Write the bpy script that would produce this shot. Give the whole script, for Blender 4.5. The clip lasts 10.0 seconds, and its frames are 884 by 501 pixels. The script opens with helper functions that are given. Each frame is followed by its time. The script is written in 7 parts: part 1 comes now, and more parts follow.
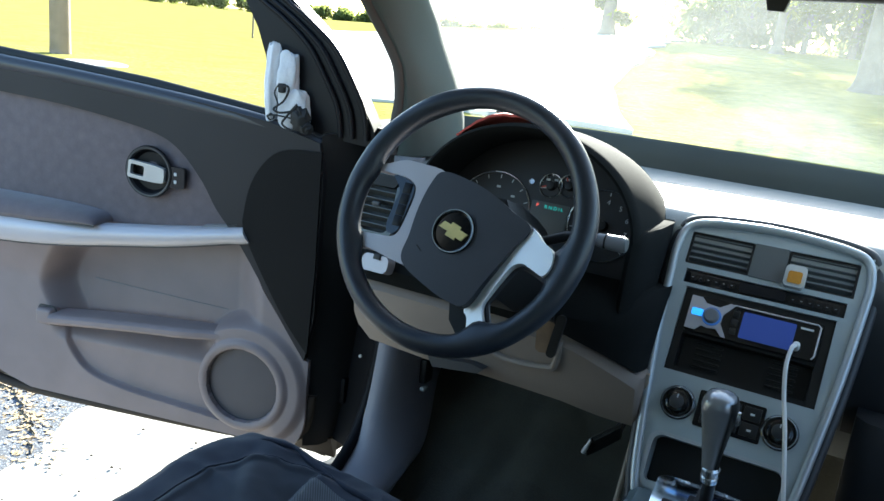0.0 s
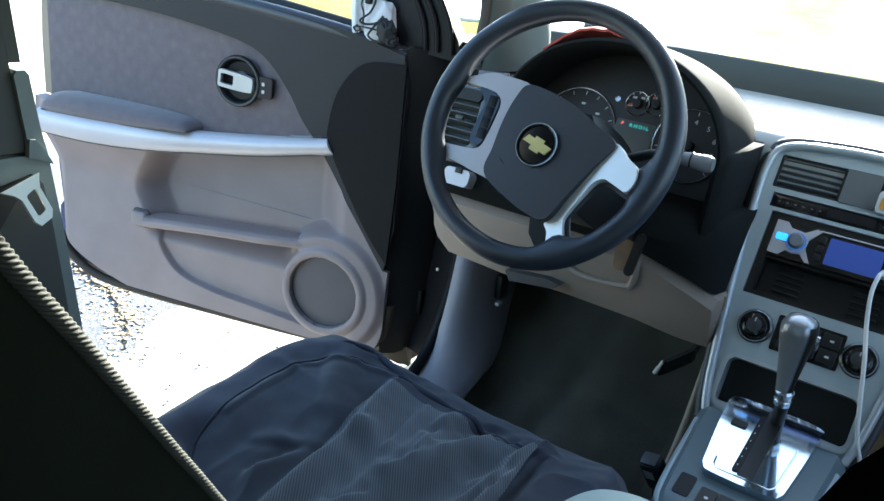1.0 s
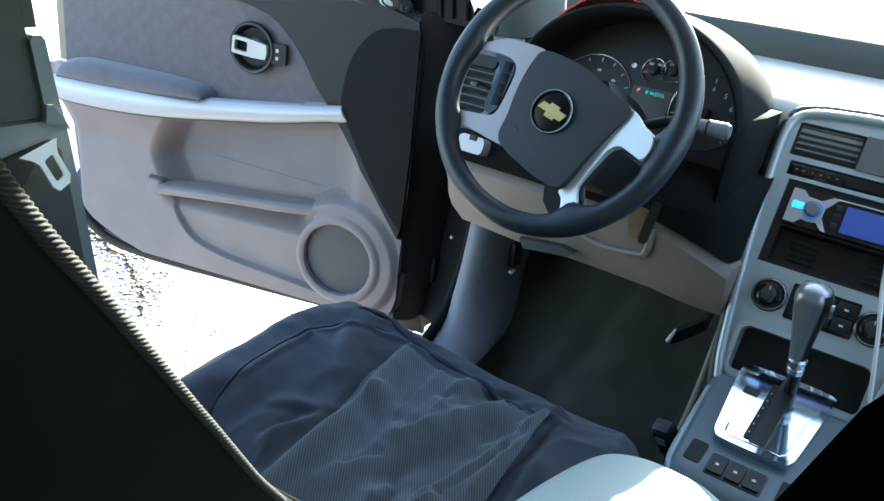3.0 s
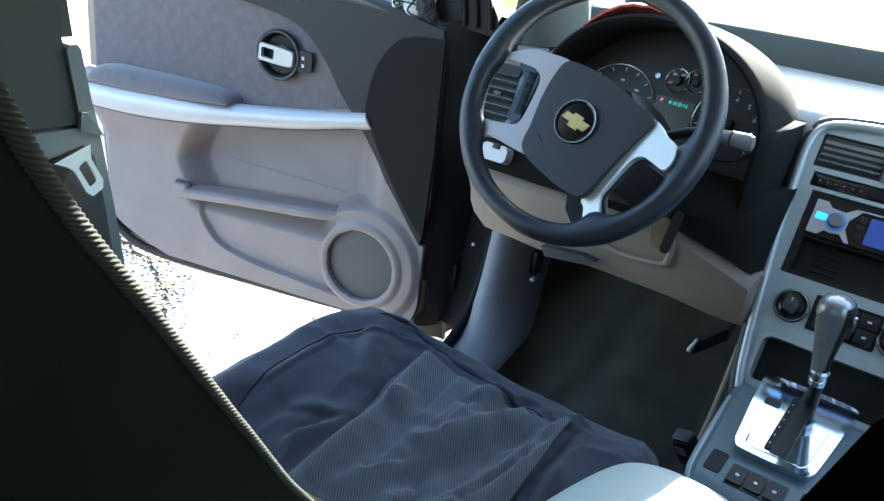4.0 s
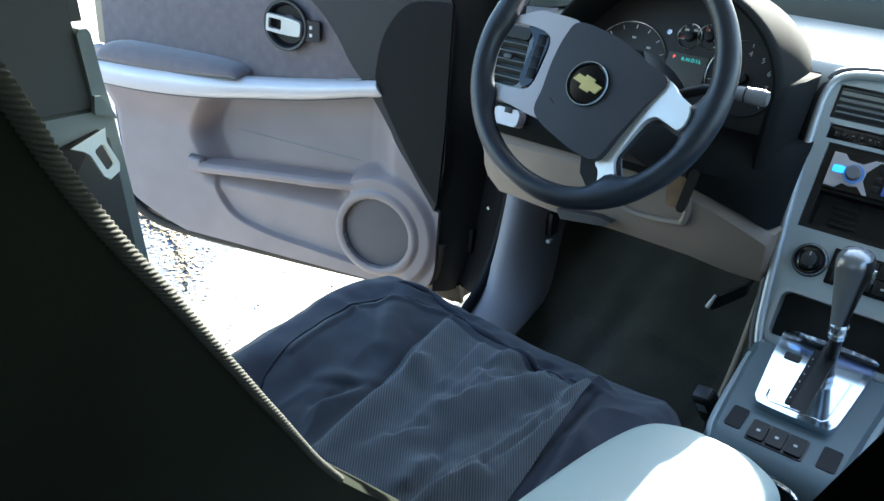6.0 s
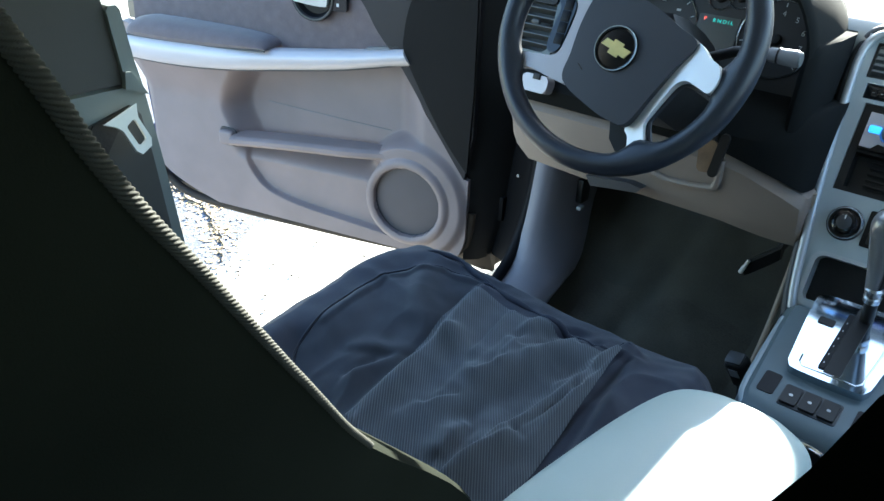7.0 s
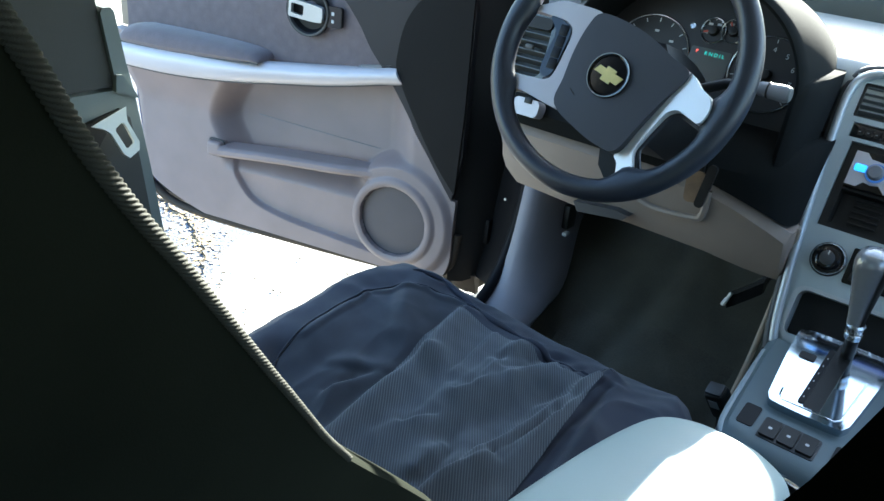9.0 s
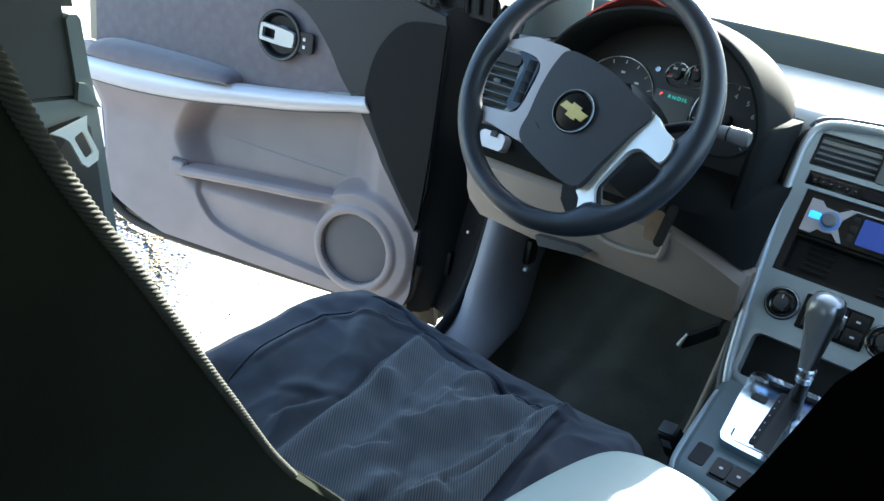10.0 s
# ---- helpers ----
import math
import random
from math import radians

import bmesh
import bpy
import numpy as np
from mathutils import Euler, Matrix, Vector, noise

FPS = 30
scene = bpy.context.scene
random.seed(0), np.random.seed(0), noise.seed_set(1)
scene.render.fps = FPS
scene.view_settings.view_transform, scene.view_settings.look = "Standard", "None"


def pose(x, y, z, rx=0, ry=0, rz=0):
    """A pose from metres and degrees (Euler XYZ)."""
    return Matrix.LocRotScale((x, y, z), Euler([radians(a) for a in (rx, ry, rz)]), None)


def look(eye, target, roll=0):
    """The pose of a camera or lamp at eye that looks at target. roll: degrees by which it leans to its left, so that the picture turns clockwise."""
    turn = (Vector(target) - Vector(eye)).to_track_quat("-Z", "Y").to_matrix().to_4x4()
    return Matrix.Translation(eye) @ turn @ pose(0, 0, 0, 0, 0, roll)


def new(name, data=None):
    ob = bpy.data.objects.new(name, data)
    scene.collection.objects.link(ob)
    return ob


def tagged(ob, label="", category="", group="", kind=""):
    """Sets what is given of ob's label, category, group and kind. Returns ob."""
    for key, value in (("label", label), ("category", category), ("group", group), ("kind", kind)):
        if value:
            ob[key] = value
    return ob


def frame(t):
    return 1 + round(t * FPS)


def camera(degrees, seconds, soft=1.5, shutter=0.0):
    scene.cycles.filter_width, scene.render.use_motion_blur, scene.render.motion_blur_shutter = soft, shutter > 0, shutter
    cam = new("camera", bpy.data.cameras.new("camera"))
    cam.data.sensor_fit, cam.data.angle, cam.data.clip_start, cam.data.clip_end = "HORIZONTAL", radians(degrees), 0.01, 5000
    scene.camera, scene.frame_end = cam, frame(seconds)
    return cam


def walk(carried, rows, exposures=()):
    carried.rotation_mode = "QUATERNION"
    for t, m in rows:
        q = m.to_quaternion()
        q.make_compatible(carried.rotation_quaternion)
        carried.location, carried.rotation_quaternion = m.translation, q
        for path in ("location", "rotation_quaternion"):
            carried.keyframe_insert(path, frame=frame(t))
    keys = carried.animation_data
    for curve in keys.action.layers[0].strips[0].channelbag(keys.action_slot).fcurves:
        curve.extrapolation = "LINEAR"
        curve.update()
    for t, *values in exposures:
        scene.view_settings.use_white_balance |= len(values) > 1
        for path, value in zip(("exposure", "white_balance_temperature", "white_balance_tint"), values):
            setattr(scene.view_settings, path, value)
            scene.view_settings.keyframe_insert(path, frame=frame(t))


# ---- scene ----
cam = camera(56.0, 10.0)

PATH = [
    (0, (0.1444, -0.9825, 1.3023), (-0.8147, 0.8064, 0.7640), 6.16),
    (0.5, (0.1458, -0.9918, 1.2961), (-0.8849, 0.7139, 0.6343), 6.28),
    (1, (0.1486, -1.0047, 1.2910), (-0.9189, 0.6452, 0.5504), 6.87),
    (1.5, (0.1485, -1.0037, 1.2933), (-0.9044, 0.6372, 0.5128), 6.48),
    (2, (0.1528, -1.0124, 1.2908), (-0.9366, 0.5820, 0.4656), 6.86),
    (2.5, (0.1486, -1.0058, 1.2921), (-0.8811, 0.6296, 0.4704), 6.74),
    (2.7, (0.1495, -1.0071, 1.2882), (-0.9067, 0.6084, 0.4609), 6.56),
    (3.8, (0.1504, -1.0151, 1.2940), (-0.9425, 0.6028, 0.5208), 7.42),
    (4, (0.1519, -1.0194, 1.2957), (-0.9631, 0.5657, 0.4869), 6.89),
    (4.5, (0.1500, -1.0153, 1.2982), (-0.9486, 0.5857, 0.4982), 6.17),
    (5, (0.1493, -1.0119, 1.2988), (-0.9410, 0.5936, 0.4965), 5.91),
    (5.5, (0.1534, -1.0168, 1.2995), (-0.9647, 0.5361, 0.4344), 5.90),
    (5.7, (0.1503, -1.0215, 1.3027), (-0.9677, 0.5211, 0.4193), 4.80),
    (6.8, (0.1533, -1.0190, 1.3104), (-0.9570, 0.4873, 0.3574), 3.72),
    (7, (0.1561, -1.0214, 1.3106), (-0.9966, 0.4356, 0.3315), 2.57),
    (7.5, (0.1490, -1.0164, 1.3071), (-0.9428, 0.5051, 0.3567), 3.63),
    (8, (0.1498, -1.0175, 1.3061), (-0.9376, 0.5090, 0.3588), 3.61),
    (8.5, (0.1509, -1.0180, 1.3070), (-0.9544, 0.4773, 0.3311), 3.73),
    (9, (0.1533, -1.0222, 1.3021), (-0.9864, 0.4807, 0.3788), 5.54),
    (9.5, (0.1601, -1.0234, 1.3036), (-1.0403, 0.4593, 0.4259), 6.12),
    (10, (0.1573, -1.0204, 1.2909), (-0.9405, 0.5652, 0.4597), 9.10),
]
walk(cam, [(t, look(eye, target, roll)) for t, eye, target, roll in PATH], [(0.0, 2.95, 5720, 2.5), (0.5, 3.10, 5720, 2.5), (1.0, 3.40, 5720, 2.5), (1.5, 3.40, 5720, 2.5), (2.0, 3.35, 5720, 2.5), (2.5, 3.60, 5720, 2.5), (4.0, 3.65, 5720, 2.5), (5.0, 3.62, 5720, 2.5), (7.0, 3.55, 5720, 2.5), (10.0, 3.60, 5720, 2.5)])

# ---- world, sun and exposure ----
SUN_AZ, SUN_EL = 11.4, 19.6   # degrees to the left of straight ahead, degrees up
world = bpy.data.worlds.new("world")
scene.world = world
world.use_nodes = True
wn = world.node_tree
sky = wn.nodes.new("ShaderNodeTexSky")
sky.sky_type, sky.sun_disc = "NISHITA", False
sky.sun_elevation, sky.sun_rotation = radians(SUN_EL), radians(-SUN_AZ)
wn.links.new(sky.outputs["Color"], wn.nodes["Background"].inputs["Color"])
wn.nodes["Background"].inputs["Strength"].default_value = 0.085
lamp = bpy.data.lights.new("sun", "SUN")
lamp.energy, lamp.angle, lamp.color = 5.0, radians(0.6), (1.0, 0.90, 0.74)
sun = new("sun", lamp)
sun_way = Vector((-math.sin(radians(SUN_AZ)) * math.cos(radians(SUN_EL)), math.cos(radians(SUN_AZ)) * math.cos(radians(SUN_EL)), math.sin(radians(SUN_EL))))
sun.matrix_world = look(sun_way * 30, (0, 0, 0))


# ---- materials ----
def mat(name, color, rough=0.6, metal=0.0, grain=(300.0, 0.15), vary=(6.0, 0.12), bump=0.15, spec=0.5, sheen=0.0, coat=0.0):
    """A surface with fine relief (grain: scale per metre, strength) and broad uneven tone (vary: scale, amount)."""
    m = bpy.data.materials.new(name)
    m.use_nodes = True
    t = m.node_tree
    b = t.nodes["Principled BSDF"]
    b.inputs["Roughness"].default_value, b.inputs["Metallic"].default_value = rough, metal
    b.inputs["Specular IOR Level"].default_value = spec
    b.inputs["Sheen Weight"].default_value, b.inputs["Coat Weight"].default_value = sheen, coat
    geo = t.nodes.new("ShaderNodeNewGeometry")
    big = t.nodes.new("ShaderNodeTexNoise")
    big.inputs["Scale"].default_value, big.inputs["Detail"].default_value = vary[0], 5
    t.links.new(geo.outputs["Position"], big.inputs["Vector"])
    fine = t.nodes.new("ShaderNodeTexNoise")
    fine.inputs["Scale"].default_value, fine.inputs["Detail"].default_value = grain[0], 3
    t.links.new(geo.outputs["Position"], fine.inputs["Vector"])
    add = t.nodes.new("ShaderNodeMath")
    add.operation = "MULTIPLY_ADD"
    t.links.new(fine.outputs["Fac"], add.inputs[0])
    add.inputs[1].default_value = grain[1]
    t.links.new(big.outputs["Fac"], add.inputs[2])
    ramp = t.nodes.new("ShaderNodeMapRange")
    ramp.inputs["From Min"].default_value, ramp.inputs["From Max"].default_value = 0.25, 0.8 + grain[1]
    ramp.inputs["To Min"].default_value, ramp.inputs["To Max"].default_value = 1 - vary[1] * 2, 1 + vary[1] * 1.4
    t.links.new(add.outputs[0], ramp.inputs["Value"])
    mul = t.nodes.new("ShaderNodeVectorMath")
    mul.operation = "SCALE"
    mul.inputs[0].default_value = color
    t.links.new(ramp.outputs[0], mul.inputs["Scale"])
    t.links.new(mul.outputs[0], b.inputs["Base Color"])
    if bump:
        bp = t.nodes.new("ShaderNodeBump")
        bp.inputs["Strength"].default_value, bp.inputs["Distance"].default_value = bump, 0.4 / grain[0]
        t.links.new(fine.outputs["Fac"], bp.inputs["Height"])
        t.links.new(bp.outputs[0], b.inputs["Normal"])
    return m


def glow(name, color, strength):
    m = bpy.data.materials.new(name)
    m.use_nodes = True
    b = m.node_tree.nodes["Principled BSDF"]
    b.inputs["Base Color"].default_value = (*[c * 0.3 for c in color], 1)
    b.inputs["Emission Color"].default_value, b.inputs["Emission Strength"].default_value = (*color, 1), strength
    return m


M = dict(
    trim_light=mat("light_grey_plastic", (0.222, 0.180, 0.180), 0.55, grain=(900, 0.1), vary=(8, 0.09), bump=0.14),
    trim_mid=mat("mid_grey_plastic", (0.165, 0.17, 0.185), 0.5, grain=(900, 0.1), vary=(5, 0.08), bump=0.12),
    trim_dark=mat("charcoal_plastic", (0.036, 0.038, 0.042), 0.5, grain=(1100, 0.15), vary=(5, 0.12), bump=0.2),
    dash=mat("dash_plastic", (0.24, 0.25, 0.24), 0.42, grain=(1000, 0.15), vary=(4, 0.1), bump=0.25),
    black=mat("black_plastic", (0.010, 0.010, 0.010), 0.45, grain=(900, 0.1), vary=(6, 0.15), bump=0.1, spec=0.35),
    gloss_black=mat("glossy_black", (0.008, 0.008, 0.009), 0.12, vary=(9, 0.1), bump=0.0),
    silver=mat("satin_silver_paint", (0.48, 0.455, 0.475), 0.36, 0.12, grain=(1500, 0.1), vary=(8, 0.04), bump=0.03),
    stack=mat("silver_grey_plastic", (0.355, 0.410, 0.435), 0.42, 0.25, grain=(1500, 0.1), vary=(6, 0.05), bump=0.05),
    spoke_silver_lit=mat("spoke_silver_lit", (0.80, 0.81, 0.83), 0.40, 0.4, grain=(1500, 0.1), vary=(8, 0.04), bump=0.02),
    pillar_mid=mat("grey_green_cloth_trim", (0.040, 0.058, 0.054), 0.7, grain=(700, 0.2), vary=(6, 0.08), bump=0.2),
    trim_grey=mat("blue_grey_plastic", (0.225, 0.215, 0.24), 0.5, grain=(900, 0.1), vary=(5, 0.08), bump=0.12),
    knob_grey=mat("knob_grey", (0.30, 0.315, 0.335), 0.25, 0.45, vary=(10, 0.06), bump=0.02),
    console_grey=mat("console_grey", (0.108, 0.145, 0.162), 0.45, 0.1, grain=(1200, 0.1), vary=(6, 0.06), bump=0.05),
    seat_shaded=mat("shaded_passenger_cloth", (0.0016, 0.0021, 0.0016), 1.0, grain=(900, 0.3), vary=(7, 0.25), bump=0.1, spec=0.0),
    carpet_dark=mat("toe_board_carpet", (0.062, 0.057, 0.041), 0.95, grain=(420, 0.6), vary=(8, 0.3), bump=0.8),
    vent_grey=mat("vent_grey", (0.09, 0.098, 0.10), 0.5, grain=(900, 0.1), vary=(5, 0.08), bump=0.12),
    trim_beige=mat("beige_edge", (0.27, 0.215, 0.155), 0.6, grain=(900, 0.1), vary=(8, 0.09), bump=0.14),
    knee_grey=mat("warm_grey_plastic", (0.225, 0.183, 0.152), 0.55, grain=(900, 0.1), vary=(8, 0.09), bump=0.14),
    chrome=mat("chrome", (0.75, 0.78, 0.8), 0.08, 1.0, vary=(12, 0.05), bump=0.0),
    chrome_satin=mat("satin_chrome", (0.56, 0.63, 0.70), 0.07, 1.0, grain=(60, 0.2), vary=(12, 0.05), bump=0.0),
    leather=mat("wheel_leather", (0.024, 0.030, 0.044), 0.38, grain=(700, 0.2), vary=(14, 0.2), bump=0.3),
    pad=mat("airbag_pad", (0.037, 0.040, 0.053), 0.55, grain=(1200, 0.2), vary=(8, 0.1), bump=0.25),
    suede=mat("door_suede", (0.134, 0.108, 0.114), 0.9, grain=(220, 0.35), vary=(40, 0.12), bump=0.25, sheen=0.3),
    navy=mat("navy_seat_cover", (0.0078, 0.0124, 0.0300), 0.75, grain=(900, 0.3), vary=(11, 0.3), bump=0.35, sheen=0.18),
    navy_grey=mat("slate_seat_panel", (0.0225, 0.0280, 0.0410), 0.8, grain=(900, 0.3), vary=(13, 0.25), bump=0.35, sheen=0.15),
    seat_dark=mat("black_seat_cloth", (0.0108, 0.0124, 0.0090), 1.0, grain=(900, 0.3), vary=(7, 0.25), bump=0.2, spec=0.03),
    arm_cloth=mat("armrest_vinyl", (0.33, 0.41, 0.405), 0.5, grain=(700, 0.15), vary=(5, 0.05), bump=0.15),
    paint=mat("dark_blue_paint", (0.012, 0.022, 0.085), 0.2, vary=(4, 0.1), bump=0.0, coat=1.0),
    rubber=mat("black_rubber", (0.012, 0.012, 0.012), 0.7, bump=0.2),
    glass_dark=mat("gauge_black", (0.006, 0.006, 0.006), 0.5, bump=0.0),
    pillar_grey=mat("sage_grey_trim", (0.165, 0.188, 0.180), 0.65, grain=(700, 0.2), vary=(6, 0.08), bump=0.2),
    pillar_dark=mat("dark_sage_trim", (0.055, 0.0545, 0.050), 0.75, grain=(700, 0.2), vary=(6, 0.1), bump=0.2),
    gloss_dark=mat("satin_black_trim", (0.006, 0.006, 0.008), 0.48, vary=(9, 0.15), bump=0.0, spec=0.25),
    jamb_shaded=mat("shaded_jamb_paint", (0.0045, 0.0045, 0.006), 0.6, vary=(8, 0.2), bump=0.05, spec=0.15),
    rubber_brown=mat("dusty_rubber", (0.034, 0.024, 0.016), 0.75, vary=(12, 0.25), bump=0.2),
    grille=mat("speaker_mesh", (0.088, 0.077, 0.082), 0.7, grain=(1600, 0.5), vary=(10, 0.08), bump=0.6),
    cowl=mat("cowl_plastic", (0.030, 0.038, 0.035), 0.55, grain=(800, 0.15), vary=(4, 0.12), bump=0.2, spec=0.3),
    bezel_silver=mat("bezel_silver", (0.42, 0.45, 0.47), 0.36, 0.4, grain=(1500, 0.1), vary=(7, 0.05), bump=0.03),
    satin_grey=mat("satin_grey", (0.42, 0.43, 0.44), 0.33, 0.4, vary=(10, 0.06), bump=0.02),
    chrome_dull=mat("dull_chrome", (0.55, 0.56, 0.57), 0.25, 0.9, vary=(12, 0.06), bump=0.0),
    gold=mat("gold_paint", (0.72, 0.60, 0.24), 0.3, 0.2, vary=(60, 0.1), bump=0.0),
    white_mark=mat("white_print", (0.55, 0.56, 0.56), 0.6, bump=0.0),
    red_mark=mat("red_needle", (0.45, 0.06, 0.02), 0.5, bump=0.0),
    display_dark=mat("display_glass", (0.05, 0.06, 0.055), 0.3, bump=0.0),
    white_foam=mat("white_foam", (0.72, 0.72, 0.74), 0.85, grain=(200, 0.3), vary=(30, 0.12), bump=0.4),
    white_cable=mat("white_rubber", (0.72, 0.72, 0.70), 0.45, bump=0.0),
    red_cloth=mat("red_cloth", (0.46, 0.075, 0.06), 0.85, grain=(600, 0.4), vary=(20, 0.2), bump=0.4),
    tan_leather=mat("tan_leather", (0.16, 0.10, 0.055), 0.6, vary=(30, 0.25), bump=0.3),
    clear_plastic=mat("milky_plastic", (0.50, 0.51, 0.50), 0.2, vary=(20, 0.05), bump=0.0),
    amber=mat("amber_gel", (0.55, 0.25, 0.03), 0.3, vary=(30, 0.2), bump=0.0),
    piping=mat("cord_piping", (0.040, 0.040, 0.034), 0.75, grain=(1200, 0.3), vary=(40, 0.15), bump=0.3, spec=0.1),
    mat=mat("floor_mat", (0.072, 0.064, 0.046), 0.95, grain=(300, 0.6), vary=(9, 0.35), bump=0.9),
    brown_black=mat("brown_black", (0.030, 0.020, 0.016), 0.4, vary=(9, 0.1), bump=0.1),
    wing=mat("dark_wing_plastic", (0.013, 0.013, 0.0135), 0.72, grain=(1000, 0.15), vary=(5, 0.12), bump=0.2, spec=0.15),
    headliner=mat("headliner_cloth", (0.55, 0.54, 0.50), 0.95, grain=(500, 0.3), vary=(4, 0.05), bump=0.3),
    upper_door=mat("slate_plastic", (0.024, 0.0225, 0.025), 0.55, grain=(1000, 0.15), vary=(5, 0.1), bump=0.2, spec=0.28),
    door_roll=mat("slate_roll", (0.034, 0.034, 0.040), 0.38, grain=(1000, 0.15), vary=(5, 0.1), bump=0.12, spec=0.5),
    door_wing=mat("door_wing_plastic", (0.0095, 0.0092, 0.0095), 0.7, grain=(1000, 0.15), vary=(5, 0.12), bump=0.2, spec=0.15),
    hood_shaded=mat("shaded_hood_vinyl", (0.012, 0.013, 0.013), 0.9, grain=(1000, 0.15), vary=(5, 0.12), bump=0.2, spec=0.04),
    asphalt=mat("asphalt", (0.24, 0.225, 0.20), 0.9, grain=(150, 1.2), vary=(1.4, 0.30), bump=1.0),
    crack_soil=mat("crack_soil", (0.105, 0.080, 0.055), 0.95, grain=(200, 0.8), vary=(20, 0.3), bump=0.5),
    dry_leaf=mat("dry_leaf", (0.46, 0.33, 0.17), 0.8, grain=(200, 0.4), vary=(30, 0.3), bump=0.2),
    lawn=mat("lawn", (0.32, 0.285, 0.085), 1.0, grain=(6, 1.2), vary=(1.1, 0.34), bump=0.6, spec=0.0),
    bark=mat("bark", (0.20, 0.17, 0.13), 0.9, grain=(25, 0.6), vary=(3, 0.25), bump=0.9),
    pole_wood=mat("pole_wood", (0.26, 0.20, 0.15), 0.85, grain=(40, 0.5), vary=(4, 0.2), bump=0.6),
    concrete=mat("concrete", (0.45, 0.44, 0.41), 0.85, grain=(40, 0.3), vary=(0.4, 0.12), bump=0.3),
    tongue=mat("belt_steel", (0.80, 0.80, 0.72), 0.4, 0.1, bump=0.0),
)

def striped():
    """Grey cloth with fine ribs that run along the seat."""
    m = mat("striped_cloth", (0.05, 0.052, 0.055), 0.85, grain=(900, 0.3), vary=(8, 0.15), bump=0.3, sheen=0.2)
    t = m.node_tree
    b = t.nodes["Principled BSDF"]
    geo = t.nodes.new("ShaderNodeNewGeometry")
    wave = t.nodes.new("ShaderNodeTexWave")
    wave.wave_type, wave.bands_direction, wave.wave_profile = "BANDS", "X", "SIN"
    wave.inputs["Scale"].default_value, wave.inputs["Distortion"].default_value = 96.0, 0.9
    wave.inputs["Detail"].default_value, wave.inputs["Detail Scale"].default_value = 1.0, 0.3
    turn = t.nodes.new("ShaderNodeMapping")
    turn.inputs["Rotation"].default_value = (0, 0, radians(-36.5))
    t.links.new(geo.outputs["Position"], turn.inputs["Vector"])
    t.links.new(turn.outputs[0], wave.inputs["Vector"])
    mix = t.nodes.new("ShaderNodeMix")
    mix.data_type = "RGBA"
    mix.inputs["A"].default_value, mix.inputs["B"].default_value = (0.044, 0.050, 0.060, 1), (0.112, 0.123, 0.138, 1)
    t.links.new(wave.outputs["Fac"], mix.inputs["Factor"])
    t.links.new(mix.outputs["Result"], b.inputs["Base Color"])
    bp = t.nodes.new("ShaderNodeBump")
    bp.inputs["Strength"].default_value, bp.inputs["Distance"].default_value = 0.5, 0.001
    t.links.new(wave.outputs["Fac"], bp.inputs["Height"])
    t.links.new(bp.outputs[0], b.inputs["Normal"])
    return m


def clear_glass():
    """A thin clear pane: it lets light straight through and mirrors a little at a slant."""
    m = bpy.data.materials.new("clear_glass")
    m.use_nodes = True
    t = m.node_tree
    t.nodes.remove(t.nodes["Principled BSDF"])
    a, g, f, mix = (t.nodes.new(n) for n in ("ShaderNodeBsdfTransparent", "ShaderNodeBsdfGlossy", "ShaderNodeLayerWeight", "ShaderNodeMixShader"))
    a.inputs["Color"].default_value, g.inputs["Roughness"].default_value, f.inputs["Blend"].default_value = (0.97, 0.98, 0.975, 1), 0.02, 0.5
    pw, sc = t.nodes.new("ShaderNodeMath"), t.nodes.new("ShaderNodeMath")
    pw.operation, sc.operation = "POWER", "MULTIPLY_ADD"
    pw.inputs[1].default_value, sc.inputs[1].default_value, sc.inputs[2].default_value = 5.0, 0.35, 0.015
    t.links.new(f.outputs["Facing"], pw.inputs[0])
    t.links.new(pw.outputs[0], sc.inputs[0])
    t.links.new(sc.outputs[0], mix.inputs[0])
    t.links.new(a.outputs[0], mix.inputs[1])
    t.links.new(g.outputs[0], mix.inputs[2])
    t.links.new(mix.outputs[0], t.nodes["Material Output"].inputs["Surface"])
    return m


def thin_glass(name, tint, glare):
    """A thin pane that lets tinted light through; a scattering veil on it imitates glare."""
    m = bpy.data.materials.new(name)
    m.use_nodes = True
    t = m.node_tree
    t.nodes.remove(t.nodes["Principled BSDF"])
    a, g, d, m1, m2, n, r, geo = (t.nodes.new("ShaderNode" + k) for k in ("BsdfTransparent", "BsdfGlossy", "BsdfTranslucent", "MixShader", "MixShader", "TexNoise", "MapRange", "NewGeometry"))
    a.inputs["Color"].default_value, g.inputs["Roughness"].default_value = (*tint, 1), 0.05
    d.inputs["Color"].default_value = (0.9, 0.95, 0.92, 1)
    n.inputs["Scale"].default_value, n.inputs["Detail"].default_value = 5.0, 6
    r.inputs["From Min"].default_value, r.inputs["From Max"].default_value = 0.3, 0.75
    r.inputs["To Min"].default_value, r.inputs["To Max"].default_value = glare * 0.6, glare * 1.5
    t.links.new(geo.outputs["Position"], n.inputs["Vector"])
    t.links.new(n.outputs["Fac"], r.inputs["Value"])
    t.links.new(r.outputs[0], m1.inputs[0])
    t.links.new(a.outputs[0], m1.inputs[1])
    t.links.new(d.outputs[0], m1.inputs[2])
    m2.inputs[0].default_value = 0.03
    t.links.new(m1.outputs[0], m2.inputs[1])
    t.links.new(g.outputs[0], m2.inputs[2])
    t.links.new(m2.outputs[0], t.nodes["Material Output"].inputs["Surface"])
    return m


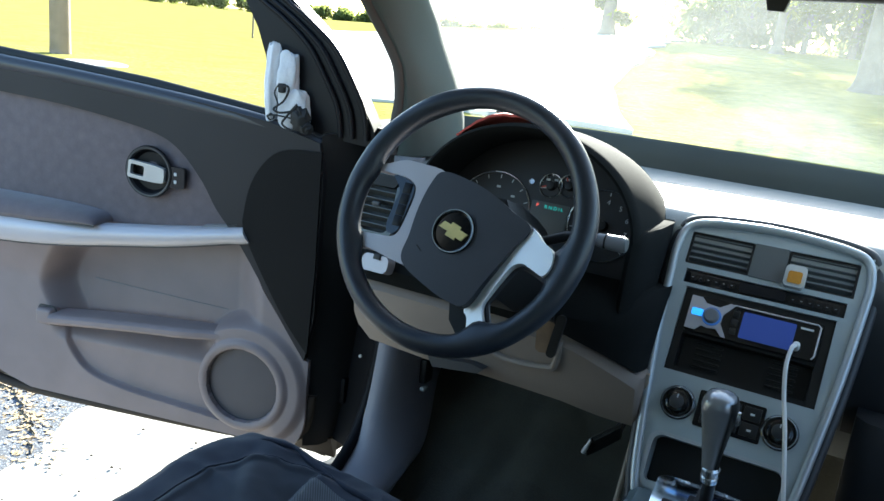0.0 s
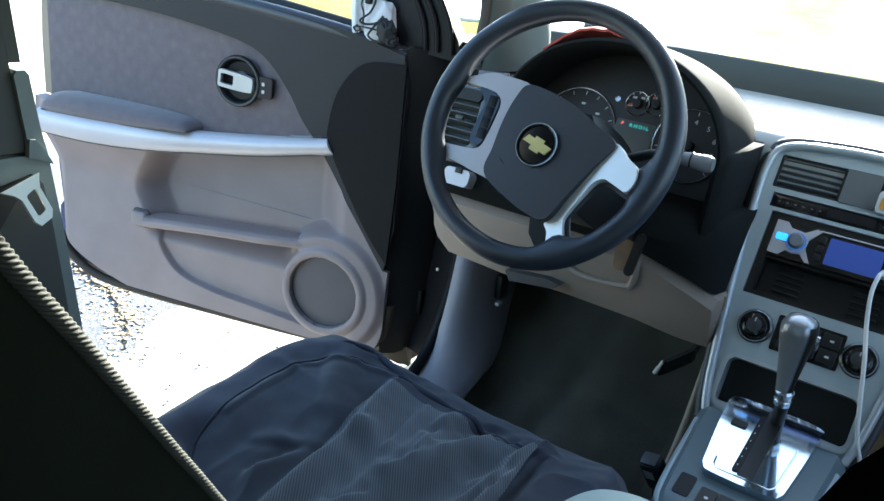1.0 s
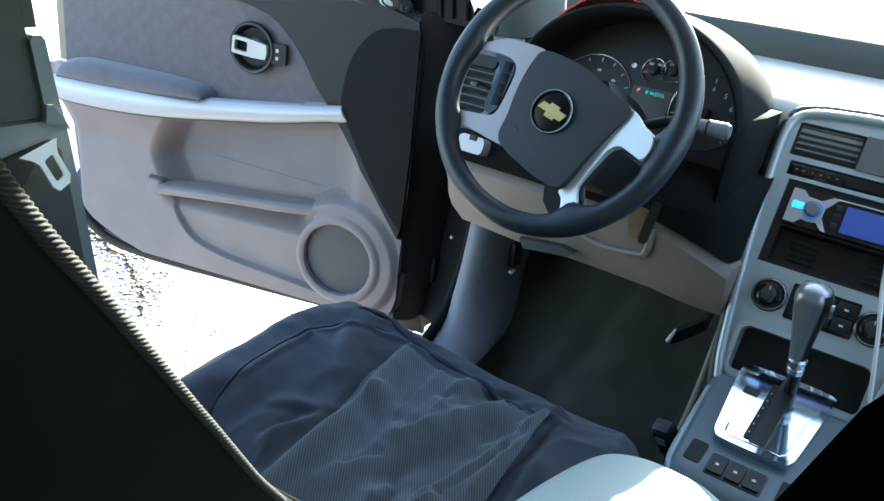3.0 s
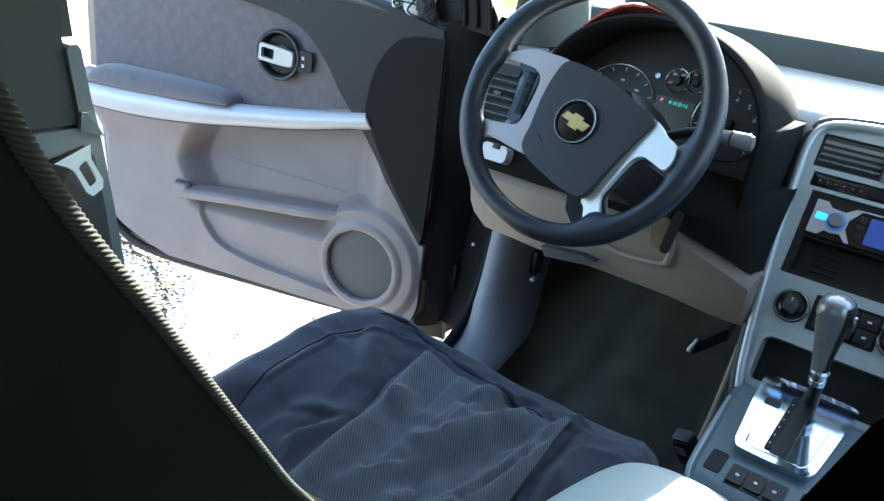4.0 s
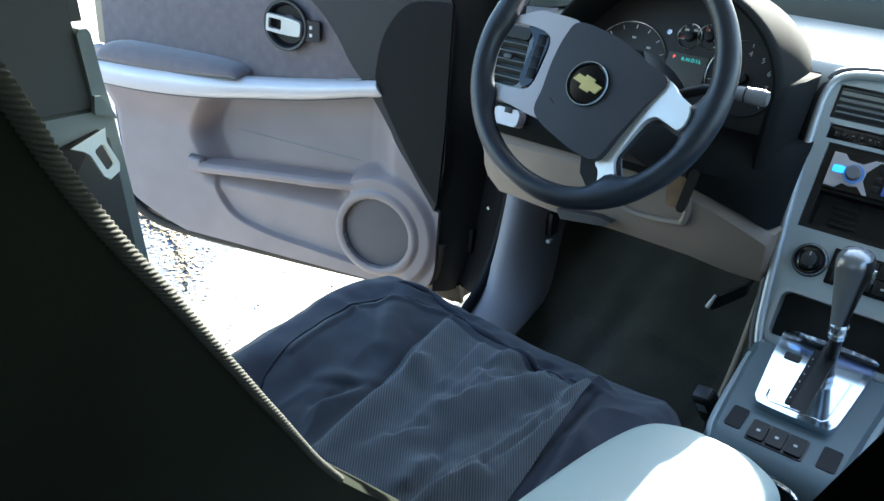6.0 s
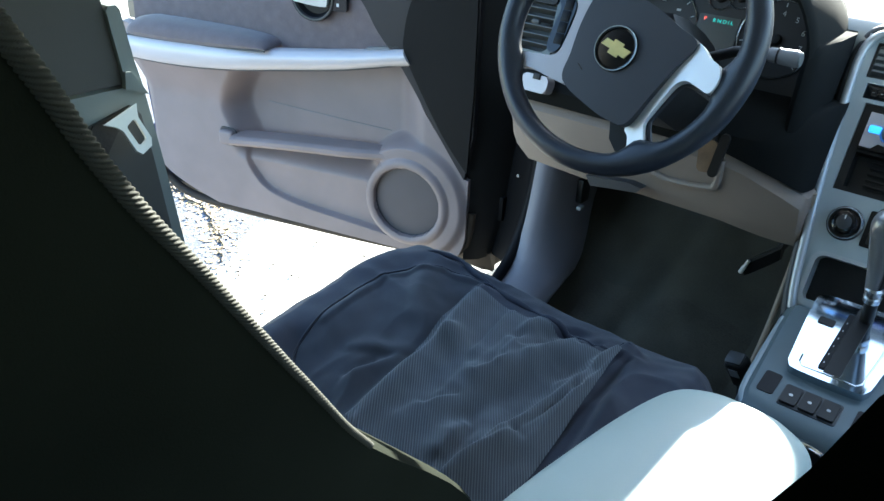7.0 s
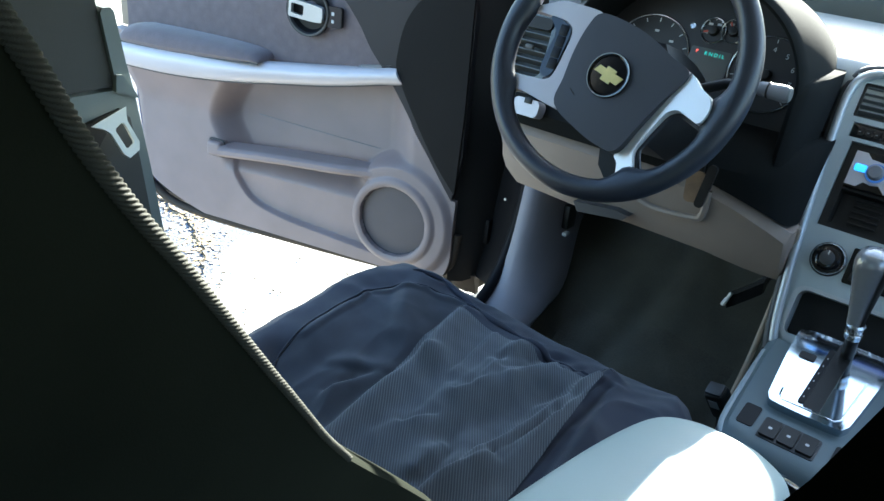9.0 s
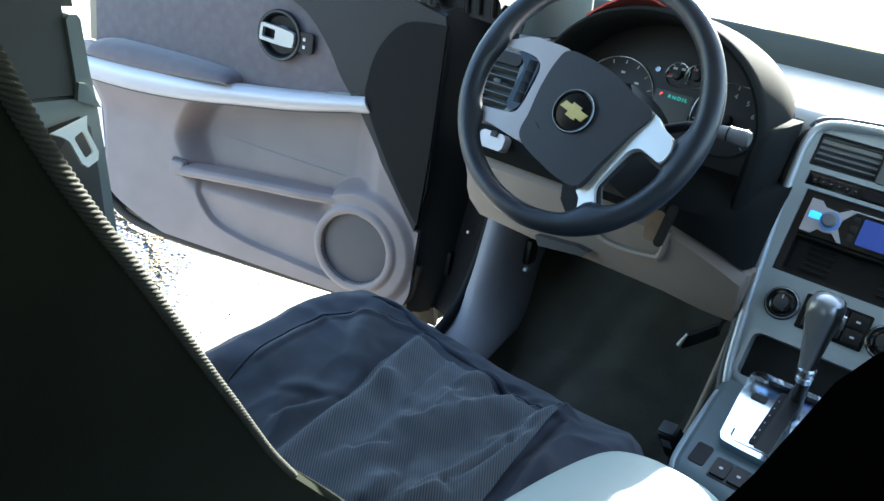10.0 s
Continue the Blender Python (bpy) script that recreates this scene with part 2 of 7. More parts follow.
def chippings(name, dark, pale, scale, cover):
    """Asphalt in which pale stone chips show between dark binder."""
    m = mat(name, dark, 0.9, grain=(120, 0.8), vary=(1.5, 0.2), bump=0.9)
    t = m.node_tree
    b = t.nodes["Principled BSDF"]
    geo, vor, big, ad, ramp, mix = (t.nodes.new("ShaderNode" + n) for n in ("NewGeometry", "TexVoronoi", "TexNoise", "Math", "ValToRGB", "Mix"))
    mix.data_type = "RGBA"
    vor.inputs["Scale"].default_value, big.inputs["Scale"].default_value, big.inputs["Detail"].default_value = scale, 22, 8
    t.links.new(geo.outputs["Position"], vor.inputs["Vector"])
    t.links.new(geo.outputs["Position"], big.inputs["Vector"])
    ad.operation = "MULTIPLY_ADD"
    ad.inputs[1].default_value = 1.3
    t.links.new(vor.outputs["Distance"], ad.inputs[0])
    t.links.new(big.outputs["Fac"], ad.inputs[2])
    ramp.color_ramp.elements[0].position, ramp.color_ramp.elements[1].position = cover - 0.05, cover + 0.05
    ramp.color_ramp.elements[0].color, ramp.color_ramp.elements[1].color = (1, 1, 1, 1), (0, 0, 0, 1)
    t.links.new(ad.outputs[0], ramp.inputs["Fac"])
    old = b.inputs["Base Color"].links[0].from_socket
    t.links.new(ramp.outputs["Color"], mix.inputs["Factor"])
    t.links.new(old, mix.inputs["A"])
    mix.inputs["B"].default_value = (*pale, 1)
    t.links.new(mix.outputs["Result"], b.inputs["Base Color"])
    return m


def speckled(name, dark, pale, brown):
    """Asphalt: fine pale chips in dark binder, with brown litter gathered in drifts."""
    m = mat(name, dark, 0.9, grain=(160, 0.8), vary=(1.5, 0.2), bump=0.4)
    t = m.node_tree
    b = t.nodes["Principled BSDF"]
    geo = t.nodes.new("ShaderNodeNewGeometry")
    last = b.inputs["Base Color"].links[0].from_socket
    for scale, detail, a0, a1, tone in ((170.0, 7, 0.53, 0.62, pale), (30.0, 9, 0.57, 0.66, brown), (7.0, 6, 0.64, 0.72, dark)):
        n, r, mix = (t.nodes.new("ShaderNode" + k) for k in ("TexNoise", "MapRange", "Mix"))
        mix.data_type = "RGBA"
        n.inputs["Scale"].default_value, n.inputs["Detail"].default_value = scale, detail
        r.inputs["From Min"].default_value, r.inputs["From Max"].default_value = a0, a1
        t.links.new(geo.outputs["Position"], n.inputs["Vector"])
        t.links.new(n.outputs["Fac"], r.inputs["Value"])
        t.links.new(r.outputs[0], mix.inputs["Factor"])
        t.links.new(last, mix.inputs["A"])
        mix.inputs["B"].default_value = (*tone, 1)
        last = mix.outputs["Result"]
    t.links.new(last, b.inputs["Base Color"])
    return m


M["chip_pale"] = chippings("pale_chippings", (0.15, 0.12, 0.085), (0.38, 0.355, 0.31), 90, 1.16)
M["chip_dark"] = speckled("dark_chippings", (0.058, 0.064, 0.080), (0.26, 0.28, 0.325), (0.14, 0.10, 0.055))


def leafy(name, color):
    """Thin leaves that glow when the sun stands behind them."""
    m = mat(name, color, 0.6, grain=(3, 0.5), vary=(0.6, 0.3), bump=0.0)
    t = m.node_tree
    b = t.nodes["Principled BSDF"]
    tr, mix = t.nodes.new("ShaderNodeBsdfTranslucent"), t.nodes.new("ShaderNodeMixShader")
    tr.inputs["Color"].default_value = (color[0] * 4.2, color[1] * 4.0, color[2] * 2.6, 1)
    mix.inputs[0].default_value = 0.6
    t.links.new(b.outputs[0], mix.inputs[1])
    t.links.new(tr.outputs[0], mix.inputs[2])
    t.links.new(mix.outputs[0], t.nodes["Material Output"].inputs["Surface"])
    return m


M["leaves"], M["leaves_far"] = leafy("leaves", (0.075, 0.09, 0.018)), leafy("far_leaves", (0.06, 0.075, 0.03))
def quilted(m, step, amount):
    """Adds a faint diamond emboss to a cloth, from two crossed sets of soft waves."""
    t = m.node_tree
    b = t.nodes["Principled BSDF"]
    geo, both, tone, scale = (t.nodes.new("ShaderNode" + k) for k in ("NewGeometry", "Math", "MapRange", "VectorMath"))
    waves = []
    for angle in (35, -48):
        w, turn = t.nodes.new("ShaderNodeTexWave"), t.nodes.new("ShaderNodeMapping")
        w.wave_type, w.bands_direction, w.wave_profile = "BANDS", "X", "SIN"
        w.inputs["Scale"].default_value, w.inputs["Distortion"].default_value = 0.314 / step, 1.2
        w.inputs["Detail"].default_value, w.inputs["Detail Scale"].default_value = 2.0, 1.5
        turn.inputs["Rotation"].default_value = (0, radians(angle), radians(-14))
        t.links.new(geo.outputs["Position"], turn.inputs["Vector"])
        t.links.new(turn.outputs[0], w.inputs["Vector"])
        waves.append(w)
    both.operation, scale.operation = "MULTIPLY", "SCALE"
    t.links.new(waves[0].outputs["Fac"], both.inputs[0])
    t.links.new(waves[1].outputs["Fac"], both.inputs[1])
    tone.inputs["To Min"].default_value, tone.inputs["To Max"].default_value = 1 - amount, 1 + amount
    t.links.new(both.outputs[0], tone.inputs["Value"])
    old = b.inputs["Base Color"].links[0].from_socket
    t.links.new(old, scale.inputs[0])
    t.links.new(tone.outputs[0], scale.inputs["Scale"])
    t.links.new(scale.outputs[0], b.inputs["Base Color"])
    bp = t.nodes.new("ShaderNodeBump")
    bp.inputs["Strength"].default_value, bp.inputs["Distance"].default_value = 0.16, 0.003
    t.links.new(both.outputs[0], bp.inputs["Height"])
    t.links.new(b.inputs["Normal"].links[0].from_socket, bp.inputs["Normal"])
    t.links.new(bp.outputs[0], b.inputs["Normal"])


M["suede_plain"] = M["suede"].copy()
quilted(M["suede"], 0.030, 0.045)
M["stripes"], M["clear"] = striped(), clear_glass()
# the windscreen's scattering haze stands in for veiling glare
M["tint"], M["dusty"] = thin_glass("privacy_glass", (0.42, 0.45, 0.44), 0.0), thin_glass("glare_glass", (0.97, 0.98, 0.975), 0.060)

# ---- building helpers ----
def part(name, bm, material, parent=None, label="", smooth=True, place=None):
    """Links a bmesh as one mesh object under a thing or a part."""
    me = bpy.data.meshes.new(name)
    bmesh.ops.recalc_face_normals(bm, faces=bm.faces)
    bm.to_mesh(me)
    bm.free()
    me.materials.append(M[material] if isinstance(material, str) else material)
    if smooth:
        me.shade_smooth()
        me.set_sharp_from_angle(angle=radians(38))
    ob = new(name, me)
    if parent is not None:
        ob.parent = parent
    if place is not None:
        ob.matrix_local = place
    if label:
        ob["label"] = label
    return ob


def thing(name, label, category, m=None, group="", kind=""):
    ob = new(name)
    ob.empty_display_size = 0.05
    if m is not None:
        ob.matrix_world = m
    return tagged(ob, label, category, group, kind)


def block(x0, x1, y0, y1, z0, z1, bevel=0.0, seg=2):
    bm = bmesh.new()
    bmesh.ops.create_cube(bm, size=1)
    for v in bm.verts:
        v.co = Vector((x0 if v.co.x < 0 else x1, y0 if v.co.y < 0 else y1, z0 if v.co.z < 0 else z1))
    if bevel:
        bmesh.ops.bevel(bm, geom=bm.edges[:], offset=bevel, segments=seg, profile=0.5, affect="EDGES")
    return bm


def prism(poly, z0, z1, bevel=0.0, seg=2):
    """A polygon of x, y drawn out from z0 to z1, with its rim rounded."""
    bm = bmesh.new()
    low, high = [bm.verts.new((x, y, z0)) for x, y in poly], [bm.verts.new((x, y, z1)) for x, y in poly]
    n = len(poly)
    bm.faces.new(low), bm.faces.new(high)
    for i in range(n):
        bm.faces.new((low[i], low[(i + 1) % n], high[(i + 1) % n], high[i]))
    bmesh.ops.recalc_face_normals(bm, faces=bm.faces)
    if bevel:
        rim = [e for e in bm.edges if abs(e.verts[0].co.z - e.verts[1].co.z) < 1e-7 and e.verts[0].co.z == z1]
        bmesh.ops.bevel(bm, geom=rim, offset=bevel, segments=seg, profile=0.5, affect="EDGES")
    return bm


def frame_prism(outer, inner, z0, z1):
    """A flat frame between two loops of equally many points."""
    bm = bmesh.new()
    loops = [[bm.verts.new((x, y, z)) for x, y in loop] for loop, z in ((outer, z0), (outer, z1), (inner, z1), (inner, z0))]
    n = len(outer)
    for a in range(4):
        for i in range(n):
            p, q = loops[a], loops[(a + 1) % 4]
            bm.faces.new((p[i], p[(i + 1) % n], q[(i + 1) % n], q[i]))
    return bm


def rounded(x0, x1, y0, y1, r, n=5):
    pts = []
    for cx, cy, a in ((x1 - r, y1 - r, 0), (x0 + r, y1 - r, 90), (x0 + r, y0 + r, 180), (x1 - r, y0 + r, 270)):
        pts += [(cx + r * math.cos(radians(a + 90 * i / n)), cy + r * math.sin(radians(a + 90 * i / n))) for i in range(n + 1)]
    return pts


def smooth_path(pts, n=8, closed=False):
    """A Catmull-Rom line through the points."""
    P = [Vector(p) for p in pts]
    out, last = [], len(P) if closed else len(P) - 1
    for i in range(last):
        a, b, c, d = (P[(i + k) % len(P)] if closed else P[min(max(i + k, 0), len(P) - 1)] for k in (-1, 0, 1, 2))
        for j in range(n):
            u = j / n
            out.append(0.5 * (2 * b + (c - a) * u + (2 * a - 5 * b + 4 * c - d) * u**2 + (3 * b - a - 3 * c + d) * u**3))
    return out if closed else out + [P[-1]]


def tube(path, radius, seg=10, closed=False, flat=1.0):
    """A round bar along a path; radius may be a number or one for each point."""
    bm = bmesh.new()
    P = [Vector(p) for p in path]
    n = len(P)
    radii = radius if isinstance(radius, (list, tuple)) else [radius] * n
    side, rings = None, []
    for i in range(n):
        way = (P[(i + 1) % n] - P[i - 1]) if closed else (P[min(i + 1, n - 1)] - P[max(i - 1, 0)])
        way.normalize()
        if side is None:
            side = way.orthogonal().normalized()
        side = (side - way * side.dot(way)).normalized()
        up = way.cross(side)
        rings.append([bm.verts.new(P[i] + radii[i] * (math.cos(2 * math.pi * k / seg) * side + flat * math.sin(2 * math.pi * k / seg) * up)) for k in range(seg)])
    for i in range(n if closed else n - 1):
        a, b = rings[i], rings[(i + 1) % n]
        for k in range(seg):
            bm.faces.new((a[k], a[(k + 1) % seg], b[(k + 1) % seg], b[k]))
    if not closed:
        bm.faces.new(rings[0]), bm.faces.new(rings[-1])
    return bm


def lathe(profile, seg=40, closed=False):
    """A profile of radius, z turned round the z axis."""
    bm = bmesh.new()
    rings = []
    for r, z in profile:
        rings.append([bm.verts.new((r * math.cos(2 * math.pi * k / seg), r * math.sin(2 * math.pi * k / seg), z)) for k in range(seg)] if r > 1e-6 else [bm.verts.new((0, 0, z))])
    pairs = list(zip(rings, rings[1:])) + ([(rings[-1], rings[0])] if closed else [])
    for a, b in pairs:
        for k in range(seg):
            q = [a[k % len(a)], a[(k + 1) % len(a)], b[(k + 1) % len(b)], b[k % len(b)]]
            q = [v for i, v in enumerate(q) if v not in q[:i]]
            if len(q) > 2:
                bm.faces.new(q)
    return bm


def loft(sections, closed=True, caps=True):
    """A skin over sections of equally many points."""
    bm = bmesh.new()
    rings = [[bm.verts.new(p) for p in s] for s in sections]
    n = len(rings[0])
    for a, b in zip(rings, rings[1:]):
        for k in range(n if closed else n - 1):
            bm.faces.new((a[k], a[(k + 1) % n], b[(k + 1) % n], b[k]))
    if caps and closed:
        bm.faces.new(rings[0]), bm.faces.new(rings[-1])
    return bm


def sheet(f, nu, nv, thick=0.0, way=(0, 0, -1)):
    """A surface f(u, v) for u, v from 0 to 1; with thickness along way if wanted."""
    bm = bmesh.new()
    g = [[bm.verts.new(f(i / nu, j / nv)) for j in range(nv + 1)] for i in range(nu + 1)]
    top = [bm.faces.new((g[i][j], g[i + 1][j], g[i + 1][j + 1], g[i][j + 1])) for i in range(nu) for j in range(nv)]
    if thick:
        d = bmesh.ops.duplicate(bm, geom=top + list({e for fc in top for e in fc.edges}) + list({v for fc in top for v in fc.verts}))
        link = d["vert_map"]
        for v in [v for v in d["geom"] if isinstance(v, bmesh.types.BMVert)]:
            v.co += Vector(way) * thick
        rim = [g[i][0] for i in range(nu + 1)] + [g[nu][j] for j in range(1, nv + 1)] + [g[i][nv] for i in range(nu - 1, -1, -1)] + [g[0][j] for j in range(nv - 1, 0, -1)]
        for a, b in zip(rim, rim[1:] + rim[:1]):
            bm.faces.new((a, b, link[b], link[a]))
    return bm


def moved(bm, m):
    bmesh.ops.transform(bm, matrix=m, verts=bm.verts)
    return bm


def joined(*many):
    out = bmesh.new()
    for bm in many:
        me = bpy.data.meshes.new("tmp")
        bm.to_mesh(me)
        out.from_mesh(me)
        bm.free()
        bpy.data.meshes.remove(me)
    return out


def basis(o, x, y, z):
    return Matrix(((x[0], y[0], z[0], o[0]), (x[1], y[1], z[1], o[1]), (x[2], y[2], z[2], o[2]), (0, 0, 0, 1)))


def tilted(o, degrees):
    """A plane that faces the rear of the car and leans back by the given angle: x to the right, y up along it, z out of it."""
    s, c = math.sin(radians(degrees)), math.cos(radians(degrees))
    return basis(o, (1, 0, 0), (0, s, c), (0, -c, s))


def words(text, size, m, material, parent, name="lettering", gap=1.0):
    cu = bpy.data.curves.new(name, "FONT")
    cu.body, cu.size, cu.extrude, cu.align_x, cu.align_y = text, size, 0.0003, "CENTER", "CENTER"
    cu.space_character = gap
    tmp = new(name, cu)
    bpy.context.view_layer.update()
    me = bpy.data.meshes.new_from_object(tmp.evaluated_get(bpy.context.evaluated_depsgraph_get()))
    bpy.data.objects.remove(tmp)
    me.materials.clear()
    me.materials.append(material)
    ob = new(name, me)
    ob.parent, ob.matrix_local = parent, m
    return ob

WHEEL = tilted((-0.3600, 0.0, 1.0575), 24.8)
STACK = tilted((0.0, 0.287, 0.891), 28.7)
DOOR = basis((-0.857, 0.351, 0), (0.9682, 0.2501, 0), (0, 0, 1), (0.2501, -0.9682, 0))

# ---- the ground ----
def ground_height(x, y):
    """Flat round the car and to the left of it; the lawn ahead climbs gently."""
    a = math.degrees(math.atan2(-x, y)) if y > 0.1 else 90
    k = min(max((42 - a) / 24, 0), 1)
    return 3.6 * (1 - math.exp(-0.018 * max(0.0, y - 5))) * k * k * (3 - 2 * k)


def sheet_ground(u, v):
    x = 400 * math.copysign(abs(2 * u - 1) ** 3, 2 * u - 1)
    y = 400 * math.copysign(abs(2 * v - 1) ** 3, 2 * v - 1)
    return x, y, ground_height(x, y)


ground = part("ground", sheet(sheet_ground, 120, 120), "lawn")
tagged(ground, "sunlit yellow-green lawn reaching to the far trees", "lawn", kind="structure")


def drive_top(u, v):
    x, y = -10.8 + 15.2 * u, -16 + 23 * v
    x += 0.25 * noise.noise((y * 0.4, 3.0, 0)) * (2 * u - 1) ** 2
    return x, y, ground_height(x, y) + 0.03 + 0.008 * noise.noise((x, y, 0))


drive = part("driveway", sheet(drive_top, 100, 160, 0.10), "chip_pale")
tagged(drive, "worn pale asphalt driveway with cracks and grit", "driveway", kind="structure")

def patch_top(u, v):
    """A darker strip of asphalt with a ragged edge beside the car."""
    y = -6 + 12.5 * v
    left = -3.95 + 0.25 * noise.noise((y * 0.9, 11, 0)) + 0.08 * noise.noise((y * 5, 12, 0))
    x = left + u * (-1.85 - 0.30 * math.tanh(1.2 * (y - 0.43)) + 0.05 * noise.noise((y * 4.3, 2, 0)) + 0.045 * noise.noise((y * 13, 5, 0)) + 0.02 * noise.noise((y * 40, 8, 0)) - left)
    return x, y, drive_top((x + 10.8) / 15.2, (y + 16) / 23)[2] + 0.0015


patch = part("asphalt_patch", sheet(patch_top, 30, 320, 0.02), "chip_dark")
tagged(patch, "darker blue-grey chipped asphalt strip with cracks", "asphalt", kind="structure")
rnd = random.Random(4)
CRACK = [(-2.75, 0.64), (-2.47, 0.58), (-2.39, 0.57), (-2.27, 0.55), (-2.17, 0.54), (-2.09, 0.50), (-2.02, 0.47), (-1.95, 0.44), (-1.90, 0.42), (-1.80, 0.34)]
def crack_line(pts, seed, width):
    """A ragged dark line that lies in the asphalt."""
    path = smooth_path([(x, y, 0.0318) for x, y in pts], 10)
    path = [Vector((p.x + 0.018 * noise.noise((k * 0.45, seed, 0)), p.y + 0.018 * noise.noise((k * 0.45, seed, 9)), 0.0318)) for k, p in enumerate(path)]
    return tube(path, [width * (0.5 + abs(noise.noise((k * 0.3, seed, 4)))) for k in range(len(path))], 6, flat=0.3)
tagged(part("crack", joined(crack_line(CRACK, 1.3, 0.011), crack_line([(-2.17, 0.54), (-2.12, 0.62), (-2.10, 0.72), (-2.16, 0.84)], 5.1, 0.007), crack_line([(-2.27, 0.55), (-2.25, 0.45), (-2.17, 0.37), (-2.14, 0.26)], 9.7, 0.008)), "crack_soil"), "dark branching crack across the asphalt strip", "crack", kind="structure")
litter_rnd, verts, faces = random.Random(21), [], []
for k in range(260):
    cx, cy = litter_rnd.choice(CRACK[2:])
    x, y, a, r = cx + litter_rnd.gauss(0, 0.05), cy + litter_rnd.gauss(0, 0.035), litter_rnd.uniform(0, 6.3), litter_rnd.uniform(0.005, 0.016)
    n = len(verts)
    verts += [(x + r * math.cos(a + q) * w, y + r * math.sin(a + q) * w, 0.035 + litter_rnd.uniform(0, 0.002)) for q, w in ((0, 1), (1.4, 0.5), (3.1, 1), (4.6, 0.45))]
    faces.append((n, n + 1, n + 2, n + 3))
litter = bpy.data.meshes.new("leaf_litter")
litter.from_pydata(verts, [], faces)
litter.materials.append(M["dry_leaf"])
tagged(new("leaf_litter", litter), "dry tan leaf crumbs caught in the crack", "leaf litter", kind="stuff")
grit = []
for k in range(420):
    x, y = rnd.uniform(-3.0, -0.95), rnd.uniform(-1.2, 1.8)
    s = rnd.uniform(0.002, 0.0055) * (1.9 if k % 17 == 0 else 1)
    bm = bmesh.new()
    bmesh.ops.create_icosphere(bm, subdivisions=1, radius=s)
    for v in bm.verts:
        v.co = Vector((x + v.co.x * 1.3, y + v.co.y * rnd.uniform(0.7, 1.2), 0.038 + v.co.z * 0.7))
    grit.append(bm)
tagged(part("grit", joined(*grit), "rubber_brown"), "scattered dark grit and leaf crumbs", "grit", kind="stuff")

# ---- the car's body round the cabin ----
floor = part("floor", block(-0.70, 0.75, -1.9, 0.60, 0.28, 0.33, 0.004), "carpet_dark")
def carpet_height(x, y):
    """Moulded carpet: flat under the heels, rising in one curve to the toe board, swept up along the tunnel and the side."""
    rise = max(0.0, y - 0.30)
    z = 0.338 + 0.95 * (math.sqrt(rise * rise + 0.16 ** 2) - 0.16)
    side = max(0.0, (-0.53 - x) / 0.13)
    tunnel = max(0.0, (x + 0.24) / 0.12)
    z += 0.055 * side ** 2.2 * min(1, max(0, (y - 0.02) / 0.3)) + 0.06 * tunnel ** 2
    for cx, lean, w, d in ((-0.47, 0.16, 0.030, -0.016), (-0.40, 0.10, 0.045, 0.014), (-0.33, -0.05, 0.05, 0.008), (-0.56, 0.20, 0.035, -0.010)):
        z += d * math.exp(-((x - cx - lean * (y - 0.4)) / w) ** 2) * min(1, max(0, (y - 0.22) / 0.2))
    return z + 0.006 * noise.noise((x * 9, y * 7, 2.0)) + 0.003 * noise.noise((x * 26, y * 22, 5.0))


tagged(part("toe_board", sheet(lambda u, v: (-0.70 + 0.60 * u, -0.12 + 1.06 * v, carpet_height(-0.70 + 0.60 * u, -0.12 + 1.06 * v)), 90, 130, 0.012), "carpet_dark"), "moulded dark carpet rising to the toe board", "footwell carpet", kind="structure")
tagged(floor, "dark worn carpet of the driver's footwell", "car floor", kind="structure")
roof = part("ceiling", sheet(lambda u, v: (-0.62 + 1.24 * u, -2.0 + 2.12 * v, 1.60 - 0.05 * (2 * u - 1) ** 2 - 0.05 * (2 * v - 1) ** 4), 12, 12, 0.05, (0, 0, 1)), "headliner")
tagged(roof, "pale cloth headliner of the car roof", "car roof", kind="structure")
right = part("wall_right", joined(block(0.76, 0.86, -2.0, 0.9, 0.28, 1.08, 0.02), block(0.70, 0.76, -0.76, -0.64, 1.05, 1.6), block(0.66, 0.76, -2.0, 0.0, 1.53, 1.6)), "trim_mid")
for n, bm in (("rear_side_glass_right", block(0.74, 0.75, -2.0, -0.70, 1.06, 1.56)), ("rear_side_glass_left", block(-0.77, -0.76, -2.0, -0.74, 1.06, 1.56)), ("rear_glass", block(-0.68, 0.68, -2.07, -2.06, 1.08, 1.58))):
    tagged(part(n, bm, "tint", smooth=False), "dark tinted privacy glass behind the front seats", "window", kind="structure")
tagged(right, "grey trim along the passenger side of the car", "car side", kind="structure")
rear = part("wall_rear", joined(block(-0.76, 0.76, -2.12, -2.02, 0.28, 1.1, 0.02), block(-0.74, -0.6, -2.1, -1.9, 1.1, 1.58), block(0.6, 0.74, -2.1, -1.9, 1.1, 1.58)), "trim_dark")
tagged(rear, "dark trim closing the back of the car", "car rear", kind="structure")
left_rear = part("wall_left", joined(block(-0.88, -0.78, -2.0, -0.72, 0.28, 1.08, 0.02), block(-0.78, -0.62, -2.0, 0.05, 1.53, 1.6)), "trim_dark")
tagged(left_rear, "dark trim of the rear door behind the driver", "car side", kind="structure")
sill = part("sill", joined(block(-0.80, -0.68, -0.60, 0.30, 0.30, 0.405, 0.02, 3), block(-0.90, -0.80, -1.2, 1.3, 0.20, 0.295, 0.03, 3)), "gloss_dark")
tagged(sill, "dark painted door sill of the car", "door sill", kind="structure")

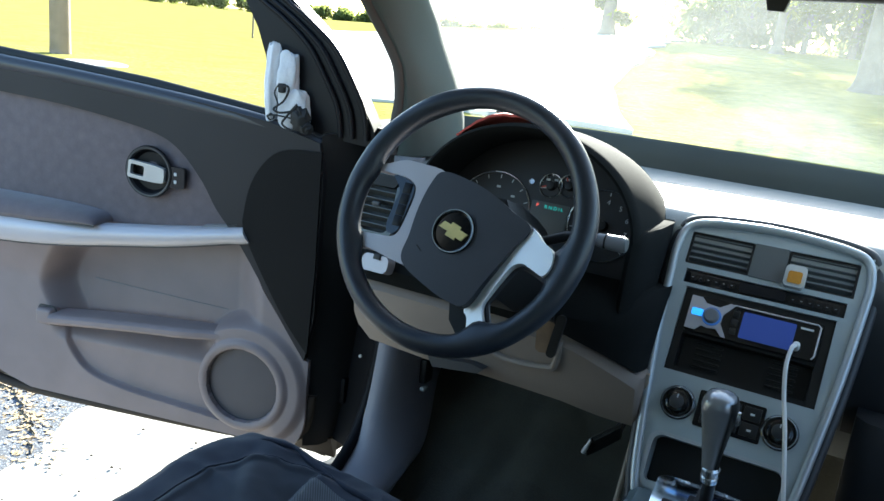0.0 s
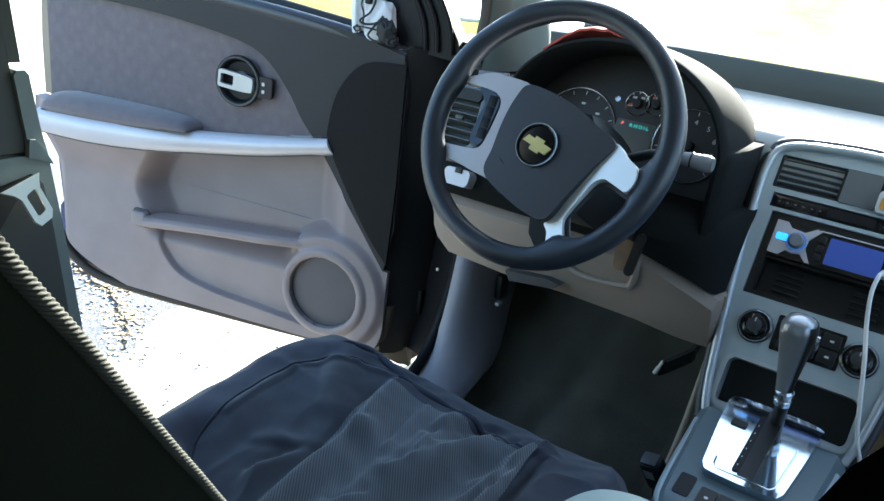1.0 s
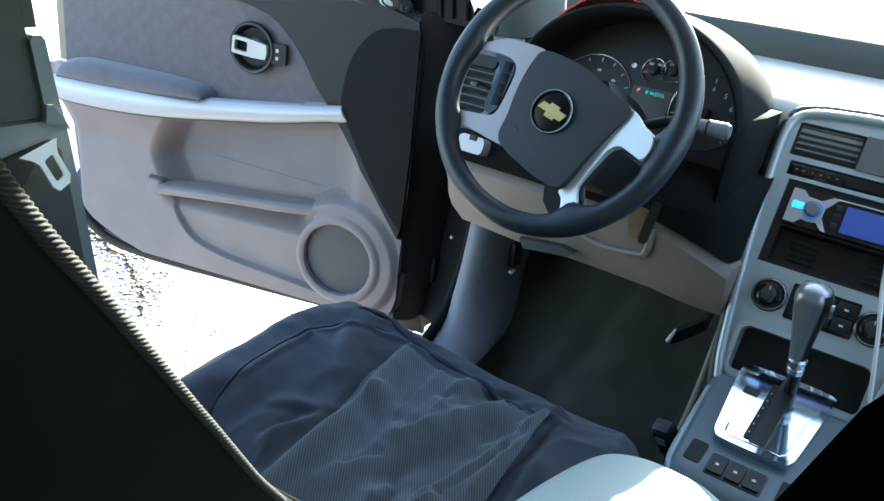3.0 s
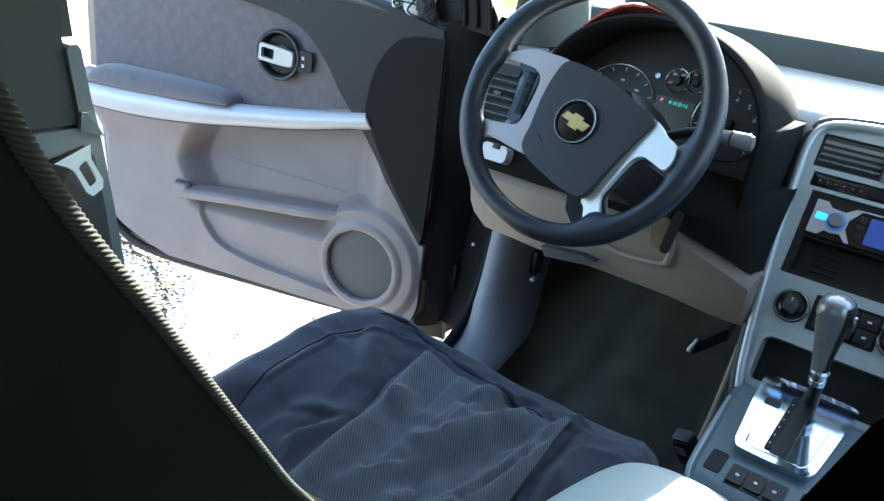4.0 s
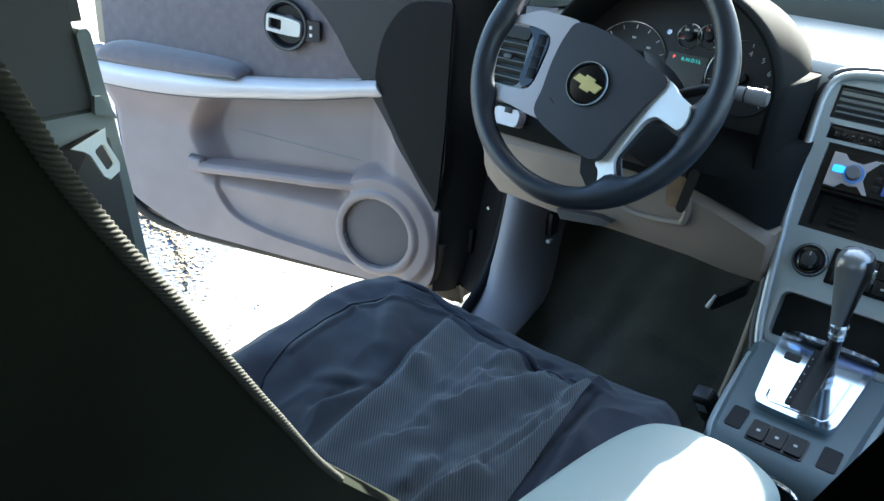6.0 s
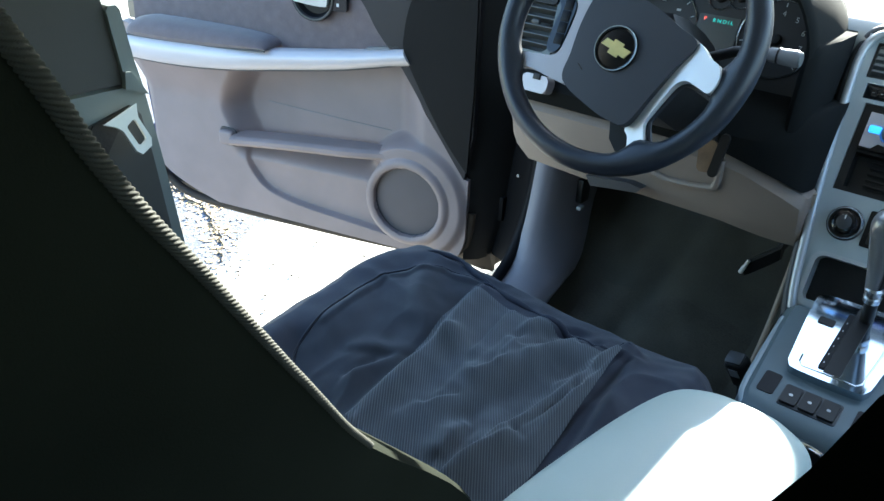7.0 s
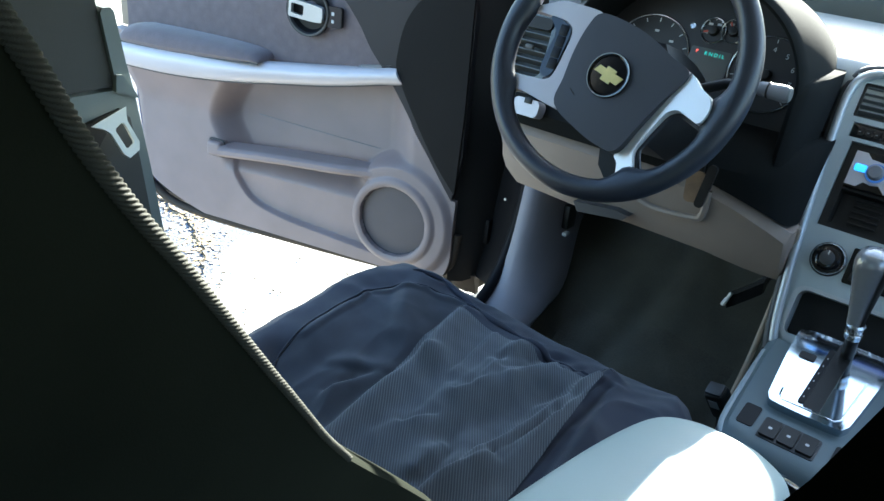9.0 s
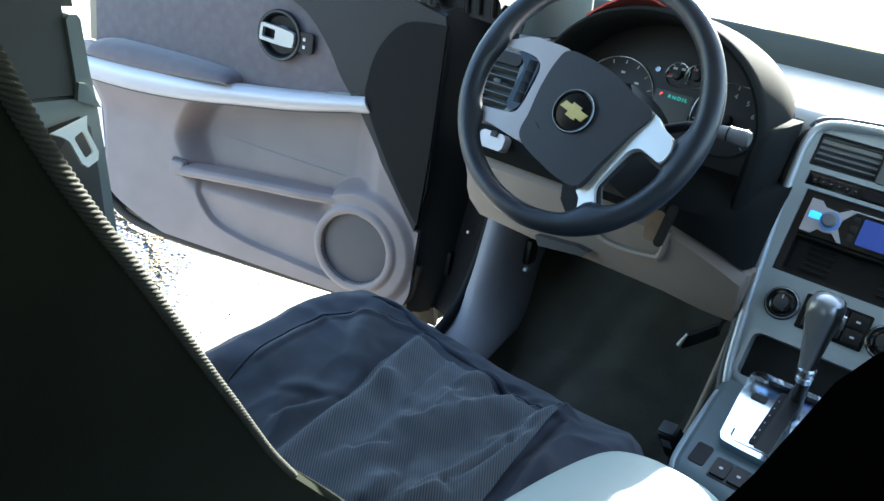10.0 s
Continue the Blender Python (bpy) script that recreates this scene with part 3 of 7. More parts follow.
# the driver's-side jamb; shade between open door and cabin is put into its colour
jamb = thing("door_jamb", "front door jamb with hinges, shade put into its dark colour", "door jamb", kind="structure")
part("jamb_panel", loft([[(-0.84, 0.40 + d, z), (-0.69, 0.36 + d, z), (-0.68, 0.62 + d, z), (-0.86, 0.66 + d, z)] for z, d in ((0.405, 0.0), (0.50, 0.02), (0.7, 0.04), (1.0, 0.03), (1.10, 0.02))]), "jamb_shaded", jamb)
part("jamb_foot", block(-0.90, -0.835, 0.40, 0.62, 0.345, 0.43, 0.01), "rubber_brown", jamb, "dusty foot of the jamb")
part("seal", tube(smooth_path([(-0.70, 0.17, 0.40), (-0.712, 0.315, 0.47), (-0.714, 0.385, 0.62), (-0.714, 0.40, 0.85), (-0.705, 0.37, 1.10)]), 0.012), "jamb_shaded", jamb, "black rubber door seal")
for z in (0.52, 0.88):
    part("hinge", joined(block(-0.885, -0.80, 0.40, 0.43, z - 0.03, z + 0.03, 0.004), moved(lathe([(0, -0.04), (0.012, -0.04), (0.012, 0.04), (0, 0.04)], 16), Matrix.Translation((-0.88, 0.41, z)))), "jamb_shaded", jamb)
for y, z in ((0.39, 0.70), (0.40, 0.615), (0.385, 0.78)):
    part("bolt", moved(lathe([(0, 0.004), (0.0035, 0.003), (0.004, 0)], 10), Matrix.Translation((-0.765, y, z)) @ Matrix.Rotation(radians(90), 4, "X")), "satin_grey", jamb, "small grey bolt head")

tagged(part("wall_front", joined(block(-0.74, -0.70, 0.50, 1.15, 0.28, 1.05), block(-0.74, 0.76, 1.13, 1.2, 0.28, 1.03), block(-0.70, 0.75, 0.93, 0.97, 0.3, 1.03)), "carpet_dark"), "dark carpeted front wall of the footwell", "footwell wall", kind="structure")
# lower pillar trim that sweeps down to the sill
def kick_section(z, a, b):
    """A cross-section of the pillar trim, which flares into the footwell towards its foot."""
    k = 1 + 0.75 * min(1.0, max(0.0, (0.56 - z) / 0.14)) ** 1.5
    prof = ((0.0, a), (0.015, a - 0.002), (0.027, a + 0.004), (0.038, a + 0.020), (0.047, a + 0.045), (0.054, a + 0.08), (0.057, a + 0.12), (0.052, a + 0.17), (0.037, (a + b) / 2 + 0.10), (0.015, b - 0.01), (0.0, b))
    return [(-0.705 + d * k, y, z) for d, y in prof]
tagged(part("pillar_trim", loft([kick_section(z, a, 0.62) for z, a in ((0.335, 0.0), (0.37, 0.09), (0.40, 0.17), (0.42, 0.235), (0.435, 0.275), (0.45, 0.300), (0.47, 0.318), (0.50, 0.333), (0.54, 0.347), (0.58, 0.357), (0.64, 0.368), (0.70, 0.378), (0.82, 0.39))]), "trim_grey"), "smooth grey lower pillar trim beside the footwell", "pillar trim", kind="structure")
tagged(part("sill_trim", loft([[(-0.70, y, 0.33), (-0.69, y, 0.405), (-0.66, y, 0.415), (-0.635, y, 0.40), (-0.62, y, 0.33)] for y in (-0.60, -0.3, 0.0, 0.10)]), "trim_mid"), "grey plastic sill trim beside the driver's seat", "sill trim", kind="structure")

# windscreen pillar
pillar = thing("windscreen_pillar", "grey windscreen pillar with dark painted outer edge", "pillar", kind="structure")
def pillar_at(y, z, d, wl, wr):
    prof = ((-0.742, 0.010, 0), (-0.735, -0.004, 0), (-0.718, -0.004, 0.1), (-0.698, 0.010, 0.35), (-0.681, 0.032, 0.6), (-0.668, 0.060, 0.8), (-0.659, 0.092, 0.95), (-0.658, 0.122, 1), (-0.668, 0.148, 1), (-0.70, 0.16, 1), (-0.75, 0.16, 1))
    return [(x + d + wl * (1 - f) + wr * f, y + dy, z + 0.1 * dy) for x, dy, f in prof]
PILLAR = ((0.37, 1.06, 0, 0.030, 0.032), (0.37, 1.12, 0, 0.030, 0.026), (0.364, 1.16, 0, 0.038, 0.018), (0.352, 1.195, 0, 0.043, 0.010), (0.338, 1.23, 0.001, 0.043, 0.0), (0.316, 1.265, 0.003, 0.034, -0.009), (0.29, 1.30, 0.006, 0.022, -0.013), (0.24, 1.345, 0.012, 0.014, -0.017), (0.13, 1.42, 0.03, 0.015, -0.017), (0.02, 1.50, 0.06, 0.01, -0.01), (-0.12, 1.57, 0.10, 0, 0))
part("inner_trim", loft([pillar_at(*p) for p in PILLAR]), "pillar_mid", pillar, "sage grey cloth-textured inner trim")
# an added olive tube stands in for shading along the pillar's outer edge
part("edge_shade", tube(smooth_path([(-0.735 + p[2] + p[3] - 0.004, p[0] - 0.002, p[1]) for p in PILLAR[:-1]]), 0.011), "pillar_dark", pillar, "dark olive tube painting the shading along the opening")

# centre pillar with the seat belt
bp = thing("centre_pillar", "dark grey centre pillar trim behind the driver", "pillar", kind="structure")
SIDE = basis((0, 0, 0), (0, 1, 0), (0, 0, 1), (1, 0, 0))   # outlines of y, z drawn out along x
part("upper_panel", prism([(-0.80, 1.022), (-0.531, 1.022), (-0.543, 1.112), (-0.56, 1.25), (-0.62, 1.58), (-0.84, 1.58)], -0.78, -0.706, 0.006), "pillar_dark", bp, "dark cloth-grained upper panel", place=SIDE)
part("upper_edge", prism([(-0.5425, 1.118), (-0.530, 1.118), (-0.545, 1.25), (-0.60, 1.58), (-0.618, 1.58), (-0.559, 1.25)], -0.76, -0.708, 0.004), "pillar_dark", bp, place=SIDE)
part("edge_strip", prism([(-0.5425, 1.106), (-0.539, 1.111), (-0.530, 1.111), (-0.526, 1.106), (-0.517, 1.05), (-0.509, 1.014), (-0.530, 1.018)], -0.745, -0.700, 0.005, 3), "pillar_grey", bp, "sage grey edge strip", place=SIDE)
part("lower_trim", prism([(-0.80, 1.0185), (-0.53, 1.0185), (-0.508, 1.0125), (-0.494, 0.92), (-0.478, 0.80), (-0.45, 0.42), (-0.80, 0.42)], -0.745, -0.702, 0.006, 3), "pillar_grey", bp, "sage grey lower trim", place=SIDE)
# a dark plate, slightly proud, paints the shadow of the belt recess
part("belt_slot_shade", prism([(-0.60, 0.978), (-0.578, 0.986), (-0.530, 0.998), (-0.518, 0.985), (-0.509, 0.93), (-0.497, 0.83), (-0.49, 0.76), (-0.61, 0.76)], -0.703, -0.6985, 0.002), "pillar_dark", bp, "dark raised plate painting the shade of the belt recess", place=SIDE)
part("clip_tab", prism([(-0.534, 1.018), (-0.506, 1.007), (-0.513, 1.020), (-0.525, 1.037), (-0.532, 1.038)], -0.704, -0.696, 0.001), "pillar_grey", bp, "bent grey trim tab", place=SIDE)

belt = thing("seat_belt", "black seat belt with a bright metal tongue", "seat belt")
part("webbing", loft([[(-0.697 + e, y - 0.024, z), (-0.697 + e, y + 0.022, z + 0.01), (-0.6955 + e, y + 0.022, z + 0.01), (-0.6955 + e, y - 0.024, z)] for y, z, e in ((-0.556, 0.986, 0.0), (-0.575, 0.96, 0.0), (-0.62, 0.90, 0.004), (-0.66, 0.80, 0.02), (-0.68, 0.45, 0.01))]), "rubber", belt)
tongue = part("tongue", frame_prism([(-0.570, 0.982), (-0.526, 0.998), (-0.528, 0.990), (-0.529, 0.982), (-0.5215, 0.957), (-0.524, 0.948), (-0.537, 0.941), (-0.543, 0.946), (-0.551, 0.971), (-0.557, 0.9765)],
     [(-0.544, 0.976), (-0.536, 0.981), (-0.5345, 0.981), (-0.533, 0.979), (-0.528, 0.960), (-0.5285, 0.957), (-0.5355, 0.952), (-0.5385, 0.953), (-0.545, 0.972), (-0.545, 0.974)], -0.002, 0.002), "tongue", belt, "bright steel belt tongue with a slot", place=Matrix.Translation((-0.676, -0.553, 0.976)) @ Matrix.Rotation(radians(-5), 4, "Z") @ Matrix.Rotation(radians(-24), 4, "Y") @ Matrix.Translation((0, 0.548, -0.968)) @ SIDE)

# ---- the open driver's door ----
door = thing("car_door", "open dark blue car door with grey inner trim", "car door", DOOR)
shell = [(0.0, 0.40), (0.005, 0.60), (0.01, 1.02), (-0.11, 1.055), (-0.40, 1.09), (-0.75, 1.112), (-0.985, 1.13), (-0.99, 1.0), (-0.965, 0.7), (-0.945, 0.48), (-0.90, 0.40), (-0.76, 0.375), (-0.4, 0.375)]
part("outer_shell", prism(shell, -0.15, -0.050, 0.01), "paint", door, "dark blue painted outer skin")
part("rear_flange", prism([(-0.925, 0.56), (-0.948, 0.53), (-0.953, 0.46), (-0.947, 0.408), (-0.90, 0.402), (-0.87, 0.44)], -0.060, -0.036, 0.005, 3), "paint", door, "blue painted edge")
FOOT = ((-0.955, 0.378, 0.406), (-0.90, 0.366, 0.402), (-0.83, 0.353, 0.396), (-0.68, 0.346, 0.39), (-0.4, 0.352, 0.39), (-0.1, 0.360, 0.392), (0.0, 0.352, 0.40), (0.05, 0.350, 0.41))
part("bottom_flange", loft([[(x, z1, -0.02), (x, z1 + 0.002, -0.06), (x, z0, -0.062), (x, z0 - 0.002, -0.050), (x, (z0 + z1) / 2, -0.034)] for x, z0, z1 in FOOT]), "rubber_brown", door, "dusty brown bottom edge")
part("bottom_lip", tube([(x, (z0 + z1) / 2 - 0.003, -0.036) for x, z0, z1 in FOOT[:6]], 0.004, 8), "trim_beige", door, "tan rubber lip")
part("front_edge", loft([[(0.0, y, 0.02), (0.03, y, 0.0), (0.06 + 0.03 * d, y, -0.06), (0.05 + 0.03 * d, y, -0.14), (0.0, y, -0.14)] for y, d in ((0.40, 0), (0.6, 0.6), (0.9, 1), (1.08, 1.2))]), "black", door, "black front edge of the door")
part("weatherstrip", tube(smooth_path([(0.012, 0.52, 0.012), (-0.002, 0.435, 0.012), (-0.05, 0.402, 0.012), (-0.15, 0.392, 0.012), (-0.4, 0.384, 0.012), (-0.74, 0.382, 0.012), (-0.86, 0.42, 0.012), (-0.92, 0.50, 0.012)]), 0.011), "rubber_brown", door, "dusty rubber seal along the bottom edge")
# window frame: wide at the mirror corner, narrow above
part("window_frame", loft([[(a, y, 0.0), (a, y, -0.05), (b, y2, -0.06), (b, y2, -0.005)] for a, y, b, y2 in ((-0.118, 1.085, 0.105, 1.06), (-0.122, 1.10, 0.095, 1.10), (-0.128, 1.16, 0.06, 1.16), (-0.140, 1.215, 0.02, 1.22), (-0.160, 1.268, -0.022, 1.27), (-0.190, 1.32, -0.082, 1.32), (-0.26, 1.39, -0.16, 1.385), (-0.36, 1.46, -0.285, 1.475), (-0.50, 1.52, -0.46, 1.555), (-0.70, 1.545, -0.70, 1.59), (-0.93, 1.53, -0.97, 1.575), (-0.955, 1.35, -1.0, 1.36), (-0.965, 1.15, -1.01, 1.15))]), "gloss_dark", door, "glossy black window frame")
for k in (0.0, 0.03, 0.055):
    part("seal_lip", tube(smooth_path([(0.085 - k, 1.075, 0.002), (0.075 - k, 1.13, 0.002), (0.043 - k, 1.19, 0.002), (0.005 - k, 1.245, 0.002), (-0.05 - k, 1.29, 0.002), (-0.11 - k, 1.33, 0.002), (-0.2 - k * 0.6, 1.395, 0.002)]), 0.005), "gloss_dark", door)
pane = part("window_pane", prism([(-0.12, 1.085), (-0.13, 1.16), (-0.15, 1.24), (-0.19, 1.32), (-0.4, 1.48), (-0.7, 1.54), (-0.94, 1.52), (-0.96, 1.16)], -0.032, -0.028), "clear", door, "clear side window glass", smooth=False)
pane.visible_shadow = False
part("belt_seal", tube([(-0.0, 1.060, -0.012), (-0.115, 1.094, -0.012), (-0.4, 1.127, -0.012), (-0.75, 1.150, -0.012), (-0.95, 1.164, -0.012)], 0.015), "rubber", door, "black rubber strip below the window")

# charcoal upper trim: top roll, curved lower border, dark front wing
upper = [(0.0, 1.062), (-0.11, 1.090), (-0.25, 1.108), (-0.40, 1.122), (-0.58, 1.135), (-0.75, 1.145), (-0.93, 1.157), (-0.925, 1.08)]
border = smooth_path([(-0.90, 1.083, 0), (-0.75, 1.075, 0), (-0.606, 1.067, 0), (-0.468, 1.052, 0), (-0.361, 1.033, 0), (-0.305, 1.004, 0), (-0.254, 0.949, 0), (-0.219, 0.895, 0), (-0.160, 0.825, 0), (-0.059, 0.678, 0), (-0.004, 0.602, 0)], 4)
part("upper_trim", prism(upper + [(p.x, p.y) for p in border] + [(0.012, 0.70), (0.012, 1.0)], 0.0, 0.032, 0.008, 3), "upper_door", door, "charcoal plastic upper door trim")
part("top_roll", tube(smooth_path([(-0.004, 1.052, 0.012), (-0.11, 1.079, 0.014), (-0.25, 1.097, 0.016), (-0.40, 1.111, 0.018), (-0.58, 1.124, 0.018), (-0.75, 1.134, 0.018), (-0.925, 1.146, 0.016)], 5), 0.018, 14), "door_roll", door, "rounded top roll below the window")
part("front_wing", prism([(p.x, p.y) for p in smooth_path([(0.008, 1.045, 0), (-0.081, 1.036, 0), (-0.133, 0.979, 0), (-0.153, 0.905, 0), (-0.146, 0.847, 0), (-0.06, 0.70, 0), (0.004, 0.62, 0)], 5)] + [(0.010, 0.80)], 0.03, 0.038, 0.005, 3), "door_wing", door, "raised charcoal panel at the hinge end")
part("cloth_insert", prism([(p.x, p.y) for p in border[0:33]] + [(-0.19, 0.862), (-0.35, 0.835), (-0.55, 0.82), (-0.75, 0.81), (-0.90, 0.81)], 0.0, 0.022, 0.004), "suede", door, "mottled grey suede-like cloth insert")

part("rear_edge", prism([(-0.9005, 0.835), (-0.9005, 1.078), (-0.918, 1.085), (-0.924, 0.96), (-0.922, 0.835)], -0.045, 0.019, 0.005, 3), "trim_beige", door, "beige edge of the door trim")


RAIL = np.array([(p.x, p.y) for p in smooth_path([(-0.614, 0.583, 0), (-0.50, 0.596, 0), (-0.38, 0.608, 0), (-0.28, 0.616, 0), (-0.215, 0.620, 0), (-0.165, 0.622, 0)], 4)])
LIP = np.array([(p.x, p.y) for p in smooth_path([(-0.604, 0.572, 0), (-0.592, 0.545, 0), (-0.572, 0.505, 0), (-0.528, 0.465, 0), (-0.44, 0.444, 0), (-0.32, 0.434, 0), (-0.22, 0.426, 0), (-0.138, 0.418, 0)], 4)])
SPEAKER = (-0.138, 0.521)


def ease(a, b, v):
    u = np.clip((v - a) / (b - a), 0, 1)
    return u * u * (3 - 2 * u)


def line_distance(x, y, line):
    best = np.full(x.shape, 9.0)
    for p, q in zip(line, line[1:]):
        d = q - p
        k = np.clip(((x - p[0]) * d[0] + (y - p[1]) * d[1]) / (d @ d), 0, 1)
        best = np.minimum(best, np.hypot(x - p[0] - k * d[0], y - p[1] - k * d[1]))
    return best


def within(x, y, loop):
    hit = np.zeros(x.shape, bool)
    for (ax, ay), (bx, by) in zip(loop, np.roll(loop, -1, 0)):
        if ay != by:
            hit ^= ((ay > y) != (by > y)) & (x < (bx - ax) * (y - ay) / (by - ay) + ax)
    return hit


def lower_depth(x, z):
    """How far the pale lower trim stands out: hollow under the armrest, rail, sunk pocket and the moulding round the speaker."""
    s = -x
    left = 0.565 + 0.075 * ease(0.80, 0.66, z) - 0.03 * ease(0.66, 0.58, z)
    hollow = ease(left + 0.020, left - 0.036, s) * ease(0.54, 0.60, z + 0.02 * s) * (1 - ease(0.20, 0.10, s))
    h = 0.030 - 0.068 * hollow + 0.05 * ease(0.66, 0.80, z) * ease(0.35, 0.68, s) - 0.012 * (1 - ease(0.90, 0.86, s))
    loop = np.concatenate([RAIL, [SPEAKER], LIP[::-1]])
    inside = np.where(within(x, z, loop), 1.0, -1.0) * line_distance(x, z, LIP)
    h = h - 0.016 * ease(-0.004, 0.004, inside) * ease(0.66, 0.56, z - 0.1 * x)
    r = np.hypot(x - SPEAKER[0], z - SPEAKER[1])
    a = np.degrees(np.arctan2(z - SPEAKER[1], x - SPEAKER[0]))
    turn = ease(-75, -45, a) * ease(168, 122, a)
    h = h + (0.043 - h) * ease(0.150, 0.128, r) * turn
    ring = ease(0.112, 0.101, r) * (1 - 0.0 * a)
    h = h + (0.050 - 40 * (r - 0.093) ** 2 - h) * ring
    h = np.where(r < 0.0825, 0.018, h)
    return h


def lower_trim(nu, nv):
    u, v = np.meshgrid(np.linspace(0, 1, nu + 1), np.linspace(0, 1, nv + 1), indexing="ij")
    z = 0.393 + 0.445 * v
    front = -0.006 + np.where(z > 0.602, 0.010 + 0.17 * (z - 0.602) / 0.23, 0.03 * np.maximum(0.0, (0.47 - z) / 0.08) ** 2)
    back = 0.905 - 0.03 * np.clip((0.80 - z) / 0.2, 0, 1) - 0.19 * np.maximum(0.0, (0.50 - z) / 0.107) ** 2.2
    x = -(front + (back - front) * u)
    h = lower_depth(x, z)
    return sheet(lambda a, b: (x[round(a * nu), round(b * nv)], z[round(a * nu), round(b * nv)], h[round(a * nu), round(b * nv)]), nu, nv, 0.03, (0, 0, -1))


part("lower_trim", lower_trim(330, 180), "trim_light", door, "pale warm-grey plastic lower door trim")
part("trim_seam", tube([(-0.56, 0.668, -0.0373), (-0.45, 0.663, -0.0373), (-0.32, 0.658, -0.0373), (-0.22, 0.655, -0.0373)], 0.0009, 6), "trim_mid", door)
strip = smooth_path([(-0.885, 0.786, 0.088), (-0.80, 0.786, 0.092), (-0.713, 0.788, 0.092), (-0.562, 0.797, 0.086), (-0.438, 0.808, 0.066), (-0.298, 0.825, 0.052), (-0.150, 0.851, 0.040)], 6)
def strip_half(x):
    return float(np.interp(x, (-0.9, -0.66, -0.48, -0.32, -0.15), (0.0285, 0.0285, 0.0235, 0.0215, 0.0165)))
part("arm_strip", loft([[(p.x + (0.010 if i > len(strip) - 3 else 0) * (0.4 - h), p.y + h * strip_half(p.x), p.z + d) for h, d in ((1, -0.03), (1, -0.010), (0.9, -0.004), (0.6, 0.003), (0.2, 0.006), (-0.3, 0.005), (-0.75, 0.0), (-0.95, -0.006), (-1, -0.012), (-1, -0.03))] for i, p in enumerate(strip)]), "silver", door, "satin silver armrest strip")
part("strip_groove", tube([(p.x, p.y - strip_half(p.x) - 0.001, p.z - 0.010) for p in strip], 0.0016, 6), "trim_dark", door)
PAD = [(-0.872, 0.30), (-0.866, 0.62), (-0.852, 0.86), (-0.82, 0.98), (-0.74, 1.0), (-0.64, 0.90), (-0.57, 0.76), (-0.52, 0.62), (-0.495, 0.50), (-0.480, 0.34), (-0.474, 0.15)]
def pad_base(x):
    return 0.814 + 0.014 * max(0.0, (x + 0.70) / 0.22)
part("arm_pad", loft([[(x, pad_base(x) + 0.044 * t * h, 0.052 + d * (0.7 + 0.3 * t)) for h, d in ((0.0, -0.045), (0.0, 0.036), (0.25, 0.043), (0.55, 0.041), (0.82, 0.032), (0.97, 0.014), (1.0, -0.01), (0.95, -0.04))] for x, t in PAD]), "suede_plain", door, "grey cloth armrest pad")
part("pad_shadow_gap", tube([(x, pad_base(x) - 0.001, 0.085) for x, t in PAD], 0.0018, 6), "trim_dark", door)
part("pull_cup", prism([(-0.27, 0.842), (-0.175, 0.862), (-0.170, 0.871), (-0.245, 0.858)], 0.02, 0.032, 0.003), "trim_mid", door)
part("pocket_rail", loft([[(x, y + a, 0.0 if d < 0 else d - 0.019 * min(1, max(0, (x + 0.30) / 0.11)) ** 1.2) for a, d in ((-0.0118, -1), (-0.0118, 0.046), (-0.0111, 0.0545), (-0.0085, 0.0575), (-0.004, 0.061), (0.005, 0.0605), (0.0085, 0.057), (0.0111, 0.053), (0.0120, 0.046), (0.0120, -1))] for x, y in RAIL]), "trim_light", door, "rail along the door pocket")
part("rail_cap", block(-0.657, -0.6145, 0.5650, 0.6020, 0.010, 0.0480, 0.008, 4), "trim_light", door, "pale end cap of the rail")
part("cap_outline", tube([(x, y, 0.031) for x, y in rounded(-0.659, -0.613, 0.5615, 0.6045, 0.009)], 0.0022, 6, True), "trim_dark", door)
part("speaker_grille", moved(lathe([(0.0, 0.014), (0.05, 0.0135), (0.0825, 0.011), (0.0825, 0.0)], 56), Matrix.Translation((*SPEAKER, 0.022))), "grille", door, "fine mesh speaker grille")
part("grille_edge", tube([(SPEAKER[0] + 0.0828 * math.cos(k * math.pi / 32), SPEAKER[1] + 0.0828 * math.sin(k * math.pi / 32), 0.034) for k in range(64)], 0.0018, 6, True), "trim_dark", door)
handle = part("handle_dish", lathe([(0.0, -0.012), (0.040, -0.010), (0.047, 0.0), (0.050, 0.006), (0.054, 0.006), (0.055, 0.0)], 44), "gloss_dark", door, "round black handle recess", place=Matrix.Translation((-0.376, 0.952, 0.033)))
part("dish_rim", lathe([(0.046, 0.0), (0.0485, 0.0065), (0.052, 0.007), (0.0545, 0.0)], 44), "trim_dark", handle, "grey rim of the recess")
part("door_handle", joined(frame_prism(rounded(-0.044, 0.004, -0.0185, 0.0185, 0.005), rounded(-0.038, -0.006, -0.011, 0.011, 0.004), 0.002, 0.012), prism([(p.x, p.y) for p in smooth_path([(0.003, 0.0185, 0), (0.030, 0.0165, 0), (0.040, 0.012, 0), (0.0405, -0.012, 0), (0.030, -0.0165, 0), (0.003, -0.0185, 0)], 4)], 0.0, 0.012, 0.004)), "satin_grey", handle, "brushed silver door handle", place=Matrix.Rotation(radians(-5), 4, "Z"))
lock = part("lock_switch", prism(rounded(0.047, 0.084, -0.026, 0.018, 0.006), -0.006, 0.004, 0.003), "gloss_black", handle, "black door lock switch")
for y in (0.004, -0.012):
    part("lock_mark", block(0.060, 0.066, y - 0.004, y + 0.003, 0.0038, 0.0048), "white_mark", handle)

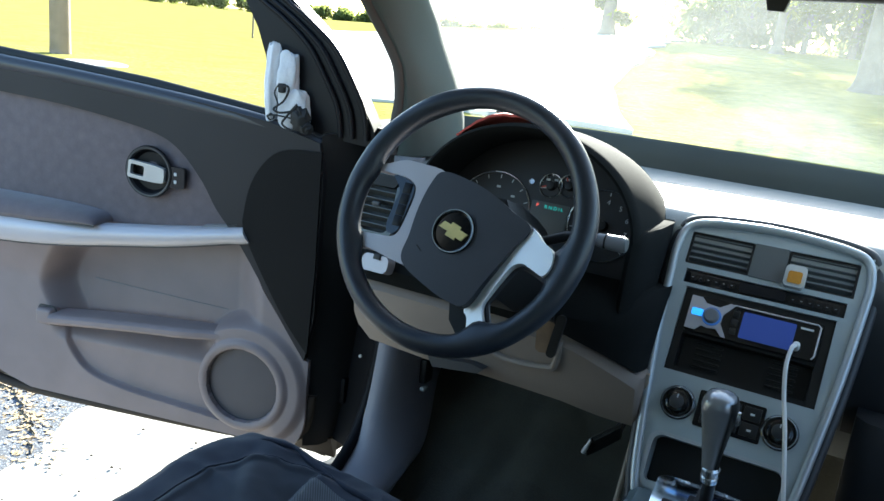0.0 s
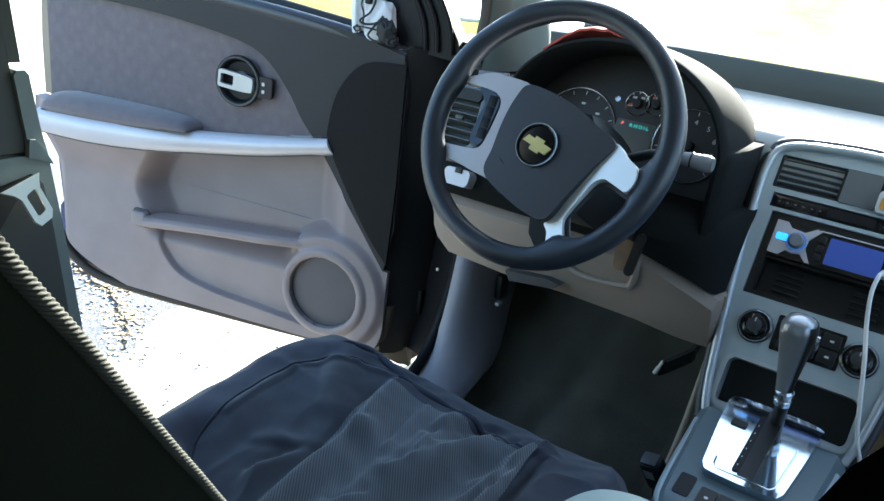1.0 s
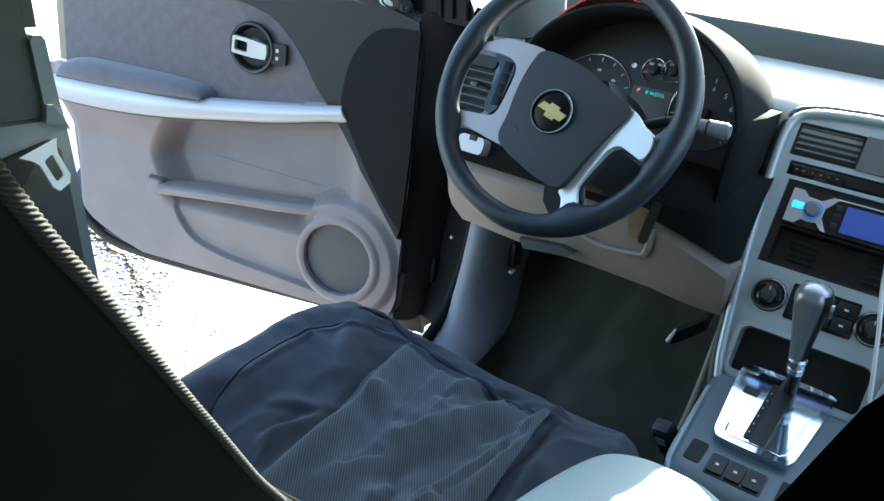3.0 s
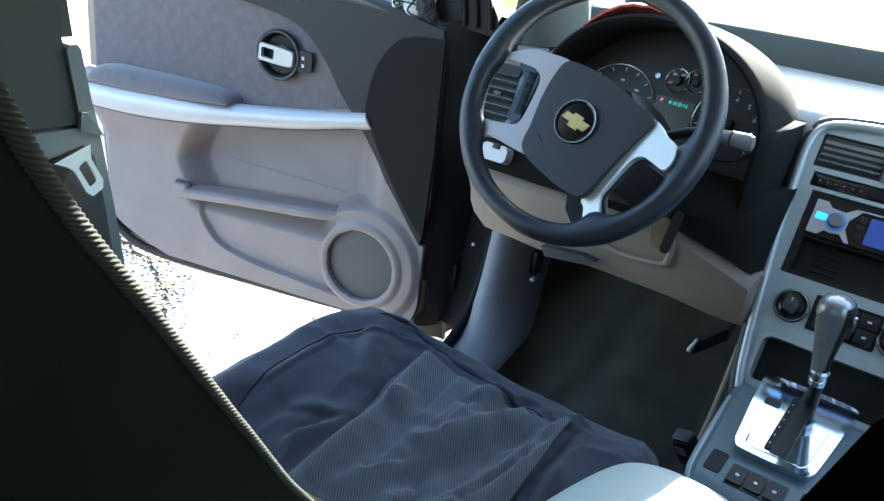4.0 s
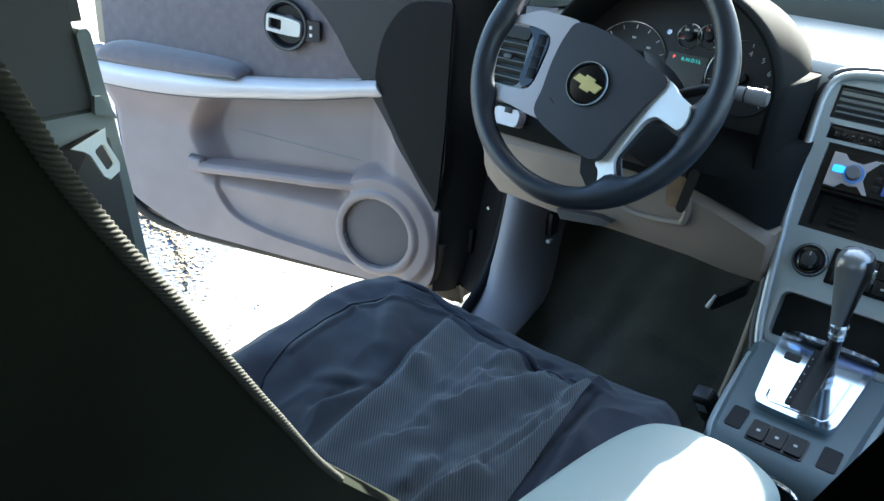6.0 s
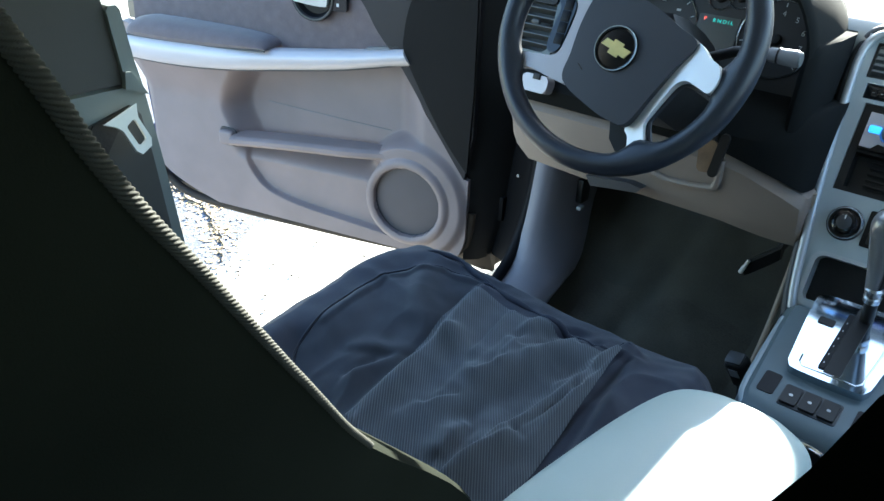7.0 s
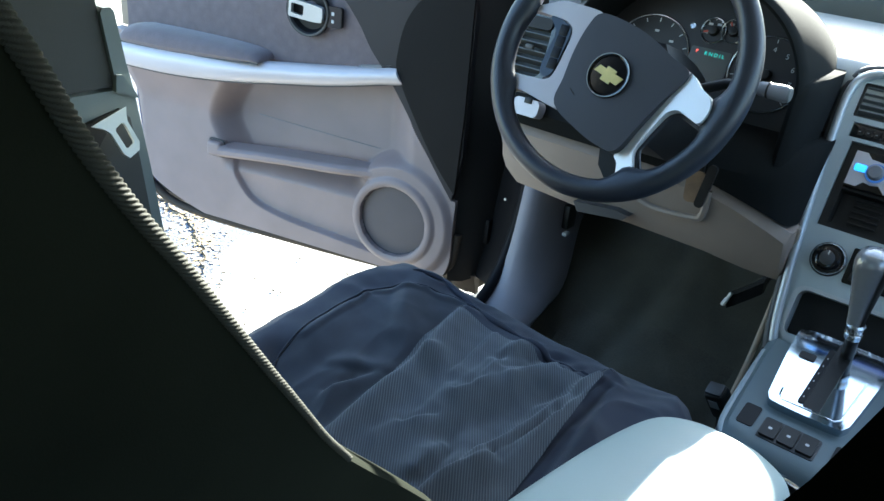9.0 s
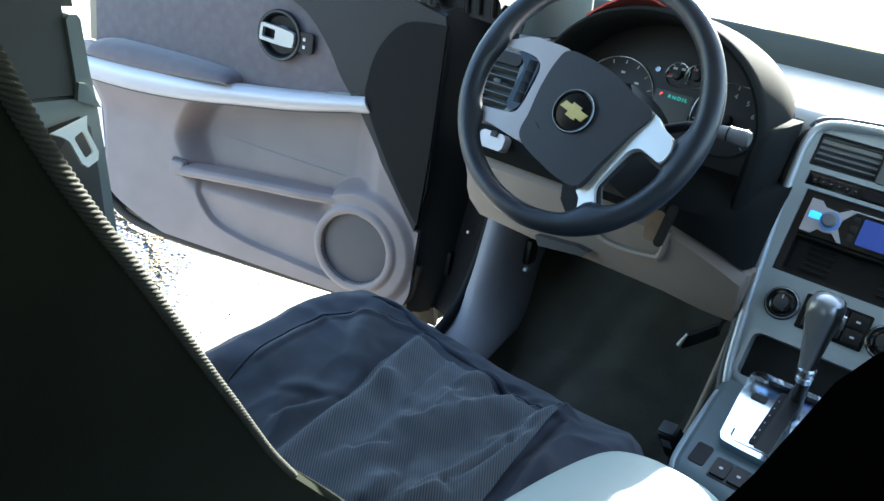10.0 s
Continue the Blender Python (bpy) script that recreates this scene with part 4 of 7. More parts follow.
# white stuffing and loose wires where the mirror is missing
stuffing = thing("foam_stuffing", "crumpled white padding stuffed at the missing mirror", "padding", DOOR)
for name, sx, sy, pts, sd in (("pad_left", 0.013, 0.074, (-0.113, 1.160), 1), ("pad_right", 0.019, 0.048, (-0.082, 1.176), 2), ("pad_low", 0.029, 0.040, (-0.068, 1.116), 3)):
    bm = bmesh.new()
    bmesh.ops.create_icosphere(bm, subdivisions=4, radius=1)
    for v in bm.verts:
        c = v.co.copy()
        k = 1 + 0.22 * noise.noise(c * 1.6 + Vector((sd, 0, 0))) + 0.07 * noise.noise(c * 5 + Vector((0, sd, 0)))
        sq = max(abs(c.x), abs(c.y))
        v.co = Vector((pts[0] + sx * c.x / max(sq, 0.75) * k, pts[1] + sy * c.y / max(sq, 0.75) * k, 0.014 + 0.020 * c.z * k))
    part(name, bm, "white_foam", stuffing)
wires = thing("loose_wires", "thin black loose wires over the white padding", "wire", DOOR)
for pts in ([(-0.085, 1.155, 0.036), (-0.075, 1.165, 0.04), (-0.068, 1.158, 0.04), (-0.078, 1.135, 0.04), (-0.098, 1.118, 0.04), (-0.085, 1.112, 0.041), (-0.06, 1.118, 0.04), (-0.05, 1.13, 0.04)],
            [(-0.05, 1.132, 0.038), (-0.07, 1.105, 0.042), (-0.078, 1.09, 0.04), (-0.055, 1.082, 0.04), (-0.03, 1.10, 0.038), (-0.02, 1.085, 0.03)],
            [(-0.055, 1.128, 0.036), (-0.042, 1.12, 0.042), (-0.036, 1.10, 0.04), (-0.03, 1.085, 0.036)]):
    part("wire", tube(smooth_path(pts), 0.0022, 6), "rubber", wires)
for cx, cy, rx, ry, sd in ((-0.044, 1.103, 0.019, 0.024, 5), (-0.030, 1.088, 0.014, 0.012, 6)):
    bm = bmesh.new()
    bmesh.ops.create_icosphere(bm, subdivisions=3, radius=1)
    for v in bm.verts:
        k = 1 + 0.35 * noise.noise(v.co * 2.2 + Vector((sd, 0, 0)))
        v.co = Vector((cx + rx * v.co.x * k, cy + ry * v.co.y * k, 0.034 + 0.012 * v.co.z * k))
    part("plug", bm, "rubber", wires, "small black plug")
for pts in ([(-0.112, 1.100, 0.036), (-0.104, 1.108, 0.040), (-0.096, 1.102, 0.041), (-0.104, 1.096, 0.040), (-0.112, 1.103, 0.038), (-0.09, 1.106, 0.041), (-0.06, 1.104, 0.040)], [(-0.09, 1.168, 0.036), (-0.097, 1.150, 0.041), (-0.090, 1.130, 0.041), (-0.093, 1.112, 0.040)], [(-0.020, 1.082, 0.030), (-0.004, 1.074, 0.028), (0.012, 1.082, 0.022)]):
    part("wire", tube(smooth_path(pts), 0.0016, 6), "rubber", wires)
part("plug", block(-0.092, -0.078, 1.150, 1.168, 0.028, 0.04, 0.003), "rubber", wires, "small black plug")

# ---- the dashboard ----
ALONG_X = basis((0, 0, 0), (0, -1, 0), (0, 0, 1), (-1, 0, 0))   # profiles of -y, z drawn out along -x
dash = thing("dashboard", "charcoal dashboard with a sunlit top", "dashboard")
# the pale colour of the dash top carries its sunlight
part("top_pad", prism([(-0.362, 1.012), (-0.368, 1.032), (-0.382, 1.047), (-0.41, 1.057), (-0.55, 1.068), (-0.685, 1.076), (-0.69, 1.05), (-0.69, 0.66), (-0.52, 0.66), (-0.42, 0.78), (-0.36, 0.90), (-0.35, 0.98)], -0.75, 0.70), "dash", dash, "grained dash top, sunlit paleness put into its colour", place=ALONG_X)
part("passenger_fascia", loft([[(x, 0.352, 1.016), (x, 0.344, 1.004), (x, 0.340, 0.985), (x, 0.350, 0.90), (x, 0.409, 0.78), (x, 0.44, 0.74), (x, 0.48, 0.78), (x, 0.43, 1.0)] for x in (0.148, 0.30, 0.50, 0.70)]), "trim_dark", dash, "charcoal front of the dash before the passenger")
part("glovebox_lid", loft([[(x, 0.405, z0), (x, 0.372 + d, z0 + 0.006), (x, 0.352 + d, 0.66), (x, 0.338 + d, 0.76), (x, 0.344 + d, 0.80), (x, 0.36 + d, 0.806), (x, 0.45, 0.80)] for x, z0, d in ((0.165, 0.585, 0.022), (0.180, 0.572, 0.006), (0.20, 0.568, 0.0), (0.64, 0.568, 0.0), (0.68, 0.585, 0.02))]), "trim_dark", dash, "closed charcoal glovebox lid")
part("cowl_lip", loft([[(x, y - 0.01, 1.05), (x, y, 1.076), (x, y + 0.006, 1.095), (x, y + 0.020, z - 0.006), (x, y + 0.030, z), (x, y + 0.10, z - 0.01), (x, y + 0.10, 1.05)] for x, y, z in ((-0.72, 0.60, 1.125), (-0.6, 0.655, 1.128), (-0.45, 0.685, 1.130), (-0.25, 0.700, 1.130), (0.0, 0.712, 1.129), (0.25, 0.715, 1.128), (0.5, 0.69, 1.128), (0.75, 0.62, 1.125))]), "cowl", dash, "dark raised lip below the windscreen")
KNEE = ((-0.665, 0.79, 0.03, 0.855), (-0.655, 0.765, 0.01, 0.855), (-0.62, 0.747, 0.0, 0.855), (-0.5, 0.742, 0.0, 0.855), (-0.385, 0.746, 0.0, 0.855), (-0.25, 0.745, 0.0, 0.850), (-0.215, 0.741, 0.002, 0.8415), (-0.185, 0.7375, 0.005, 0.831), (-0.158, 0.735, 0.010, 0.8205), (-0.132, 0.7345, 0.014, 0.8095), (-0.127, 0.735, 0.020, 0.807), (-0.1265, 0.735, 0.055, 0.803))
part("knee_panel", loft([[(x, 0.26, z0 + 0.0), (x, 0.205 + d, z0 + 0.004), (x, 0.19 + d, z0 + 0.03), (x, 0.178 + d, z1), (x, 0.190 + d, z1 + 0.016), (x, 0.28, z1 + 0.022)] for x, z0, d, z1 in KNEE]), "knee_grey", dash, "warm grey knee panel under the steering column")
part("column_recess", tube(smooth_path([(-0.385, 0.183, 0.815), (-0.345, 0.183, 0.800), (-0.275, 0.182, 0.806), (-0.258, 0.180, 0.818), (-0.256, 0.178, 0.858)]), 0.006, 8), "knee_grey", dash)
part("lower_lid", prism([(-0.47, 0.752), (-0.385, 0.765), (-0.375, 0.775), (-0.40, 0.778), (-0.48, 0.768)], -0.172, -0.19), "trim_dark", dash, place=basis((0, 0, 0), (1, 0, 0), (0, 0, 1), (0, -1, 0)))
part("dark_fascia", loft([[(x, 0.31, z0), (x, 0.172 + low, z0 + 0.003), (x, 0.165 + d, 0.90), (x, 0.19 + d, 0.935), (x, 0.215 + d, 0.948), (x, max(0.33, 0.225 + d), 0.945), (x, 0.38, 0.945)] for x, d, low, z0 in ((-0.675, 0.03, 0.03, 0.87), (-0.65, 0.0, 0.0, 0.87), (-0.4, 0.0, 0.0, 0.87), (-0.25, 0.006, 0.006, 0.866), (-0.20, 0.014, 0.012, 0.852), (-0.168, 0.026, 0.018, 0.842), (-0.148, 0.045, 0.024, 0.834), (-0.136, 0.070, 0.032, 0.829), (-0.131, 0.100, 0.06, 0.827))]), "hood_shaded", dash, "charcoal fascia round the column")
part("end_cap", loft([[(-0.70, 0.36, z), (-0.672, 0.20 + s, z), (-0.655, 0.195 + s, z), (-0.655, 0.40, z)] for z, s in ((0.79, 0.03), (0.85, 0.0), (0.95, 0.02), (1.03, 0.08), (1.06, 0.14))]), "trim_mid", dash)

# instrument hood: an arch that leans back; sunlit back painted pale, shaded front painted black
def arch(t, k, y):
    """A point of the arch from its left foot (t=0) to its right foot (t=1), shrunk by k; the feet run on downwards."""
    a = math.pi * (1 - min(max(t, 0), 1))
    low = 0.09 * max(0.0, -t, t - 1) / 0.1
    return -0.3695 + (0.2075 - k) * math.cos(a), y, 1.0 + (0.183 - k) * abs(math.sin(a)) ** 0.9 - low
def hood_row(y, k, t0=0.0, t1=1.0, n=48):
    row = [arch(t0 + (t1 - t0) * i / n, k, y) for i in range(n + 1)]
    return [(x, b + 0.05 * (z - 1.02), z - 0.16 * (y - 0.21)) for x, b, z in row]
part("instrument_hood", loft([hood_row(y, k) for y, k in ((0.60, 0.05), (0.52, 0.026), (0.46, 0.012), (0.44, 0.008), (0.415, 0.0038))], closed=False), "dash", dash, "sunlit back of the gauge hood, painted pale")
part("hood_rim", loft([hood_row(y, k) for y, k in ((0.430, 0.0110), (0.414, 0.0041), (0.378, 0.001), (0.34, 0.0), (0.312, 0.0005), (0.29, 0.002), (0.235, 0.006), (0.218, 0.009), (0.213, 0.014), (0.218, 0.019), (0.24, 0.022), (0.325, 0.024))], closed=False), "hood_shaded", dash, "shaded front of the hood round the gauges, painted black")
for s, x in ((1, -0.166), (-1, -0.577)):
    part("fascia_side", loft([[(x - s * 0.05, y1 + 0.05, z), (x - s * 0.024, y0 + 0.020, z), (x - s * 0.019, y0 + 0.006, z), (x - s * 0.012, y0, z), (x - s * 0.004, y0 + 0.004, z), (x + s * 0.003, y0 + 0.016, z), (x + s * 0.009, y0 * 0.6 + y1 * 0.4, z), (x + s * 0.012, y1, z), (x + s * 0.004, y1 + 0.03, z)] for z, y0, y1 in ((0.868, 0.235, 0.262), (0.89, 0.207, 0.28), (0.92, 0.198, 0.295), (0.98, 0.207, 0.325), (1.02, 0.212, 0.35), (1.034, 0.222, 0.352), (1.04, 0.24, 0.355))]), "hood_shaded", dash, "charcoal side of the gauge housing")
FACE = tilted((-0.35, 0.315, 1.045), 20)
cluster = thing("instrument_cluster", "black gauge cluster with lit gear display", "gauges", FACE)
part("face", prism([(-0.205, -0.13), (0.180, -0.13), (0.172, 0.0), (0.132, 0.054), (0.078, 0.093), (0.0, 0.112), (-0.08, 0.105), (-0.16, 0.065), (-0.20, 0.0)], -0.012, 0.0), "glass_dark", cluster, "black gauge face")
def gauge(x, y, r, marks, a0, a1, label, numerals=False):
    g = part("gauge", lathe([(r - 0.0022, 0.0), (r - 0.0016, 0.003), (r, 0.004), (r + 0.0012, 0.002), (r + 0.0018, 0.0)], 56), "chrome_dull", cluster, label, place=Matrix.Translation((x, y, 0)))
    for i in range(marks):
        a = radians(a0 + (a1 - a0) * i / (marks - 1))
        m = Matrix.Rotation(a, 4, "Z")
        part("tick", moved(block(r * 0.84, r * 0.93, -0.0006, 0.0006, 0.0002, 0.0012), m), "white_mark", g)
        if numerals:
            words(str(i), 0.0115, Matrix.Translation((r * 0.66 * math.cos(a), r * 0.66 * math.sin(a), 0.0008)), M["white_mark"], g, "numeral")
        elif i % 2 == 0:
            part("numeral_bar", moved(block(-0.0035, 0.0035, -0.0018, 0.0018, 0.0002, 0.0010), Matrix.Translation((r * 0.62 * math.cos(a), r * 0.62 * math.sin(a), 0))), "white_mark", g)
    part("needle", moved(block(-0.006, r * 0.74, -0.0012, 0.0012, 0.004, 0.006), Matrix.Rotation(radians(a0), 4, "Z")), "red_mark", g)
    part("needle_cap", lathe([(0.0, 0.009), (0.007, 0.008), (0.009, 0.0)], 20), "black", g)
gauge(-0.104, -0.038, 0.069, 13, 225, -45, "large speedometer dial with white marks")
gauge(0.094, -0.026, 0.060, 9, 225, -45, "rev counter dial with a chrome ring", True)
gauge(-0.010, 0.023, 0.0205, 5, 200, 60, "small fuel dial")
gauge(0.022, 0.028, 0.0195, 5, 120, -20, "small temperature dial")
screen = part("gear_display", prism(rounded(-0.036, 0.032, -0.066, -0.006, 0.003), 0.0, 0.002), "display_dark", cluster, "grey-green display for the gears")
words("P", 0.0080, Matrix.Translation((-0.0250, -0.0135, 0.0025)), glow("red_letter", (1.0, 0.14, 0.10), 0.16), screen)
words("RNDIL", 0.0085, Matrix.Translation((0.0050, -0.0145, 0.0025)), glow("teal_letters", (0.1, 0.85, 0.70), 0.07), screen, gap=1.55)
part("warning_lamp", lathe([(0, 0.001), (0.004, 0.001), (0.005, 0.003), (0.006, 0.0)], 16), "chrome_dull", cluster, place=Matrix.Translation((-0.046, 0.024, 0)))

# red cloth over the hood
def cloth_at(u, v):
    x, y, z = arch(0.27 + 0.24 * u, -0.0015 - 0.009 * math.sin(math.pi * u) ** 2 - 0.003 * noise.noise((u * 7, v * 5, 1)), 0.240 + 0.15 * v)
    return x, y, z - 0.16 * (y - 0.21) + 0.012 * math.sin(math.pi * v) * (0.4 + 0.6 * u)
cloth = tagged(part("red_cloth", sheet(cloth_at, 30, 16, 0.004), "red_cloth"), "folded red cloth lying on the gauge hood", "cloth")
dome = tagged(part("dash_sensor", moved(lathe([(0.0, 0.020), (0.012, 0.018), (0.022, 0.010), (0.026, 0.0), (0.026, -0.03), (0.0, -0.03)], 28), Matrix.Translation((-0.648, 0.735, 1.166)) @ Matrix.Diagonal((1, 1, 1.3, 1))), "black"), "small black sensor dome on the dash", "sensor")

# side air vent and lamp switch left of the column
VENT = tilted((-0.625, 0.205, 0.995), 14)
vent = thing("side_vent", "black louvred air vent with a silver rim", "air vent", VENT)
part("vent_rim", frame_prism(rounded(-0.056, 0.040, -0.056, 0.062, 0.022), rounded(-0.045, 0.032, -0.044, 0.052, 0.016), -0.01, 0.006), "gloss_black", vent, "glossy black rim")
part("vent_trim", tube(smooth_path([(-0.052, 0.035, 0.005), (-0.0535, -0.03, 0.005), (-0.044, -0.050, 0.005), (-0.02, -0.055, 0.005), (0.022, -0.054, 0.005)]), 0.005, 10), "silver", vent, "satin silver lower edge")
part("vent_back", prism(rounded(-0.046, 0.033, -0.045, 0.053, 0.016), -0.04, -0.02), "black", vent)
for k in range(6):
    part("slat", moved(block(-0.044, 0.031, -0.001, 0.001, -0.012, 0.010), Matrix.Translation((0, -0.034 + 0.0145 * k, -0.004)) @ Matrix.Rotation(radians(-20), 4, "X")), "vent_grey", vent)
part("vent_tab", block(-0.010, 0.006, 0.0, 0.008, 0.002, 0.010, 0.002), "trim_dark", vent)
part("vent_hood", prism(rounded(-0.046, 0.033, 0.036, 0.056, 0.008), -0.01, 0.010, 0.004), "gloss_dark", vent)
switch = thing("lamp_switch", "pale silver lamp switch plate beside the column", "switch", tilted((-0.586, 0.150, 0.912), 18))
part("switch_plate", prism(rounded(-0.026, 0.026, -0.015, 0.014, 0.010), -0.02, 0.004, 0.003), "silver", switch)
part("switch_notch", block(-0.004, 0.010, 0.006, 0.016, 0.003, 0.007, 0.001), "black", switch)

# ---- the steering wheel ----
column = thing("steering_column", "black steering column shroud with stalk", "steering column", WHEEL)
part("shroud", loft([[(sx * w * f, h0 + (h1 - h0) * g, z) for sx, f, g in ((1, 0.7, 0), (1, 1, 0.25), (1, 1, 0.7), (1, 0.6, 1), (-1, 0.6, 1), (-1, 1, 0.7), (-1, 1, 0.25), (-1, 0.7, 0))] for z, w, h0, h1 in ((-0.05, 0.060, -0.075, 0.05), (-0.09, 0.070, -0.085, 0.055), (-0.16, 0.075, -0.09, 0.055), (-0.21, 0.075, -0.085, 0.05))]), "black", column)
part("boss", lathe([(0.0, 0.0), (0.05, 0.0), (0.055, -0.06), (0.0, -0.06)], 32), "black", column, place=Matrix.Translation((0.01, -0.03, -0.015)))
part("lower_lobe", prism([(0.005, -0.10), (0.05, -0.11), (0.068, -0.142), (0.055, -0.158), (0.035, -0.155), (0.015, -0.135)], -0.045, -0.03, 0.008), "black", column)
stalk = part("stalk", tube([(0.06, 0.0, -0.10), (0.12, 0.026, -0.094), (0.168, 0.030, -0.090)], [0.007, 0.0075, 0.008], 14), "black", column, "wiper stalk")
part("stalk_knob", tube([(0.164, 0.030, -0.090), (0.167, 0.030, -0.090), (0.201, 0.030, -0.089), (0.206, 0.030, -0.089)], [0.008, 0.0095, 0.0115, 0.009], 18), "trim_mid", stalk, "grey knob of the stalk")
part("knob_cap", moved(lathe([(0.0, 0.0025), (0.0085, 0.002), (0.0105, 0.0)], 20), Matrix.Translation((0.2055, 0.030, -0.089)) @ Matrix.Rotation(radians(90), 4, "Y")), "vent_grey", stalk, "flat end of the knob")
part("knob_groove", moved(lathe([(0.0085, -0.0012), (0.0112, -0.0012), (0.0112, 0.0012), (0.0085, 0.0012)], 20, True), Matrix.Translation((0.178, 0.030, -0.0897)) @ Matrix.Rotation(radians(90), 4, "Y")), "black", stalk)
keys = thing("car_key", "car key with a worn tan leather tag", "key")
part("key_head", moved(prism(rounded(-0.012, 0.012, -0.018, 0.018, 0.008), -0.004, 0.004, 0.002), Matrix.Translation((-0.272, 0.148, 0.905)) @ Matrix.Rotation(radians(90), 4, "X")), "black", keys)
part("key_tag", moved(prism(rounded(-0.014, 0.014, -0.024, 0.024, 0.008), -0.002, 0.002, 0.001), Matrix.Translation((-0.266, 0.140, 0.872)) @ Matrix.Rotation(radians(78), 4, "X") @ Matrix.Rotation(radians(8), 4, "Z")), "tan_leather", keys, "tan leather tag")
part("key_strap", moved(prism(rounded(-0.007, 0.007, -0.034, 0.034, 0.006), -0.003, 0.003, 0.001), Matrix.Translation((-0.248, 0.138, 0.878)) @ Matrix.Rotation(radians(84), 4, "X") @ Matrix.Rotation(radians(-8), 4, "Z")), "black", keys)

wheel = thing("steering_wheel", "black leather steering wheel turned slightly clockwise with silver spokes", "steering wheel", WHEEL)
def rim_bm():
    prof = [2 * math.pi * k / 18 for k in range(18)]
    bm = bmesh.new()
    seg, rings = 96, []
    for i in range(seg):
        a = 2 * math.pi * i / seg
        r = 0.0150 + 0.0012 * max(math.cos(a - radians(c)) ** 24 for c in (-6, 190, 152, -62))
        grip = sum(g * math.exp(-(((math.degrees(a) - c + 180) % 360 - 180) / w) ** 2) for c, w, g in ((-12, 8, 0.022), (-62, 7, 0.015), (165, 7, 0.006), (204, 7, 0.008)))   # the leather swells inwards to meet the spokes
        inner = [max(0.0, -math.cos(p)) * grip for p in prof]
        rings.append([bm.verts.new(((0.1752 + r * math.cos(p) - e) * math.cos(a), (0.1752 + r * math.cos(p) - e) * math.sin(a), r * 1.12 * math.sin(p) * (1 - 12 * e) - 10 * e * e)) for p, e in zip(prof, inner)])
    for i in range(seg):
        for k in range(18):
            bm.faces.new((rings[i][k], rings[i][(k + 1) % 18], rings[(i + 1) % seg][(k + 1) % 18], rings[(i + 1) % seg][k]))
    return bm
part("rim", rim_bm(), "leather", wheel, "black leather-wrapped rim")
def blob(pts, z0, z1, bevel, n=5):
    return prism([(p.x, p.y) for p in smooth_path([(x, y, 0) for x, y in pts], n, True)], z0, z1, bevel, 4)
pad = part("airbag_pad", blob([(-0.04, 0.056), (0.0, 0.052), (0.04, 0.040), (0.078, 0.021), (0.108, 0.004), (0.090, -0.031), (0.068, -0.076), (0.050, -0.113), (0.026, -0.115), (-0.01, -0.104), (-0.060, -0.078), (-0.061, -0.04), (-0.060, 0.0), (-0.053, 0.036)], -0.03, 0.0125, 0.024), "pad", wheel, "soft charcoal centre pad")
part("pad_mark", moved(block(-0.006, 0.006, -0.0008, 0.0008, 0.0118, 0.0131), Matrix.Translation((-0.04, -0.055, 0)) @ Matrix.Rotation(radians(-38), 4, "Z")), "black", wheel)
badge = part("emblem", lathe([(0.0, 0.0), (0.026, 0.0), (0.027, 0.003), (0.0295, 0.0035), (0.031, 0.001), (0.031, -0.003)], 48), "gloss_black", wheel, "round black emblem with a gold shape", place=Matrix.Translation((0.003, -0.022, 0.0130)))
part("emblem_ring", lathe([(0.0286, 0.0), (0.0289, 0.0038), (0.0299, 0.0040), (0.0306, 0.0)], 48), "bezel_silver", badge, "chrome ring")
part("emblem_shape", moved(prism([(-0.022, -0.004), (-0.018, 0.006), (-0.007, 0.006), (-0.007, 0.010), (0.008, 0.010), (0.008, 0.006), (0.022, 0.006), (0.018, -0.006), (0.008, -0.006), (0.008, -0.010), (-0.007, -0.010), (-0.007, -0.004)], 0.0005, 0.0028, 0.0008), Matrix.Rotation(radians(-17), 4, "Z")), "gold", badge, "plain gold shape")
part("spoke_left", blob([(-0.166, 0.046), (-0.140, 0.056), (-0.113, 0.066), (-0.089, 0.066), (-0.045, 0.060), (-0.057, 0.038), (-0.062, 0.0), (-0.063, -0.043), (-0.061, -0.078), (-0.09, -0.077), (-0.127, -0.070), (-0.164, -0.072), (-0.158, -0.052), (-0.120, -0.048), (-0.098, -0.046), (-0.088, -0.036), (-0.083, -0.005), (-0.082, 0.025), (-0.093, 0.038), (-0.12, 0.043)], -0.022, -0.004, 0.005, 4), "silver", wheel, "satin silver spoke cover")
cruise = part("control_pad", blob([(-0.124, 0.042), (-0.097, 0.038), (-0.085, 0.026), (-0.087, -0.005), (-0.091, -0.034), (-0.103, -0.043), (-0.112, -0.032), (-0.110, 0.0), (-0.108, 0.022)], -0.02, -0.005, 0.004, 4), "gloss_black", wheel, "black control buttons")
for k in range(4):
    part("button", block(-0.103, -0.089, -0.030 + 0.0162 * k, -0.0145 + 0.0162 * k, -0.0062, -0.0038, 0.001), "gloss_dark", cruise)
LEAN = Matrix(((1, 0, 0, 0), (0, 1, 0, 0), (0.20, 0, 1, -0.009), (0, 0, 0, 1)))   # the forked spoke rises towards the rim, which shapes its highlight
